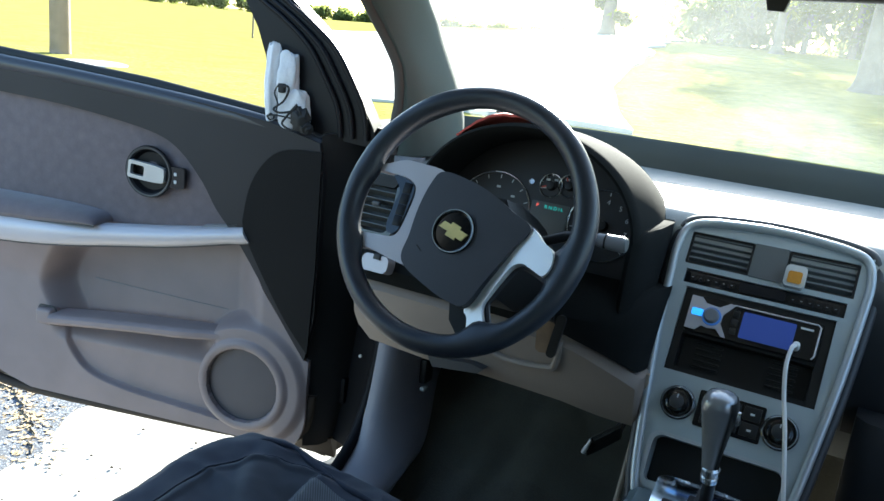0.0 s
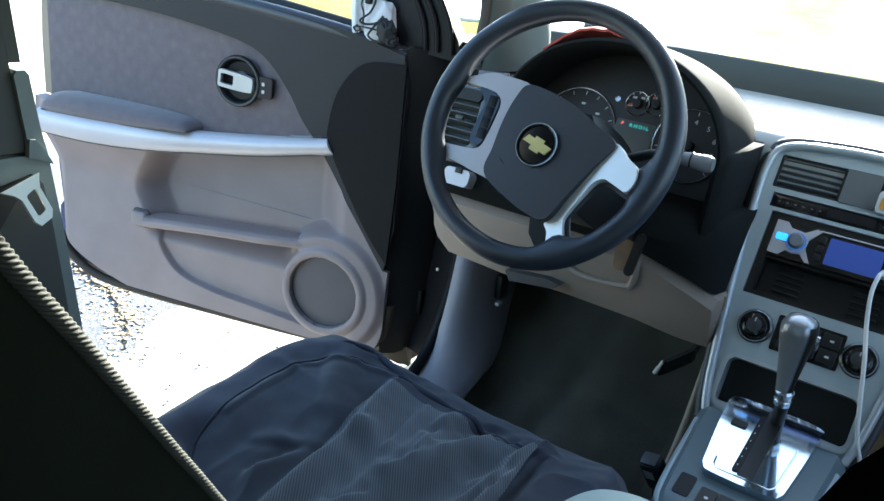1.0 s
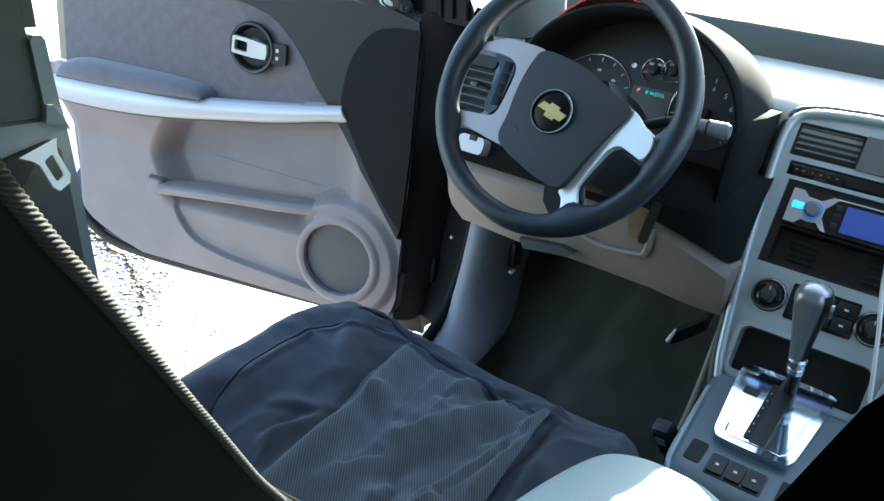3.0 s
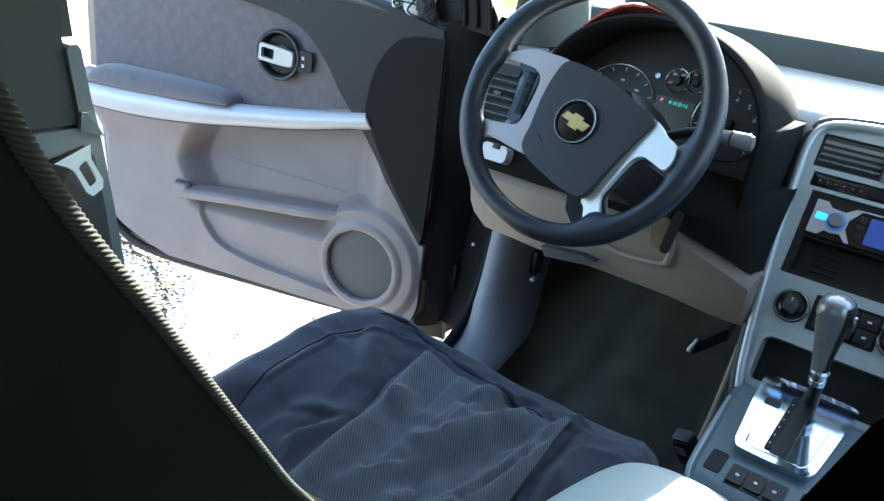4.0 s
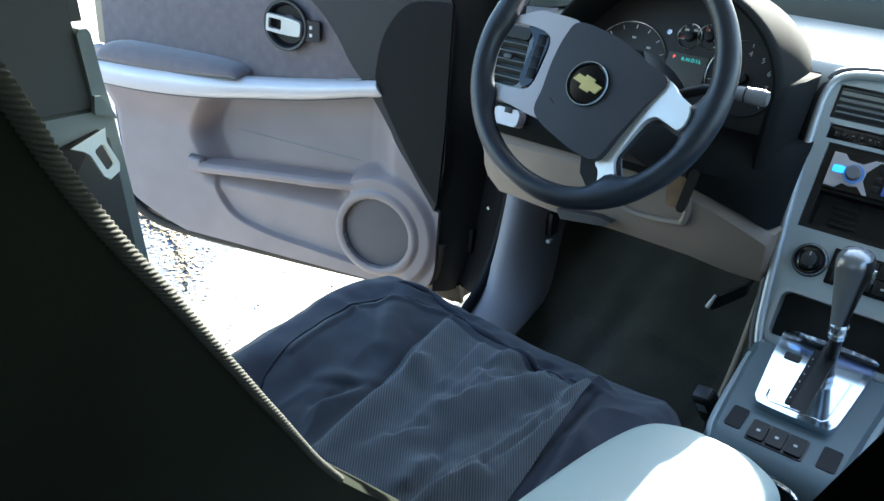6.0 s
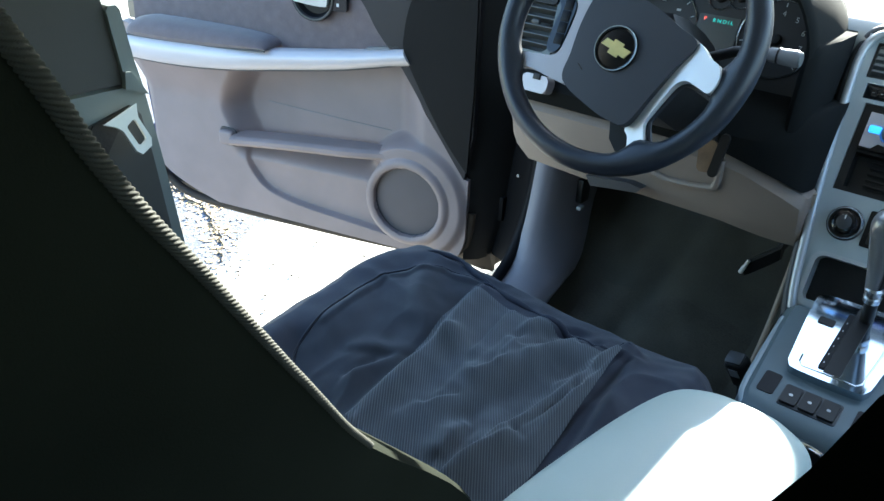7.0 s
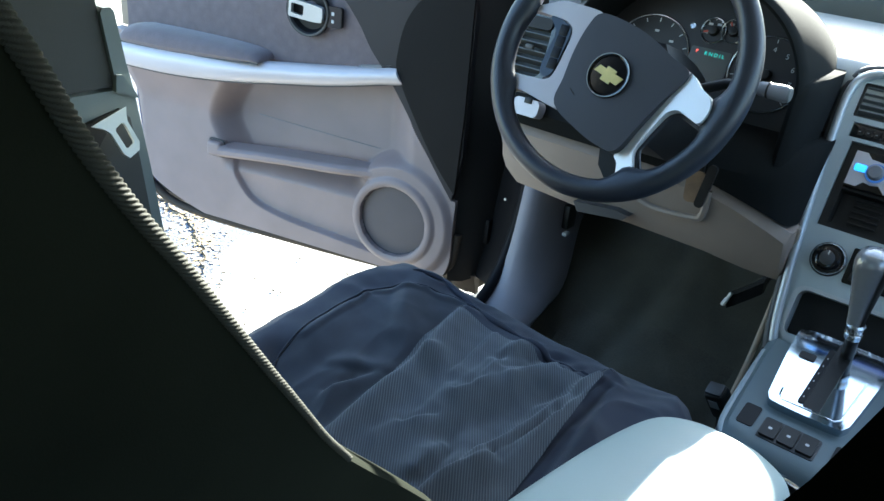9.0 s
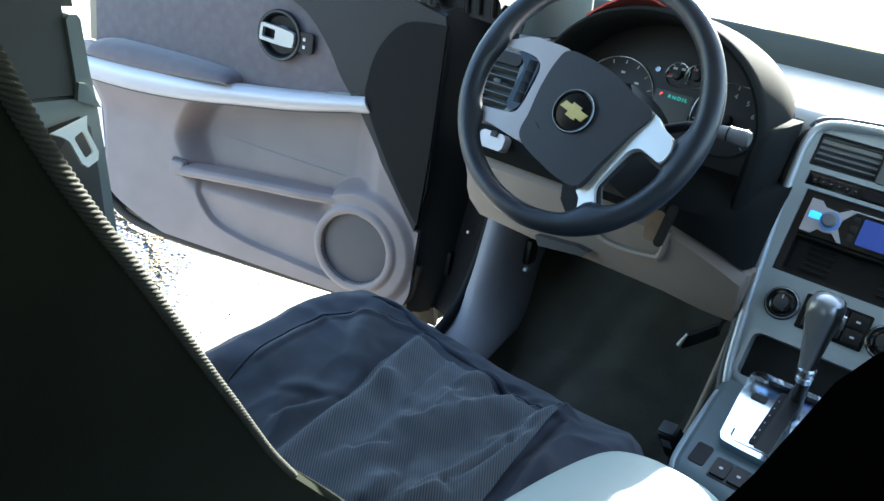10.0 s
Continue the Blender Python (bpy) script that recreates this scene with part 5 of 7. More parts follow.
# the reflection on this spoke is put into its brighter silver
part("spoke_right", moved(blob([(0.106, 0.006), (0.128, -0.008), (0.146, -0.018), (0.151, -0.036), (0.143, -0.052), (0.123, -0.046), (0.108, -0.042), (0.095, -0.049), (0.085, -0.068), (0.075, -0.091), (0.070, -0.107), (0.076, -0.125), (0.086, -0.148), (0.062, -0.154), (0.052, -0.128), (0.044, -0.115), (0.062, -0.076), (0.086, -0.031)], -0.022, -0.004, 0.003, 4), LEAN), "spoke_silver_lit", wheel, "satin silver forked spoke cover")
part("spoke_inner", tube(smooth_path([(0.140, -0.054, -0.012), (0.108, -0.043, -0.012), (0.095, -0.050, -0.012), (0.075, -0.092, -0.012), (0.072, -0.106, -0.012), (0.084, -0.134, -0.012)]), 0.004, 8), "pad", wheel)

# ---- the centre stack ----
stack = thing("centre_stack", "silver-grey centre stack with vents and dials", "centre stack", STACK)
EDGE = [(-0.102, -0.262), (-0.112, -0.22), (-0.124, -0.13), (-0.136, -0.02), (-0.143, 0.08), (-0.145, 0.135), (-0.136, 0.166), (-0.110, 0.180), (-0.05, 0.187), (0.0, 0.189), (0.05, 0.187), (0.110, 0.180), (0.136, 0.168), (0.146, 0.135), (0.144, 0.08), (0.137, -0.02), (0.125, -0.13), (0.113, -0.22), (0.102, -0.262)]
part("core", prism(EDGE, -0.14, -0.035), "black", stack, "black recesses behind the fascia")
part("side_shell", frame_prism(EDGE, [(x * 0.955, (y - 0.0) * 0.965 - 0.001) for x, y in EDGE], -0.14, 0.003), "stack", stack)
part("bezel", tube([(x * 0.975, y * 0.98, 0.003) for x, y in [(p.x, p.y) for p in smooth_path([(a, b, 0) for a, b in EDGE], 4)]], 0.0065, 10), "bezel_silver", stack, "rounded silver rim")
part("shadow_gap", tube([(p.x * 1.035, p.y * 1.03 + 0.001, -0.012) for p in smooth_path([(a, b, 0) for a, b in EDGE], 4)], 0.0085, 10), "trim_dark", stack, "dark grey surround of the stack")
def half(v):
    return 0.102 + 0.034 * min(1.0, (v + 0.262) / 0.24) if v < -0.02 else 0.136 + 0.003 * (v + 0.02) / 0.15
def bar(v0, v1, x0=None, x1=None):
    a0, a1 = (-half(v0), half(v0)) if x0 is None else (x0, x1)
    b0, b1 = (-half(v1), half(v1)) if x0 is None else (x0, x1)
    return prism([(a0, v0), (a1, v0), (b1, v1), (b0, v1)], -0.036, 0.0)
def flank(v0, v1, inner, s):
    return prism([(s * half(v0), v0), (s * inner, v0), (s * inner, v1), (s * half(v1), v1)], -0.036, 0.0)
FASCIA = (bar(0.160, 0.172), prism([(-0.133, 0.1721), (0.133, 0.1721), (0.11, 0.181), (0.0, 0.187), (-0.11, 0.181)], -0.036, 0.0), flank(0.1065, 0.160, 0.124, -1), flank(0.1065, 0.160, 0.124, 1), bar(0.098, 0.1065), flank(0.075, 0.098, 0.118, -1), flank(0.075, 0.098, 0.118, 1), bar(0.069, 0.075), flank(-0.066, 0.069, 0.110, -1), flank(-0.066, 0.069, 0.110, 1), bar(-0.165, -0.066), flank(-0.236, -0.165, 0.094, -1), flank(-0.236, -0.165, 0.094, 1), bar(-0.262, -0.236))
for bm in FASCIA:
    part("fascia_panel", bm, "stack", stack, smooth=False)
part("vent_divider", prism(rounded(-0.026, 0.024, 0.106, 0.160, 0.002), -0.03, 0.0022, 0.002), "vent_grey", stack)
for x0, x1 in ((-0.124, -0.026), (0.024, 0.124)):
    v = part("centre_vent", frame_prism(rounded(x0, x1, 0.1065, 0.160, 0.004), rounded(x0 + 0.004, x1 - 0.004, 0.1105, 0.156, 0.003), -0.03, -0.002), "black", stack, "black louvred centre vent")
    for k in range(5):
        part("slat", moved(block(x0 + 0.004, x1 - 0.004, -0.0008, 0.0008, -0.012, 0.008), Matrix.Translation((0, 0.1145 + 0.0092 * k, -0.010)) @ Matrix.Rotation(radians(-25), 4, "X")), "vent_grey", v)
strip_b = part("button_strip", block(-0.118, 0.118, 0.0755, 0.0975, -0.02, -0.003, 0.002), "gloss_black", stack, "black strip of small buttons")
for k in range(6):
    for s in (-1, 1):
        part("button", block(s * (0.045 + 0.012 * k) - 0.005, s * (0.045 + 0.012 * k) + 0.005, 0.080, 0.093, -0.004, -0.0015, 0.001), "gloss_black", strip_b)
        part("button_mark", block(s * (0.045 + 0.012 * k) - 0.0015, s * (0.045 + 0.012 * k) + 0.0015, 0.0855, 0.0865, -0.0015, -0.001), "satin_grey", strip_b)
part("hazard_switch", prism(rounded(-0.034, 0.034, 0.079, 0.094, 0.004), -0.004, 0.001, 0.002), "gloss_dark", strip_b)
for s, label in ((-0.074, "temperature dial with chrome ring"), (0.074, "fan dial with chrome ring")):
    k = part("dial", lathe([(0.0, 0.012), (0.014, 0.0125), (0.018, 0.011), (0.0195, 0.003), (0.022, 0.002), (0.026, 0.003), (0.0295, 0.001), (0.0305, -0.004)], 44), "gloss_black", stack, label, place=Matrix.Translation((s, -0.112, 0.002)) @ Matrix.Diagonal((0.87, 0.87, 1, 1)))
    part("dial_ring", lathe([(0.0245, 0.0025), (0.026, 0.0045), (0.0278, 0.0025)], 44), "chrome_dull", k)
    part("dial_cap", lathe([(0.0, 0.0135), (0.010, 0.0135), (0.0125, 0.0125)], 28), "trim_dark", k)
    part("dial_mark", block(-0.001, 0.001, 0.006, 0.013, 0.0126, 0.0136), "white_mark", k)
mid = part("climate_panel", prism(rounded(-0.046, 0.050, -0.138, -0.083, 0.003), -0.02, 0.002, 0.002), "gloss_black", stack, "black panel with climate buttons")
for i in range(3):
    for j in range(2):
        part("button", block(-0.038 + 0.029 * i, -0.013 + 0.029 * i, -0.132 + 0.024 * j, -0.112 + 0.024 * j, 0.001, 0.004, 0.001), "black", mid)
        part("button_mark", block(-0.028 + 0.029 * i, -0.022 + 0.029 * i, -0.124 + 0.024 * j, -0.121 + 0.024 * j, 0.004, 0.0046), "white_mark", mid)
part("pocket_floor", prism(rounded(-0.096, 0.096, -0.240, -0.160, 0.012), -0.13, -0.12), "black", stack, "dark storage pocket")
part("pocket_rim", frame_prism(rounded(-0.101, 0.101, -0.247, -0.160, 0.018), rounded(-0.0935, 0.0935, -0.239, -0.166, 0.014), -0.02, 0.003), "bezel_silver", stack, "rounded silver rim of the pocket")

radio = thing("car_radio", "aftermarket car radio with a blue display", "car radio", STACK)
for x0, x1, v0, v1, top in ((-0.1095, 0.1095, 0.0585, 0.0685, -0.004), (-0.1095, -0.0975, -0.0655, 0.0585, -0.0042), (0.0955, 0.1095, -0.0655, 0.0585, -0.0042), (-0.0975, 0.0955, -0.0655, -0.058, -0.004), (-0.0975, 0.0955, -0.004, 0.0005, -0.005)):
    part("frame_bar", block(x0, x1, v0, v1, -0.034, top), "black", radio, "matte black bar of the mounting frame", smooth=False)
face = part("faceplate", prism(rounded(-0.097, 0.095, 0.001, 0.058, 0.004), -0.03, 0.003, 0.003), "gloss_black", radio, "glossy black faceplate")
part("trim_plate", prism([(-0.096, 0.004), (-0.080, 0.0035), (-0.072, 0.012), (-0.062, 0.010), (-0.050, 0.012), (-0.040, 0.002), (-0.033, 0.002), (-0.045, 0.022), (-0.044, 0.036), (-0.030, 0.054), (-0.037, 0.056), (-0.052, 0.046), (-0.072, 0.048), (-0.080, 0.056), (-0.096, 0.056)], 0.002, 0.006, 0.001), "silver", face, "silver cross-shaped trim")
part("trim_line", tube([(-0.033, 0.055, 0.004), (0.088, 0.0555, 0.004), (0.0925, 0.052, 0.004), (0.0925, 0.008, 0.004), (0.089, 0.003, 0.004)], 0.0014, 6), "silver", face)
part("display", prism(rounded(-0.016, 0.060, 0.008, 0.049, 0.002), 0.002, 0.0045), glow("blue_display", (0.05, 0.10, 0.46), 0.035), face, "lit blue display")
part("volume_knob", lathe([(0.0, 0.014), (0.009, 0.014), (0.0115, 0.011), (0.012, 0.005)], 32), "trim_mid", face, "round volume knob", place=Matrix.Translation((-0.060, 0.029, 0.004)))
part("knob_light", lathe([(0.0115, 0.004), (0.012, 0.0065), (0.0135, 0.0065), (0.0145, 0.004)], 32), glow("blue_ring", (0.10, 0.30, 0.9), 0.03), face, "blue light ring", place=Matrix.Translation((-0.060, 0.029, 0.003)))
part("source_button", block(-0.091, -0.074, 0.026, 0.037, 0.005, 0.0075, 0.002), glow("blue_button", (0.06, 0.35, 1.0), 0.20), face, "lit blue button")
for k in range(3):
    part("button", block(-0.031, -0.021, 0.010 + 0.014 * k, 0.020 + 0.014 * k, 0.002, 0.0045, 0.001), "black", face)
part("eject_bars", block(0.066, 0.084, 0.044, 0.047, 0.003, 0.004), "white_mark", face)
tray = part("storage_tray", prism(rounded(-0.096, 0.094, -0.057, -0.005, 0.003), -0.034, -0.028), "black", radio, "black tray below the radio")
for k in range(5):
    for x0, x1 in ((-0.075, -0.035), (0.035, 0.075)):
        part("rib", block(x0, x1, -0.049 + 0.009 * k, -0.0455 + 0.009 * k, -0.028, -0.024, 0.001), "black", tray)
cable = thing("charging_cable", "white charging cable plugged into the radio", "cable")
def onstack(x, v, d):
    return STACK @ Vector((x, v, d))
part("plug", tube([onstack(0.066, 0.014, 0.004), onstack(0.067, 0.015, 0.022), onstack(0.066, 0.013, 0.028)], [0.005, 0.0055, 0.004], 12), "white_cable", cable, "white plug")
part("cord", tube(smooth_path([onstack(0.066, 0.013, 0.028), onstack(0.063, 0.006, 0.036), onstack(0.0615, -0.02, 0.036), onstack(0.068, -0.06, 0.030), onstack(0.081, -0.11, 0.028), onstack(0.093, -0.165, 0.022), onstack(0.103, -0.21, 0.014), onstack(0.114, -0.238, 0.004), onstack(0.126, -0.262, -0.02)], 8), 0.0032, 10), "white_cable", cable)
fresh = thing("air_freshener", "clear vent air freshener with an amber insert", "air freshener", STACK @ Matrix.Translation((0.041, 0.118, 0.010)) @ Matrix.Diagonal((0.80, 0.84, 0.85, 1)))
part("case", prism(rounded(-0.019, 0.019, -0.020, 0.020, 0.008), -0.012, 0.006, 0.005), "clear_plastic", fresh, "clear milky case")
part("amber_insert", prism(rounded(-0.0125, 0.0125, -0.014, 0.008, 0.004), 0.005, 0.0085, 0.002), "amber", fresh, "amber scent insert")
part("clip", block(-0.004, 0.004, -0.006, 0.006, -0.03, -0.01), "black", fresh)

# ---- the console between the seats ----
console = thing("centre_console", "grey centre console with window switches", "console")
TOP = tilted((0.0, 0.03, 0.664), 90 - 12.5)   # the sloping top: x right, y forward, z up
def con_section(y, z, w, low=0.33):
    return [(-w - 0.012, y, low), (-w - 0.006, y, z - 0.05), (-w, y, z - 0.012), (-w + 0.012, y, z), (w - 0.012, y, z), (w, y, z - 0.012), (w + 0.006, y, z - 0.05), (w + 0.012, y, low)]
part("body", loft([con_section(0.30, 0.60, 0.100), con_section(0.176, 0.640, 0.104), con_section(0.163, 0.672, 0.104), con_section(0.148, 0.682, 0.103), con_section(0.10, 0.676, 0.101), con_section(0.03, 0.664, 0.096), con_section(-0.05, 0.648, 0.090), con_section(-0.075, 0.643, 0.083), con_section(-0.088, 0.634, 0.070), con_section(-0.092, 0.60, 0.066)]), "console_grey", console, "grey console shell")
part("tunnel", loft([[(-0.115, y, 0.33), (-0.10, y, z), (0.10, y, z), (0.115, y, 0.33)] for y, z in ((0.34, 0.64), (0.0, 0.60), (-0.09, 0.60), (-0.10, 0.615), (-0.36, 0.615), (-0.80, 0.60))]), "trim_dark", console, "dark lower console")
part("console_end", block(-0.074, 0.074, -0.0965, -0.0925, 0.45, 0.6225, 0.0015), "black", console, "dark end below the console edge")
part("side_trim", tube(smooth_path([(-0.127, 0.232, 0.825), (-0.127, 0.222, 0.74), (-0.124, 0.16, 0.63), (-0.119, 0.07, 0.56)]), 0.0045, 8), "trim_beige", console, "pale edge of the side carpet")
for k, (x0, x1, y0, y1) in enumerate(((-0.071, -0.049, -0.050, -0.010), (0.050, 0.074, -0.056, -0.016))):
    part("tray_switch", prism(rounded(x0, x1, y0 - 0.03, y1 - 0.03, 0.004), -0.01, 0.003, 0.002), "gloss_dark", console, "black console switch", place=TOP)
part("console_edge", tube(smooth_path([(-0.098, 0.12, 0.668), (-0.093, 0.03, 0.655), (-0.088, -0.040, 0.641), (-0.080, -0.066, 0.635), (-0.066, -0.080, 0.630), (-0.03, -0.084, 0.629), (0.03, -0.084, 0.629), (0.066, -0.080, 0.630), (0.080, -0.066, 0.635), (0.088, -0.040, 0.641), (0.093, 0.03, 0.655), (0.098, 0.12, 0.668)], 6), 0.0045, 8), "stack", console, "pale rounded edge of the console")
pack = part("window_switches", prism(rounded(-0.040, 0.034, -0.090, -0.050, 0.004), -0.012, 0.003, 0.002), "trim_dark", console, "three black window switches", place=TOP)
for k in range(3):
    s = part("switch", prism(rounded(-0.038 + 0.024 * k, -0.017 + 0.024 * k, -0.087, -0.054, 0.003), 0.001, 0.007, 0.003), "black", pack)
    part("switch_mark", prism(rounded(-0.030 + 0.024 * k, -0.025 + 0.024 * k, -0.0735, -0.0695, 0.0015), 0.0065, 0.0074), "satin_grey", pack)
ring = part("cup_ring", tube([(0.018 + 0.041 * math.cos(2 * math.pi * k / 40), -0.150 + 0.041 * math.sin(2 * math.pi * k / 40), 0.640) for k in range(40)], 0.003, 8, True), "chrome", console, "chrome ring of the cup holder")
part("cup_well", lathe([(0.0, 0.0), (0.036, 0.0), (0.040, 0.03), (0.0405, 0.036), (0.044, 0.036), (0.044, -0.004), (0.0, -0.004)], 36), "black", console, place=Matrix.Translation((0.018, -0.150, 0.604)))
part("storage_box", block(-0.078, 0.062, -0.80, -0.36, 0.36, 0.77, 0.02, 3), "trim_mid", console)

shifter = thing("gear_shifter", "automatic gear lever with a chrome surround", "gear lever")
SH = Matrix.Translation((0.0, 0.08, 0.688)) @ Matrix.Rotation(radians(12.5), 4, "X")
plate = part("surround", prism([(p.x, p.y) for p in smooth_path([(-0.060, 0.082, 0), (-0.030, 0.086, 0), (0.030, 0.086, 0), (0.062, 0.080, 0), (0.064, 0.060, 0), (0.055, -0.05, 0), (0.050, -0.076, 0), (0.036, -0.084, 0), (-0.036, -0.084, 0), (-0.051, -0.076, 0), (-0.056, -0.05, 0), (-0.066, 0.060, 0)], 5, True)], -0.016, 0.010, 0.007, 4), "chrome_satin", shifter, "bright chrome surround", place=SH @ Matrix.Translation((0, 0, -0.009)))
part("slot", prism(rounded(-0.0085, 0.0135, -0.070, 0.080, 0.003), 0.008, 0.0108), "black", plate, "black gate slot")
part("gate_edge", prism(rounded(-0.0165, -0.0080, -0.066, 0.058, 0.003), 0.009, 0.0118, 0.001), "gloss_dark", plate)
part("raised_edge", tube([(-0.041, -0.052, 0.0098), (-0.040, -0.066, 0.0098), (-0.034, -0.073, 0.0098), (0.034, -0.073, 0.0098), (0.040, -0.066, 0.0098), (0.046, 0.02, 0.0098)], 0.0013, 8), "chrome", plate)
for k in range(6):
    part("gear_mark", block(-0.0132, -0.0120, -0.055 + 0.018 * k, -0.052 + 0.018 * k, 0.0116, 0.0122), "satin_grey", plate)
part("lock_release", prism(rounded(-0.048, -0.026, 0.020, 0.034, 0.003), 0.0095, 0.0115, 0.001), "black", plate, "small black release button")
part("lever", tube([(0.006, 0.138, 0.69), (0.006, 0.132, 0.745)], 0.009, 12), "black", shifter)
part("collar", moved(lathe([(0.010, 0.0), (0.0145, 0.001), (0.015, 0.010), (0.0135, 0.012), (0.0145, 0.014), (0.016, 0.026), (0.013, 0.030)], 24), Matrix.Translation((0.005, 0.132, 0.735)) @ Matrix.Rotation(radians(8), 4, "X") @ Matrix.Diagonal((0.82, 0.82, 0.85, 1))), "chrome_dull", shifter, "chrome collar")
def knob_section(t, w, d, cy, cz, n=20, front=None):
    pts = []
    for k in range(n):
        a = 2 * math.pi * k / n
        c, s = math.cos(a), math.sin(a)
        pts.append((0.002 + w * math.copysign(abs(c) ** 0.8, c), cy + d * math.copysign(abs(s) ** 0.8, s), cz))
    return pts
KN = [(0, *[float(np.interp(h, (0, 0.12, 0.35, 0.6, 0.8, 0.9, 0.96, 1.0), c)) for c in ((0.0105, 0.0122, 0.0158, 0.0200, 0.0235, 0.0228, 0.0180, 0.006), (0.0125, 0.0145, 0.0185, 0.024, 0.0275, 0.0265, 0.0205, 0.008), (0.131, 0.130, 0.126, 0.120, 0.115, 0.114, 0.114, 0.115))], 0.758 + 0.119 * h) for h in [k / 22 for k in range(20)] + [0.93, 0.96, 0.98, 1.0]]
part("knob", loft([knob_section(*k, n=32) for k in KN]), "knob_grey", shifter, "rounded satin grey grip")
part("knob_back", loft([[(0.002 + (w + 0.0012) * math.copysign(abs(math.cos(a)) ** 0.8, math.cos(a)), cy + (d + 0.0012) * math.copysign(abs(math.sin(a)) ** 0.8, math.sin(a)), z) for a in [radians(-46 + 8 * i) for i in range(23)]] for _, w, d, cy, z in KN[:-3]], closed=False), "black", shifter, "black rear half of the grip")
part("knob_button", moved(prism(rounded(-0.010, 0.010, -0.005, 0.005, 0.004), 0.0, 0.004, 0.002), Matrix.Translation((0.0262, 0.115, 0.845)) @ Matrix.Rotation(radians(90), 4, "Y")), "chrome_dull", shifter, "thumb button")

armrest = thing("armrest", "pale vinyl armrest lid lit by the sun", "armrest")
def arm_section(y, hw, top, cx, e):
    pts = [(cx - hw, y, 0.760), (cx - hw - 0.003, y, top - 0.024), (cx - hw + 0.003, y, top - 0.011), (cx - hw + 0.018, y, top - 0.002), (cx - hw * 0.3, y, top + 0.004 * e), (cx + hw * 0.35, y, top + 0.003 * e), (cx + hw - 0.024, y, top - 0.002), (cx + hw - 0.005, y, top - 0.012), (cx + hw + 0.003, y, top - 0.026), (cx + hw, y, 0.760)]
    return smooth_path(pts, 5)
LID = ((-0.2885, 0.022, 0.772, -0.014, 0), (-0.2895, 0.038, 0.780, -0.014, 0.2), (-0.293, 0.050, 0.787, -0.014, 0.4), (-0.298, 0.058, 0.792, -0.0145, 0.6), (-0.306, 0.066, 0.796, -0.015, 0.8), (-0.319, 0.073, 0.799, -0.016, 1), (-0.340, 0.078, 0.801, -0.018, 1), (-0.38, 0.083, 0.802, -0.022, 1), (-0.44, 0.088, 0.803, -0.026, 1), (-0.55, 0.094, 0.803, -0.032, 1), (-0.70, 0.096, 0.802, -0.036, 1), (-0.80, 0.095, 0.80, -0.036, 1))
LID = [tuple(float(np.interp(k / 4, range(len(LID)), [row[c] for row in LID])) for c in range(5)) if k % 4 == 0 else tuple(float(v) for v in 0.5 * ((2 * P[1]) + (P[2] - P[0]) * u + (2 * P[0] - 5 * P[1] + 4 * P[2] - P[3]) * u * u + (3 * P[1] - P[0] - 3 * P[2] + P[3]) * u ** 3)) for k in range(4 * len(LID) - 3) for u in [k % 4 / 4] for P in [[np.array(LID[min(max(k // 4 + q, 0), len(LID) - 1)]) for q in (-1, 0, 1, 2)]]]
part("lid", loft([arm_section(*row) for row in LID]), "arm_cloth", armrest, "pale green-grey padded lid")
part("lid_seam", tube([(-0.104, -0.38, 0.766), (-0.123, -0.5, 0.766), (-0.131, -0.78, 0.766)], 0.003, 6), "trim_dark", armrest)

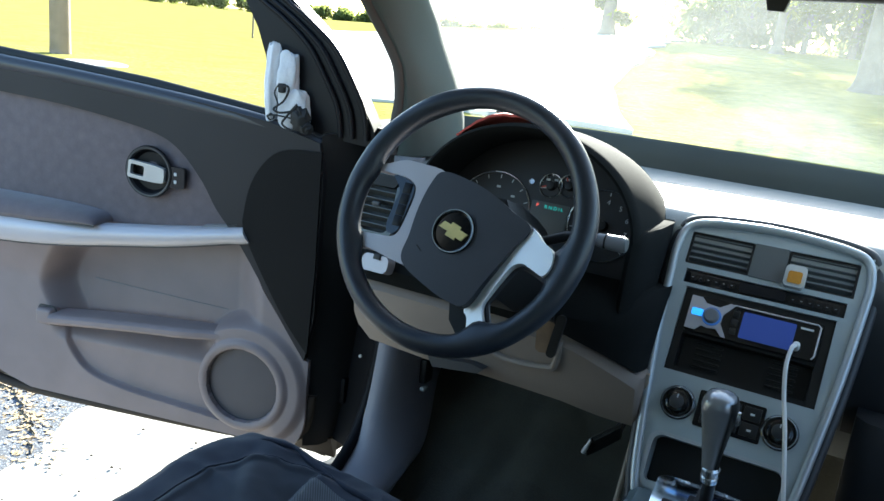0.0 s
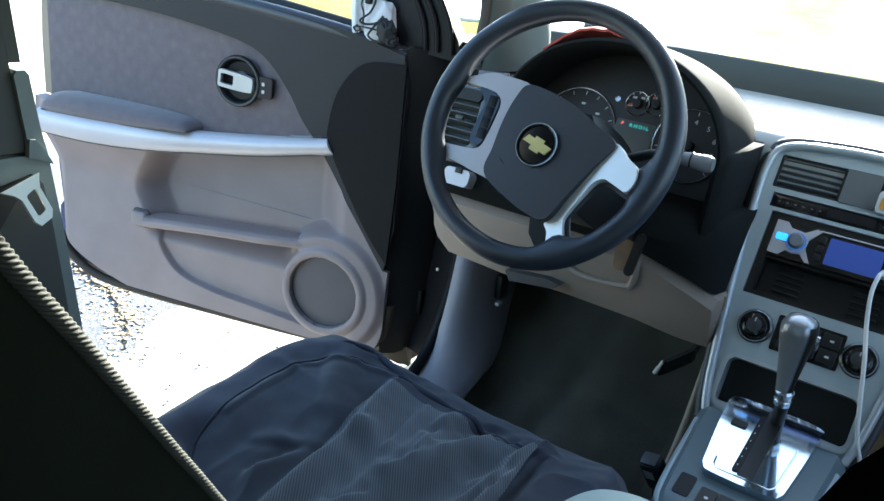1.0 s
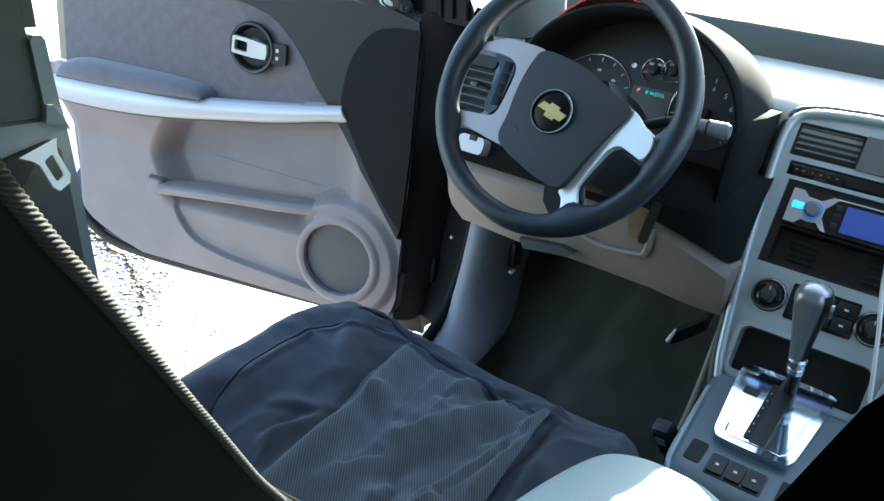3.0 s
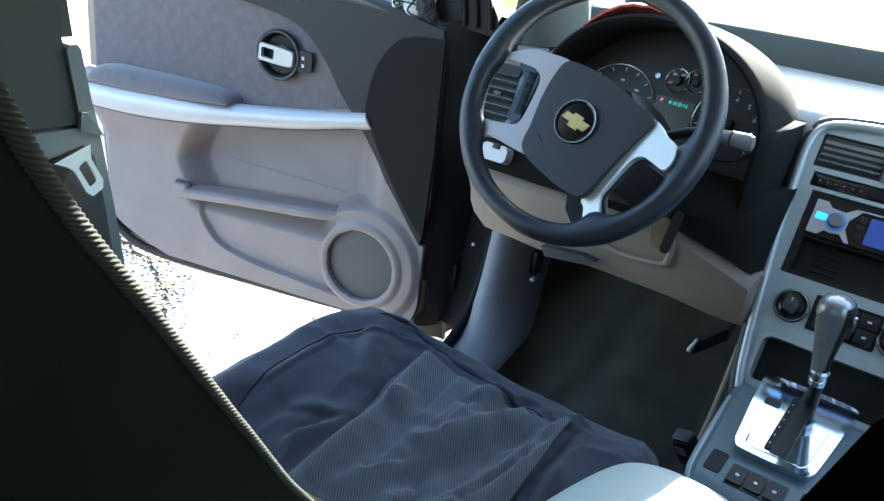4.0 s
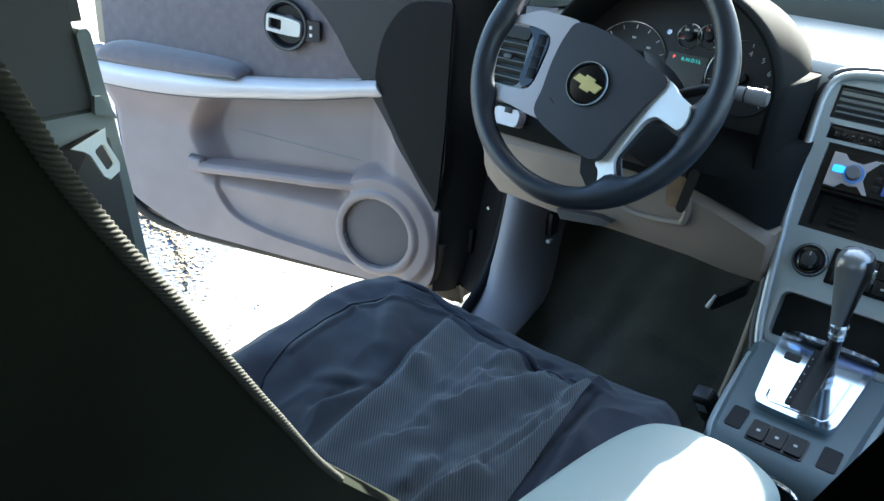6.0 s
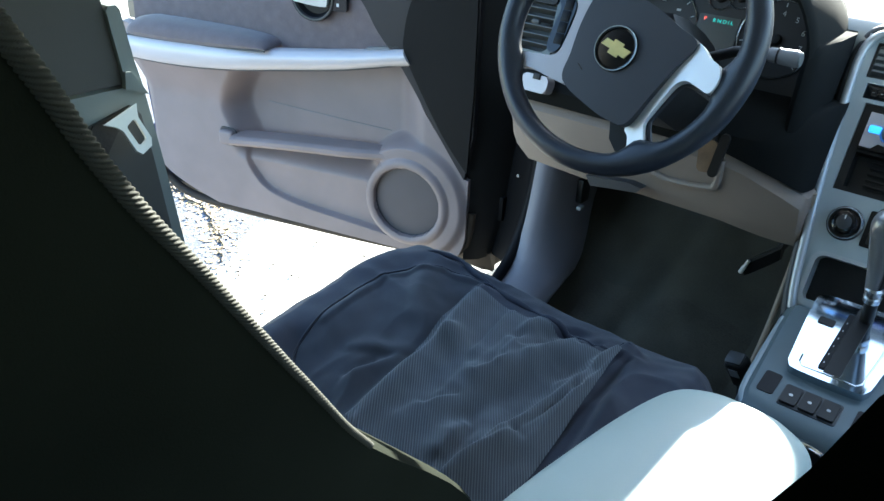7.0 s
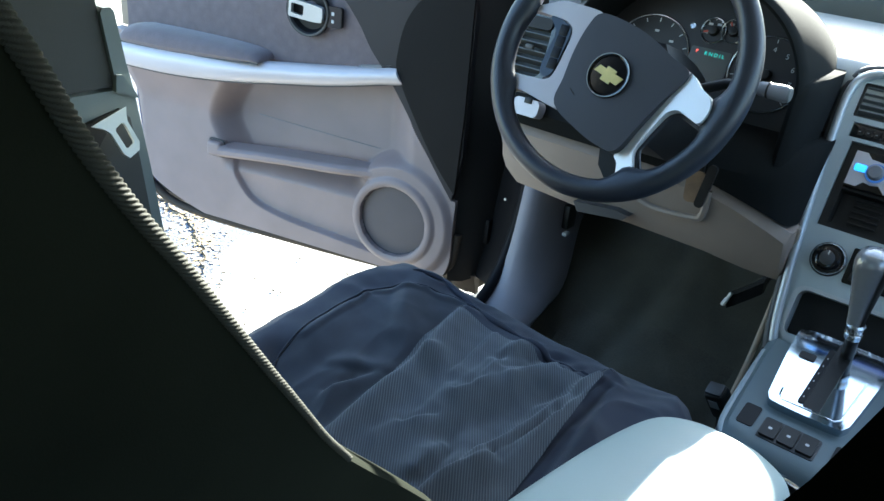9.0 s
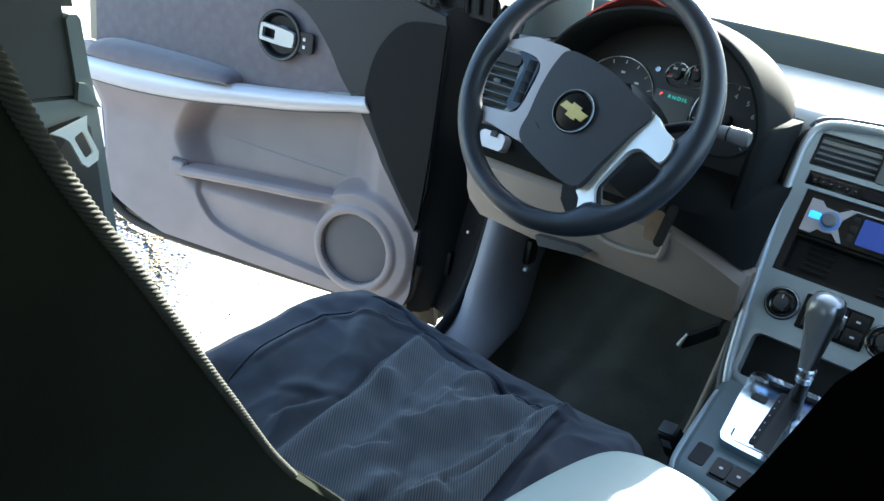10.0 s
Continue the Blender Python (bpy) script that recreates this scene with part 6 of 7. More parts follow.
# ---- the seats ----
def bump(v, c, w):
    return math.exp(-((v - c) / w) ** 2)
FOLDS = [((-0.359, -0.290), (-0.346, -0.247), 0.0045, -0.0016), ((-0.343, -0.207), (-0.326, -0.152), 0.0045, -0.0014), ((-0.375, -0.373), (-0.353, -0.336), 0.0045, -0.0015), ((-0.498, -0.387), (-0.485, -0.351), 0.005, -0.0014), ((-0.274, -0.427), (-0.253, -0.353), 0.006, -0.0022), ((-0.253, -0.353), (-0.236, -0.236), 0.006, -0.0022), ((-0.236, -0.236), (-0.229, -0.130), 0.006, -0.0020), ((-0.289, -0.138), (-0.275, -0.105), 0.005, -0.0015), ((-0.402, -0.140), (-0.381, -0.262), 0.008, 0.0022), ((-0.353, -0.162), (-0.347, -0.257), 0.007, 0.0018),
         ((-0.590, -0.34), (-0.592, -0.215), 0.006, 0.0016), ((-0.588, -0.20), (-0.545, -0.132), 0.006, 0.0016), ((-0.540, -0.130), (-0.482, -0.100), 0.006, 0.0016), ((-0.228, -0.116), (-0.270, -0.468), 0.013, 0.008), ((-0.474, -0.12), (-0.436, -0.26), 0.013, 0.0065), ((-0.436, -0.26), (-0.430, -0.455), 0.012, 0.006), ((-0.464, -0.327), (-0.487, -0.398), 0.009, 0.002), ((-0.527, -0.347), (-0.462, -0.307), 0.010, 0.0022), ((-0.589, -0.403), (-0.480, -0.454), 0.018, -0.006), ((-0.247, -0.349), (-0.243, -0.198), 0.014, -0.006), ((-0.311, -0.42), (-0.316, -0.369), 0.010, 0.005), ((-0.318, -0.102), (-0.358, -0.187), 0.012, -0.005), ((-0.29, -0.20), (-0.32, -0.36), 0.018, -0.005), ((-0.20, -0.14), (-0.17, -0.36), 0.014, 0.005), ((-0.56, -0.16), (-0.50, -0.24), 0.02, 0.004),
         ((-0.360, -0.105), (-0.361, -0.203), 0.0116, 0.0025), ((-0.361, -0.203), (-0.358, -0.294), 0.0116, 0.0017), ((-0.232, -0.11), (-0.258, -0.228), 0.0130, 0.0028), ((-0.258, -0.228), (-0.261, -0.356), 0.0145, 0.0028), ((-0.261, -0.356), (-0.269, -0.458), 0.0145, 0.0025), ((-0.42, -0.248), (-0.366, -0.292), 0.0159, 0.0022), ((-0.366, -0.292), (-0.362, -0.356), 0.0130, 0.0022), ((-0.362, -0.356), (-0.382, -0.41), 0.0145, 0.0022), ((-0.297, -0.134), (-0.322, -0.216), 0.0101, 0.0022), ((-0.322, -0.216), (-0.355, -0.291), 0.0116, 0.0019), ((-0.315, -0.313), (-0.282, -0.375), 0.0145, 0.0022), ((-0.282, -0.375), (-0.267, -0.45), 0.0159, 0.0022)]
def fold(x, y):
    h = 0.0
    for (ax, ay), (bx, by), w, d in FOLDS:
        vx, vy = bx - ax, by - ay
        u = ((x - ax) * vx + (y - ay) * vy) / (vx * vx + vy * vy)
        k = min(max(u, 0), 1)
        e = math.hypot(x - ax - k * vx, y - ay - k * vy)
        steep = 1.3 - 0.55 * math.tanh(((x - ax) * vy - (y - ay) * vx) / math.hypot(vx, vy) / w)   # one flank of a crease falls off faster
        h += 3.5 * d * math.exp(-(e / (steep * w)) ** 2) * (1 - 0.3 * abs(2 * k - 1))
    return h
def seat_top(x, y):
    u = (x + 0.385) / 0.30
    z = 0.650 + 0.024 * bump(u, -0.80, 0.28) + 0.012 * bump(u, 0.85, 0.22) + 0.010 * bump(y, -0.16, 0.10) - 0.03 * min(1, max(0, (-y - 0.25) / 0.35))
    calm = 1 - 0.62 * min(1, max(0, min(x + 0.47, -0.21 - x) * 40))   # the centre cloth lies smoother
    z += fold(x, y) + 0.006 * noise.noise((x * 9, y * 9, 0.5)) + 0.0045 * calm * noise.noise((x * 19 + y * 6, y * 14, 4)) + 0.002 * noise.noise((x * 34, y * 34, 2))
    z += 0.007 * calm * max(0, 1 - 3 * abs(noise.noise((x * 11 + y * 5, y * 6 - x * 3, 7.3)))) ** 2 * (0.4 + 0.6 * bump(y, -0.14, 0.09))   # thin creases, most along the front roll
    return z - 0.05 * max(0, abs(u) - 0.86) ** 1.2 * 5
seat = thing("driver_seat", "driver's seat in a loose navy and striped cover", "car seat")
def seat_grid(u, v):
    """The cushion's loose cover; v from the back to the front lip, which rolls over and down."""
    a = 2 * u - 1
    frontal = -0.006 - 0.016 * (a + 1) / 2 - 0.075 * abs(a) ** 6
    run = v * 1.12
    x = -0.385 + 0.300 * a * (1 - 0.10 * max(0, v - 0.75) ** 1.0 * 1.6)
    if run <= 0.92:
        y = -0.70 + (frontal + 0.70 - 0.03) * run / 0.92
        under = 0.006 * min(1, max(0, min(x + 0.43, -0.205 - x, -0.138 - y) * 90))   # the centre cloth lies on top here
        return x, y, seat_top(x, y) - under - 0.016 * max(0, (run - 0.80) / 0.12) ** 2
    k = (run - 0.92) / 0.20
    y = frontal - 0.03 + 0.035 * math.sin(k * math.pi / 2 * 1.15)
    return x, y, seat_top(x, frontal - 0.03) - 0.016 - 0.03 * k - 0.17 * k * k
part("cushion_cover", sheet(seat_grid, 190, 190), "navy", seat, "creased navy cloth cover")
part("cushion_core", block(-0.655, -0.115, -0.68, -0.09, 0.40, 0.60, 0.04, 3), "navy", seat)
for sx, x in ((-1, -0.682), (1, -0.088)):
    part("cushion_side", sheet(lambda u, v: (x + sx * 0.012 * math.sin(v * math.pi), -0.70 + 0.60 * u, 0.40 + 0.225 * v), 20, 8, 0.02, (-sx, 0, 0)), "navy", seat)
def insert_grid(u, v):
    y = -0.142 - 0.50 * v + 0.012 * math.sin(3 * u) + (1 - v) ** 6 * (0.010 * abs(math.sin(7.5 * u + 0.4)) - 0.006)
    x0, x1 = -0.492 + 0.056 * min(1, v * 2.0), -0.228 + 0.038 * min(1, v * 1.4)
    x = x0 + (x1 - x0) * u
    return x, y, seat_top(x, y) + 0.0025 + 0.0050 * min(1, 14 * min(u, 1 - u, v + 0.05))
part("striped_insert", sheet(insert_grid, 120, 200), "stripes", seat, "fine-striped grey centre cloth")
SEAM = [(-0.470, -0.098), (-0.520, -0.108), (-0.566, -0.140), (-0.592, -0.195), (-0.602, -0.262), (-0.600, -0.330), (-0.592, -0.390), (-0.566, -0.425), (-0.520, -0.446), (-0.450, -0.462)]
SEAM_Y, SEAM_X = [-p[1] for p in SEAM], [p[0] for p in SEAM]
def panel_grid(u, v):
    """The slate side panel inside the seam; it tucks in along its edges."""
    y = -0.100 - 0.358 * v
    x0 = float(np.interp(-y, SEAM_Y, SEAM_X)) + 0.002
    x1 = max(x0 + 0.004, -0.486 + 0.054 * min(1, v * 1.5))
    x = x0 + (x1 - x0) * u
    puff = min(1.0, 7 * min(u, 1 - u, v, 1 - v) + 0.02)
    return x, y, seat_top(x, y) + 0.0008 + 0.0036 * math.sqrt(puff) + 0.002 * puff * noise.noise((x * 30 + y * 18, y * 12, 9))
part("side_panel", sheet(panel_grid, 70, 110), "navy_grey", seat, "slate-blue side panel of the cover")
part("seam", tube([(p.x, p.y, seat_top(p.x, p.y) + 0.0016) for p in smooth_path([(x, y, 0) for x, y in SEAM], 8)], 0.0016, 8), "navy", seat, "raised seam of the cover")
front_welt = smooth_path([(-0.60, -0.10, 0), (-0.565, -0.082, 0), (-0.50, -0.082, 0), (-0.44, -0.098, 0), (-0.37, -0.105, 0), (-0.30, -0.112, 0), (-0.22, -0.118, 0)], 8)
part("front_fold", tube([(p.x, p.y + 0.006 * noise.noise((p.x * 21, 0, 0)), seat_top(p.x, p.y) - 0.001) for p in front_welt], [(0.0012 + 0.0048 * abs(math.sin(k * 0.31)) ** 0.7) * min(1, 0.15 + k / 10, 0.15 + (len(front_welt) - 1 - k) / 10) for k in range(len(front_welt))], 10), "navy", seat, "loose fold of cloth along the front")

BACK = smooth_path([(0, -0.555, 0.66), (0, -0.60, 0.80), (0, -0.645, 0.872), (0, -0.73, 0.962), (0, -0.778, 1.034), (0, -0.811, 1.087), (0, -0.837, 1.129), (0, -0.859, 1.163), (0, -0.877, 1.195), (0, -0.891, 1.225), (0, -0.916, 1.275), (0, -0.938, 1.33)], 3)
def back_section(p, cx, s, inset=0.0):
    """A cross-section of a seat back whose inner front edge lies at p."""
    w = 0.245 - inset
    prof = [(1.0, 0.0), (0.97, 0.004), (0.90, 0.004), (0.72, 0.0), (0.4, -0.022), (0, -0.028), (-0.4, -0.022), (-0.72, 0.0), (-0.90, 0.016), (-0.98, 0.008), (-1.0, -0.01), (-1.0, -0.12), (-0.96, -0.165), (-0.8, -0.185), (0, -0.19), (0.8, -0.185), (0.955, -0.17), (1.0, -0.125), (1.012, -0.06), (1.006, -0.02)]
    return [(cx + s * w * a, p.y + d - 0.004, p.z) for a, d in prof]
part("backrest", loft([back_section(p, -0.3655, 1, max(0, (p.z - 1.27) * 0.5)) for p in BACK]), "seat_dark", seat, "black cloth backrest, shade put into its colour cover")
def rope(path, r0, r1, pitch, strands, seg=18):
    """A twisted cord: one skin whose strands wind round it."""
    P, run, rings, bm = smooth_path(path, 26), 0.0, [], bmesh.new()
    side = Vector((1, 0, 0))
    for i, p in enumerate(P):
        run += (p - P[i - 1]).length if i else 0
        way = (P[min(i + 1, len(P) - 1)] - P[max(i - 1, 0)]).normalized()
        side = (side - way * side.dot(way)).normalized()
        up, r = way.cross(side), r0 + (r1 - r0) * i / len(P)
        ring = []
        for k in range(seg):
            a = 2 * math.pi * k / seg
            q = r * (0.72 + 0.28 * abs(math.cos(strands * a / 2 + math.pi * run / pitch)) ** 0.75)
            ring.append(bm.verts.new(p + q * (math.cos(a) * side + math.sin(a) * up)))
        rings.append(ring)
    for a, b in zip(rings, rings[1:]):
        for k in range(seg):
            bm.faces.new((a[k], a[(k + 1) % seg], b[(k + 1) % seg], b[k]))
    bm.faces.new(rings[0]), bm.faces.new(rings[-1])
    return bm
part("piping", rope([Vector((-0.1215, p.y - 0.003, p.z)) for p in BACK if p.z > 0.945], 0.0026, 0.0062, 0.0030, 8, 40), "piping", seat, "twisted cord piping along the edge")

mate = thing("passenger_seat", "black cloth backrest, shade put into its colour of the passenger seat", "car seat")
MATE = ((0.60, 0.116), (0.80, 0.112), (0.95, 0.110), (1.05, 0.111), (1.10, 0.114), (1.15, 0.121), (1.171, 0.126), (1.184, 0.1305), (1.202, 0.1365), (1.22, 0.1415), (1.232, 0.1448), (1.24, 0.1485), (1.252, 0.156), (1.262, 0.168), (1.269, 0.185), (1.274, 0.22))
def mate_section(z, left):
    """A cross-section of the passenger's backrest; it leans back as the driver's does."""
    y = float(np.interp(z, [p.z for p in BACK], [p.y for p in BACK]))
    prof = [(0.0, 0.0), (0.004, 0.008), (0.02, 0.018), (0.07, 0.025), (0.24, 0.01), (0.40, 0.03), (0.45, 0.02), (0.47, -0.01), (0.47, -0.07), (0.43, -0.09), (0.08, -0.09), (0.04, -0.075), (0.014, -0.035)]
    k = (0.60 - left) / 0.475
    return [(left + a * k, y + d, z) for a, d in prof]
# the seat's shade is put into its near-zero cloth colour
part("backrest", loft([mate_section(*s) for s in MATE]), "seat_shaded", mate, "black cloth backrest, shade put into its colour")
part("cushion", block(0.13, 0.60, -0.64, -0.10, 0.42, 0.64, 0.05, 4), "seat_shaded", mate)

buckle = thing("belt_buckle", "black seat belt buckle on a stalk", "belt buckle")
CLASP = Matrix.Translation((-0.122, 0.060, 0.592)) @ Matrix.Rotation(radians(30), 4, "X") @ Matrix.Rotation(radians(-14), 4, "Y")
part("buckle_body", moved(joined(block(-0.016, 0.016, -0.014, 0.014, -0.028, 0.032, 0.007, 3), block(-0.012, 0.012, -0.011, 0.011, -0.048, -0.026, 0.004, 2)), CLASP), "black", buckle)
part("buckle_top", moved(block(-0.013, 0.013, -0.011, 0.011, 0.030, 0.037, 0.003), CLASP), "trim_dark", buckle)
# a pale plate paints the glint on the buckle
part("buckle_glint", moved(block(-0.009, 0.006, -0.0148, -0.0138, 0.004, 0.022, 0.0004, 1), CLASP), "satin_grey", buckle, "pale painted glint on the face")
part("buckle_stalk", tube([(-0.122, 0.080, 0.556), (-0.128, 0.128, 0.47), (-0.132, 0.17, 0.36)], 0.006, 8), "wing", buckle)

# ---- pedals ----
brake = thing("brake_pedal", "black brake pedal with a bright worn edge", "pedal")
part("pedal_pad", loft([[(x, y - 0.012, z + 0.016), (x, y - 0.018, z + 0.010), (x, y - 0.012, z - 0.018), (x, y + 0.004, z - 0.020), (x, y + 0.008, z + 0.014)] for x, y, z in ((-0.262, 0.463, 0.558), (-0.250, 0.462, 0.568), (-0.225, 0.462, 0.592), (-0.205, 0.464, 0.612))]), "black", brake)
part("pedal_arm", tube(smooth_path([(-0.215, 0.468, 0.604), (-0.20, 0.49, 0.650), (-0.195, 0.53, 0.72), (-0.20, 0.56, 0.82)]), 0.010, 8, flat=0.6), "black", brake)
part("worn_edge", tube(smooth_path([(-0.256, 0.443, 0.580), (-0.261, 0.442, 0.566), (-0.268, 0.443, 0.548)]), [0.0015] + [0.0035] * 8 + [0.0045] * 7 + [0.003], 8), "white_cable", brake, "bright worn metal edge")
gas = thing("gas_pedal", "dark narrow accelerator pedal in the footwell", "pedal")
part("pedal_pad", moved(prism(rounded(-0.024, 0.024, -0.07, 0.07, 0.008), -0.01, 0.0, 0.004), Matrix.Translation((-0.165, 0.52, 0.50)) @ Matrix.Rotation(radians(55), 4, "X")), "black", gas)
tagged(part("floor_mat", sheet(lambda u, v: (-0.585 + 0.37 * u, -0.05 + 0.53 * v, carpet_height(-0.585 + 0.37 * u, -0.05 + 0.53 * v) - 0.004 + 0.010 * min(1.0, 9 * min(u, 1 - u, 1 - v) + 0.3) + 0.006 * max(0.0, noise.noise((u * 3, v * 4, 3)))), 60, 70, 0.005), "mat"), "worn dark floor mat in the footwell", "floor mat")
hatch = thing("hood_release", "hood release lever below the dash", "lever")
part("release_arm", block(-0.650, -0.634, 0.455, 0.49, 0.57, 0.625, 0.004), "black", hatch)
part("release_tip", block(-0.640, -0.629, 0.446, 0.464, 0.5585, 0.5665, 0.002), "clear_plastic", hatch, "pale worn tip")

# ---- mirror and windscreen ----
mirror = thing("rear_view_mirror", "dark rear-view mirror seen from below its edge", "mirror")
part("housing", moved(block(-0.125, 0.125, -0.02, 0.02, -0.033, 0.033, 0.014, 4), Matrix.Translation((0.035, 0.30, 1.426)) @ Matrix.Rotation(radians(-2), 4, "Y")), "brown_black", mirror, "brown-black housing")
part("lever_tab", moved(prism([(-0.016, 0.0), (0.016, 0.0), (0.011, -0.017), (-0.011, -0.017)], -0.006, 0.006, 0.002), Matrix.Translation((-0.055, 0.296, 1.391)) @ Matrix.Rotation(radians(90), 4, "X")), "black", mirror, "black dimming tab")
part("stem", tube([(0.035, 0.31, 1.44), (0.035, 0.36, 1.50), (0.035, 0.34, 1.54)], 0.011, 10), "black", mirror)
# this pane carries the added glare haze
shield = part("windscreen", sheet(lambda u, v: (-0.70 + 1.4 * u * 1.0, (0.80 - 0.14 * (2 * u - 1) ** 2) * (1 - v) + (0.14 - 0.05 * (2 * u - 1) ** 2) * v, 1.125 + 0.435 * v), 16, 8), "dusty")
shield.visible_shadow = False
tagged(shield, "clear raked windscreen of the car", "windscreen", kind="structure")
part("header", sheet(lambda u, v: (-0.64 + 1.28 * u, 0.06 + 0.10 * v, 1.545 + 0.02 * v), 8, 3, 0.05, (0, 0, 1)), "headliner", None)
tagged(bpy.data.objects["header"], "pale trim above the windscreen", "trim", kind="structure")

# ---- outdoors ----
def leaf_cloud(centres, n, size, seed):
    """Many small bent leaves scattered in clumps round the given centres (x, y, z, radius)."""
    rnd = random.Random(seed)
    verts, faces = [], []
    for _ in range(n):
        cx, cy, cz, r = rnd.choice(centres)
        p = Vector((rnd.gauss(0, 0.5), rnd.gauss(0, 0.5), rnd.gauss(0, 0.4))) * r + Vector((cx, cy, cz))
        a = Vector((rnd.uniform(-1, 1), rnd.uniform(-1, 1), rnd.uniform(-1, 1))).normalized()
        b = a.cross(Vector((rnd.uniform(-1, 1), rnd.uniform(-1, 1), rnd.uniform(-1, 1)))).normalized()
        c = a.cross(b)
        s = size * rnd.uniform(0.6, 1.4)
        k = len(verts)
        verts += [p - a * s, p + b * s * 0.45 + c * s * 0.15, p + a * s, p - b * s * 0.45 + c * s * 0.15]
        faces.append((k, k + 1, k + 2, k + 3))
    return verts, faces


def mesh_part(name, verts, faces, material, parent, label=""):
    me = bpy.data.meshes.new(name)
    me.from_pydata(verts, [], faces)
    me.materials.append(M[material])
    ob = new(name, me)
    ob.parent = parent
    if label:
        ob["label"] = label
    return ob


def tree(x, y, height, girth, crown_r, low, seed, label, leaves=5000, leaf=0.14, lean=0.0, leaf_mat="leaves"):
    rnd = random.Random(seed)
    t = thing("tree", label, "tree", Matrix.Translation((x, y, ground_height(x, y) - 0.05)), group="trees ahead of the car")
    trunk = smooth_path([(0, 0, 0), (0.05 * lean, 0, height * 0.2), (0.15 * lean, 0.05, height * 0.45), (0.3 * lean, 0, height * 0.8)], 6)
    n = len(trunk)
    bits = [tube(trunk, [girth * (1.5 if i == 0 else 1.18 if i == 1 else 1.0) * (1 - 0.75 * i / n) for i in range(n)], 14)]
    centres = []
    for k in range(9):
        z = height * (low + (0.85 - low) * k / 8)
        a = k * 2.4 + rnd.uniform(-0.4, 0.4)
        L = crown_r * rnd.uniform(0.6, 1.0)
        tip = Vector((math.cos(a) * L, math.sin(a) * L, z + L * rnd.uniform(-0.05, 0.35)))
        mid_p = Vector((math.cos(a) * L * 0.5, math.sin(a) * L * 0.5, z + L * 0.18))
        bits.append(tube(smooth_path([(0.1 * lean, 0, z - 0.1), mid_p, tip], 4), [girth * 0.35 * (1 - 0.85 * i / 8) for i in range(9)], 7))
        for q, rr in ((mid_p, 0.30), (mid_p.lerp(tip, 0.6), 0.30), (tip, 0.34)):
            centres.append((q.x + rnd.uniform(-0.3, 0.3), q.y + rnd.uniform(-0.3, 0.3), q.z + rnd.uniform(-0.2, 0.5), crown_r * rr))
    centres += [(rnd.uniform(-0.4, 0.4) * crown_r, rnd.uniform(-0.4, 0.4) * crown_r, height * rnd.uniform(0.75, 0.98), crown_r * 0.35) for _ in range(5)]
    part("trunk", joined(*bits), "bark", t, "grey-brown trunk and limbs")
    mesh_part("crown", *leaf_cloud(centres, leaves, leaf, seed), leaf_mat, t, "loose yellow-green leaves")
    return t


tree(-0.95, 21.0, 7.2, 0.33, 3.0, 0.46, 3, "large shade tree with a thick trunk on the lawn", 9000, 0.16)
tree(4.5, 27.0, 12, 0.35, 5.0, 0.28, 5, "broad leafy tree beside the lawn", 9000, 0.17)
tree(-6.5, 44.0, 10, 0.28, 4.0, 0.22, 7, "leafy tree at the far edge of the lawn", 6000, 0.2)
tree(-16.5, 47.5, 9, 0.5, 1.3, 0.10, 9, "narrow dark tree beside the pale lot", 4000, 0.2)

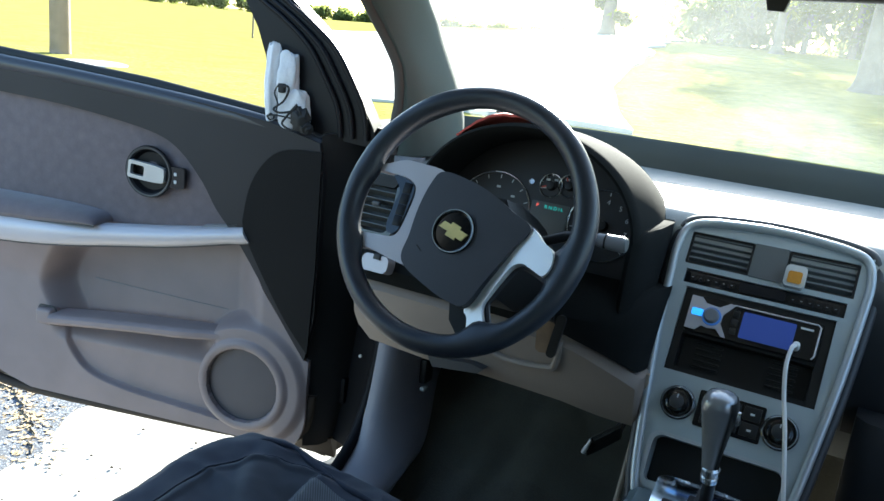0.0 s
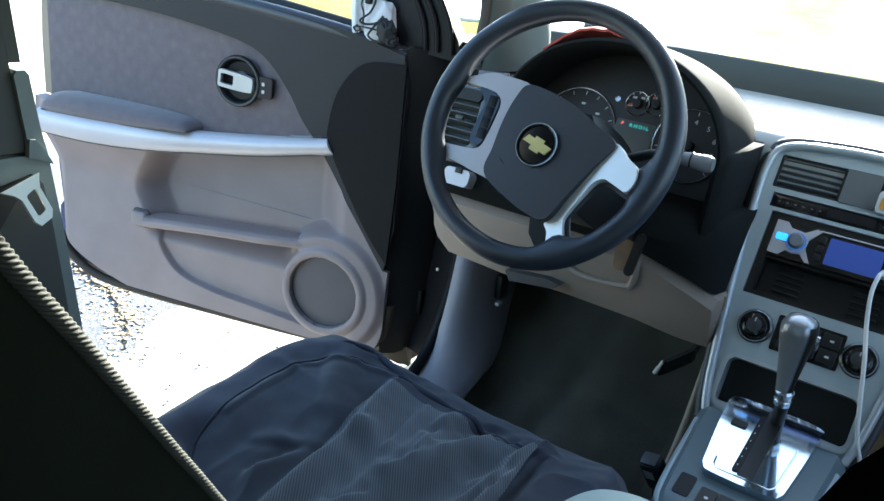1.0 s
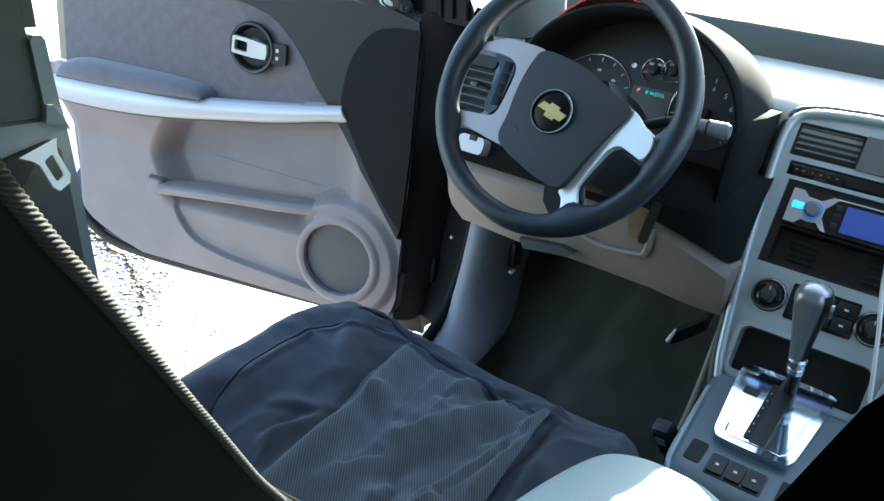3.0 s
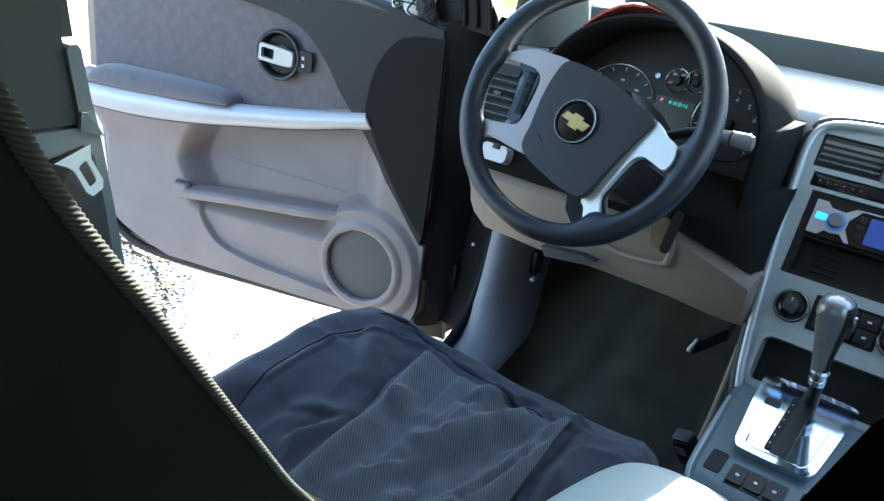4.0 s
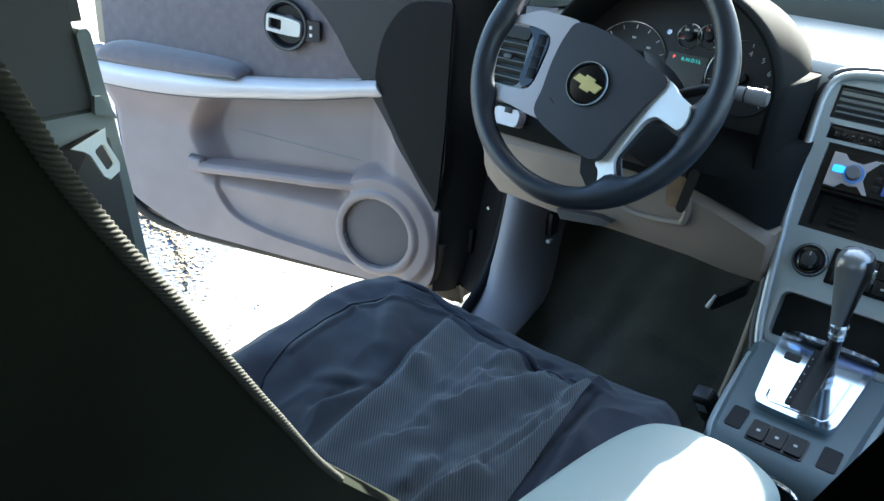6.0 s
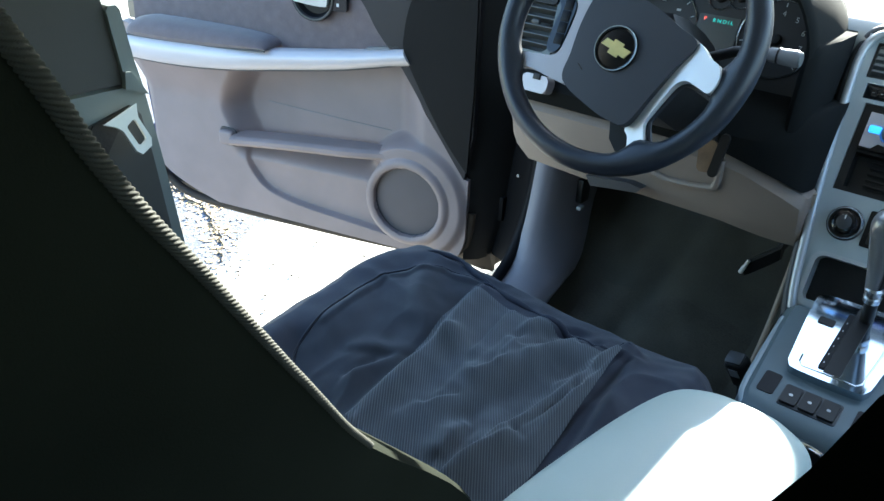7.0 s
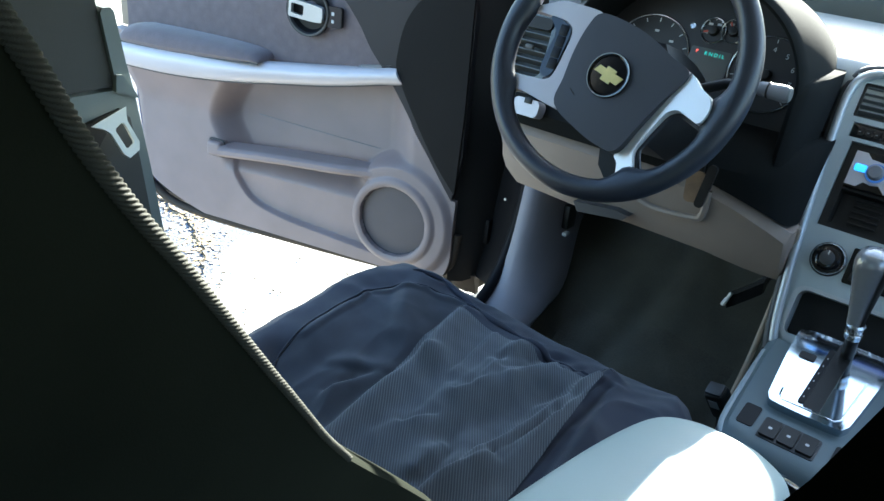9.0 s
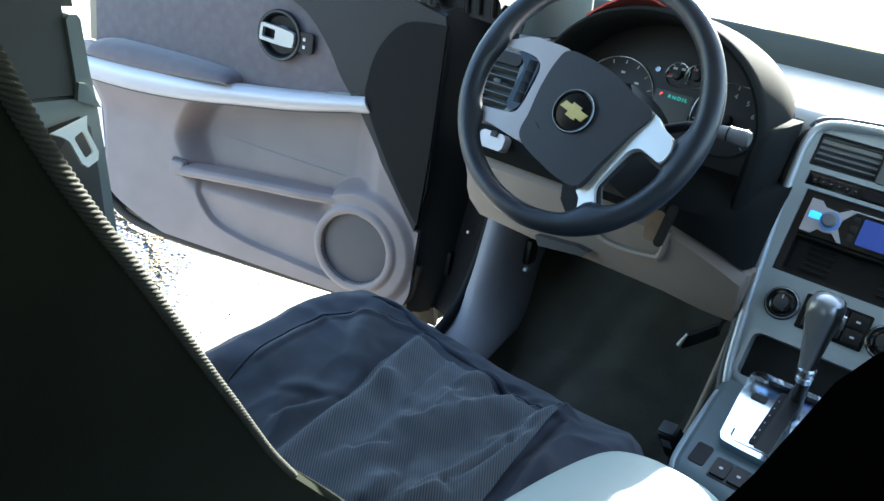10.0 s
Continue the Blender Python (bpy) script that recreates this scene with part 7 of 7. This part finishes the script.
rnd = random.Random(11)
spots = [(-13 + 2.2 * k + rnd.uniform(-1, 1), 56 + rnd.uniform(-4, 5) - 0.25 * k, 2.3 + rnd.uniform(0, 6.5), rnd.uniform(2.0, 3.4)) for k in range(26) for _ in range(3)]
wood = thing("woods", "dense backlit woods behind the lawn", "woods", kind="stuff")
mesh_part("foliage", *leaf_cloud([(x, y, z + 0.5, r) for x, y, z, r in spots], 46000, 0.38, 12), "leaves_far", wood)
for k in range(22):
    x = -12 + 2.6 * k + rnd.uniform(-1, 1)
    y = 54 + rnd.uniform(-3, 4) - 0.25 * k
    z = ground_height(x, y)
    part("trunk", tube([(x, y, z - 0.1), (x + 0.1, y, z + 3), (x + rnd.uniform(-0.4, 0.4), y, z + 7)], [0.22, 0.18, 0.1], 8), "bark", wood)
hedge = thing("hedge", "long dark hedge along the far side of the lawn", "hedge", kind="stuff")
spots = [(-330 + 4.4 * k + rnd.uniform(-1, 1), 186 + 0.84 * k + rnd.uniform(-2, 2), 1.0 + rnd.uniform(0, 2.2), 2.2) for k in range(64) for _ in range(2)]
mesh_part("foliage", *leaf_cloud(spots, 30000, 0.7, 13), "leaves_far", hedge)
pole = thing("utility_pole", "weathered grey-brown wooden utility pole on the lawn", "utility pole", Matrix.Translation((-15.335, 10.427, 0)))
part("shaft", tube([(0, 0, -0.1), (0.0, 0, 0.3), (-0.03, 0, 4), (-0.06, 0, 9)], [0.215, 0.205, 0.185, 0.15], 20), "pole_wood", pole)
tagged(part("thin_post", tube([(-26.6, 28.6, -0.1), (-26.6, 28.6, 1.2), (-26.7, 28.6, 2.6)], 0.045, 8), "bark"), "thin dark sapling post standing in the lawn", "post")
cover = tagged(part("utility_cover", moved(lathe([(0, 0.03), (0.55, 0.03), (0.62, 0.015), (0.64, -0.02)], 32), Matrix.Translation((-13.3, 9.6, 0.0))), "concrete"), "pale concrete utility cover set in the lawn", "utility cover")
def lot_top(u, v):
    k = v * v
    x0, y0, x1, y1 = -8.2 - 34 * k, 10.4 + 44 * k, -3.0 - 11 * k, 9.4 + 45 * k
    x, y = x0 + (x1 - x0) * u, y0 + (y1 - y0) * u
    x += 1.6 * u * u * (1 + 2 * k) * (noise.noise((y * 0.07, 1.5, 0)) + 0.15 * noise.noise((y * 0.3, 6.5, 0)))
    y += 0.5 * noise.noise((x * 0.5, 4, 0)) * (1 - v)
    return x, y, ground_height(x, y) + 0.06


lot = part("concrete_lot", sheet(lot_top, 60, 60, 0.10), "concrete")
tagged(lot, "sun-bleached pale concrete lot beyond the lawn", "concrete lot", kind="structure")
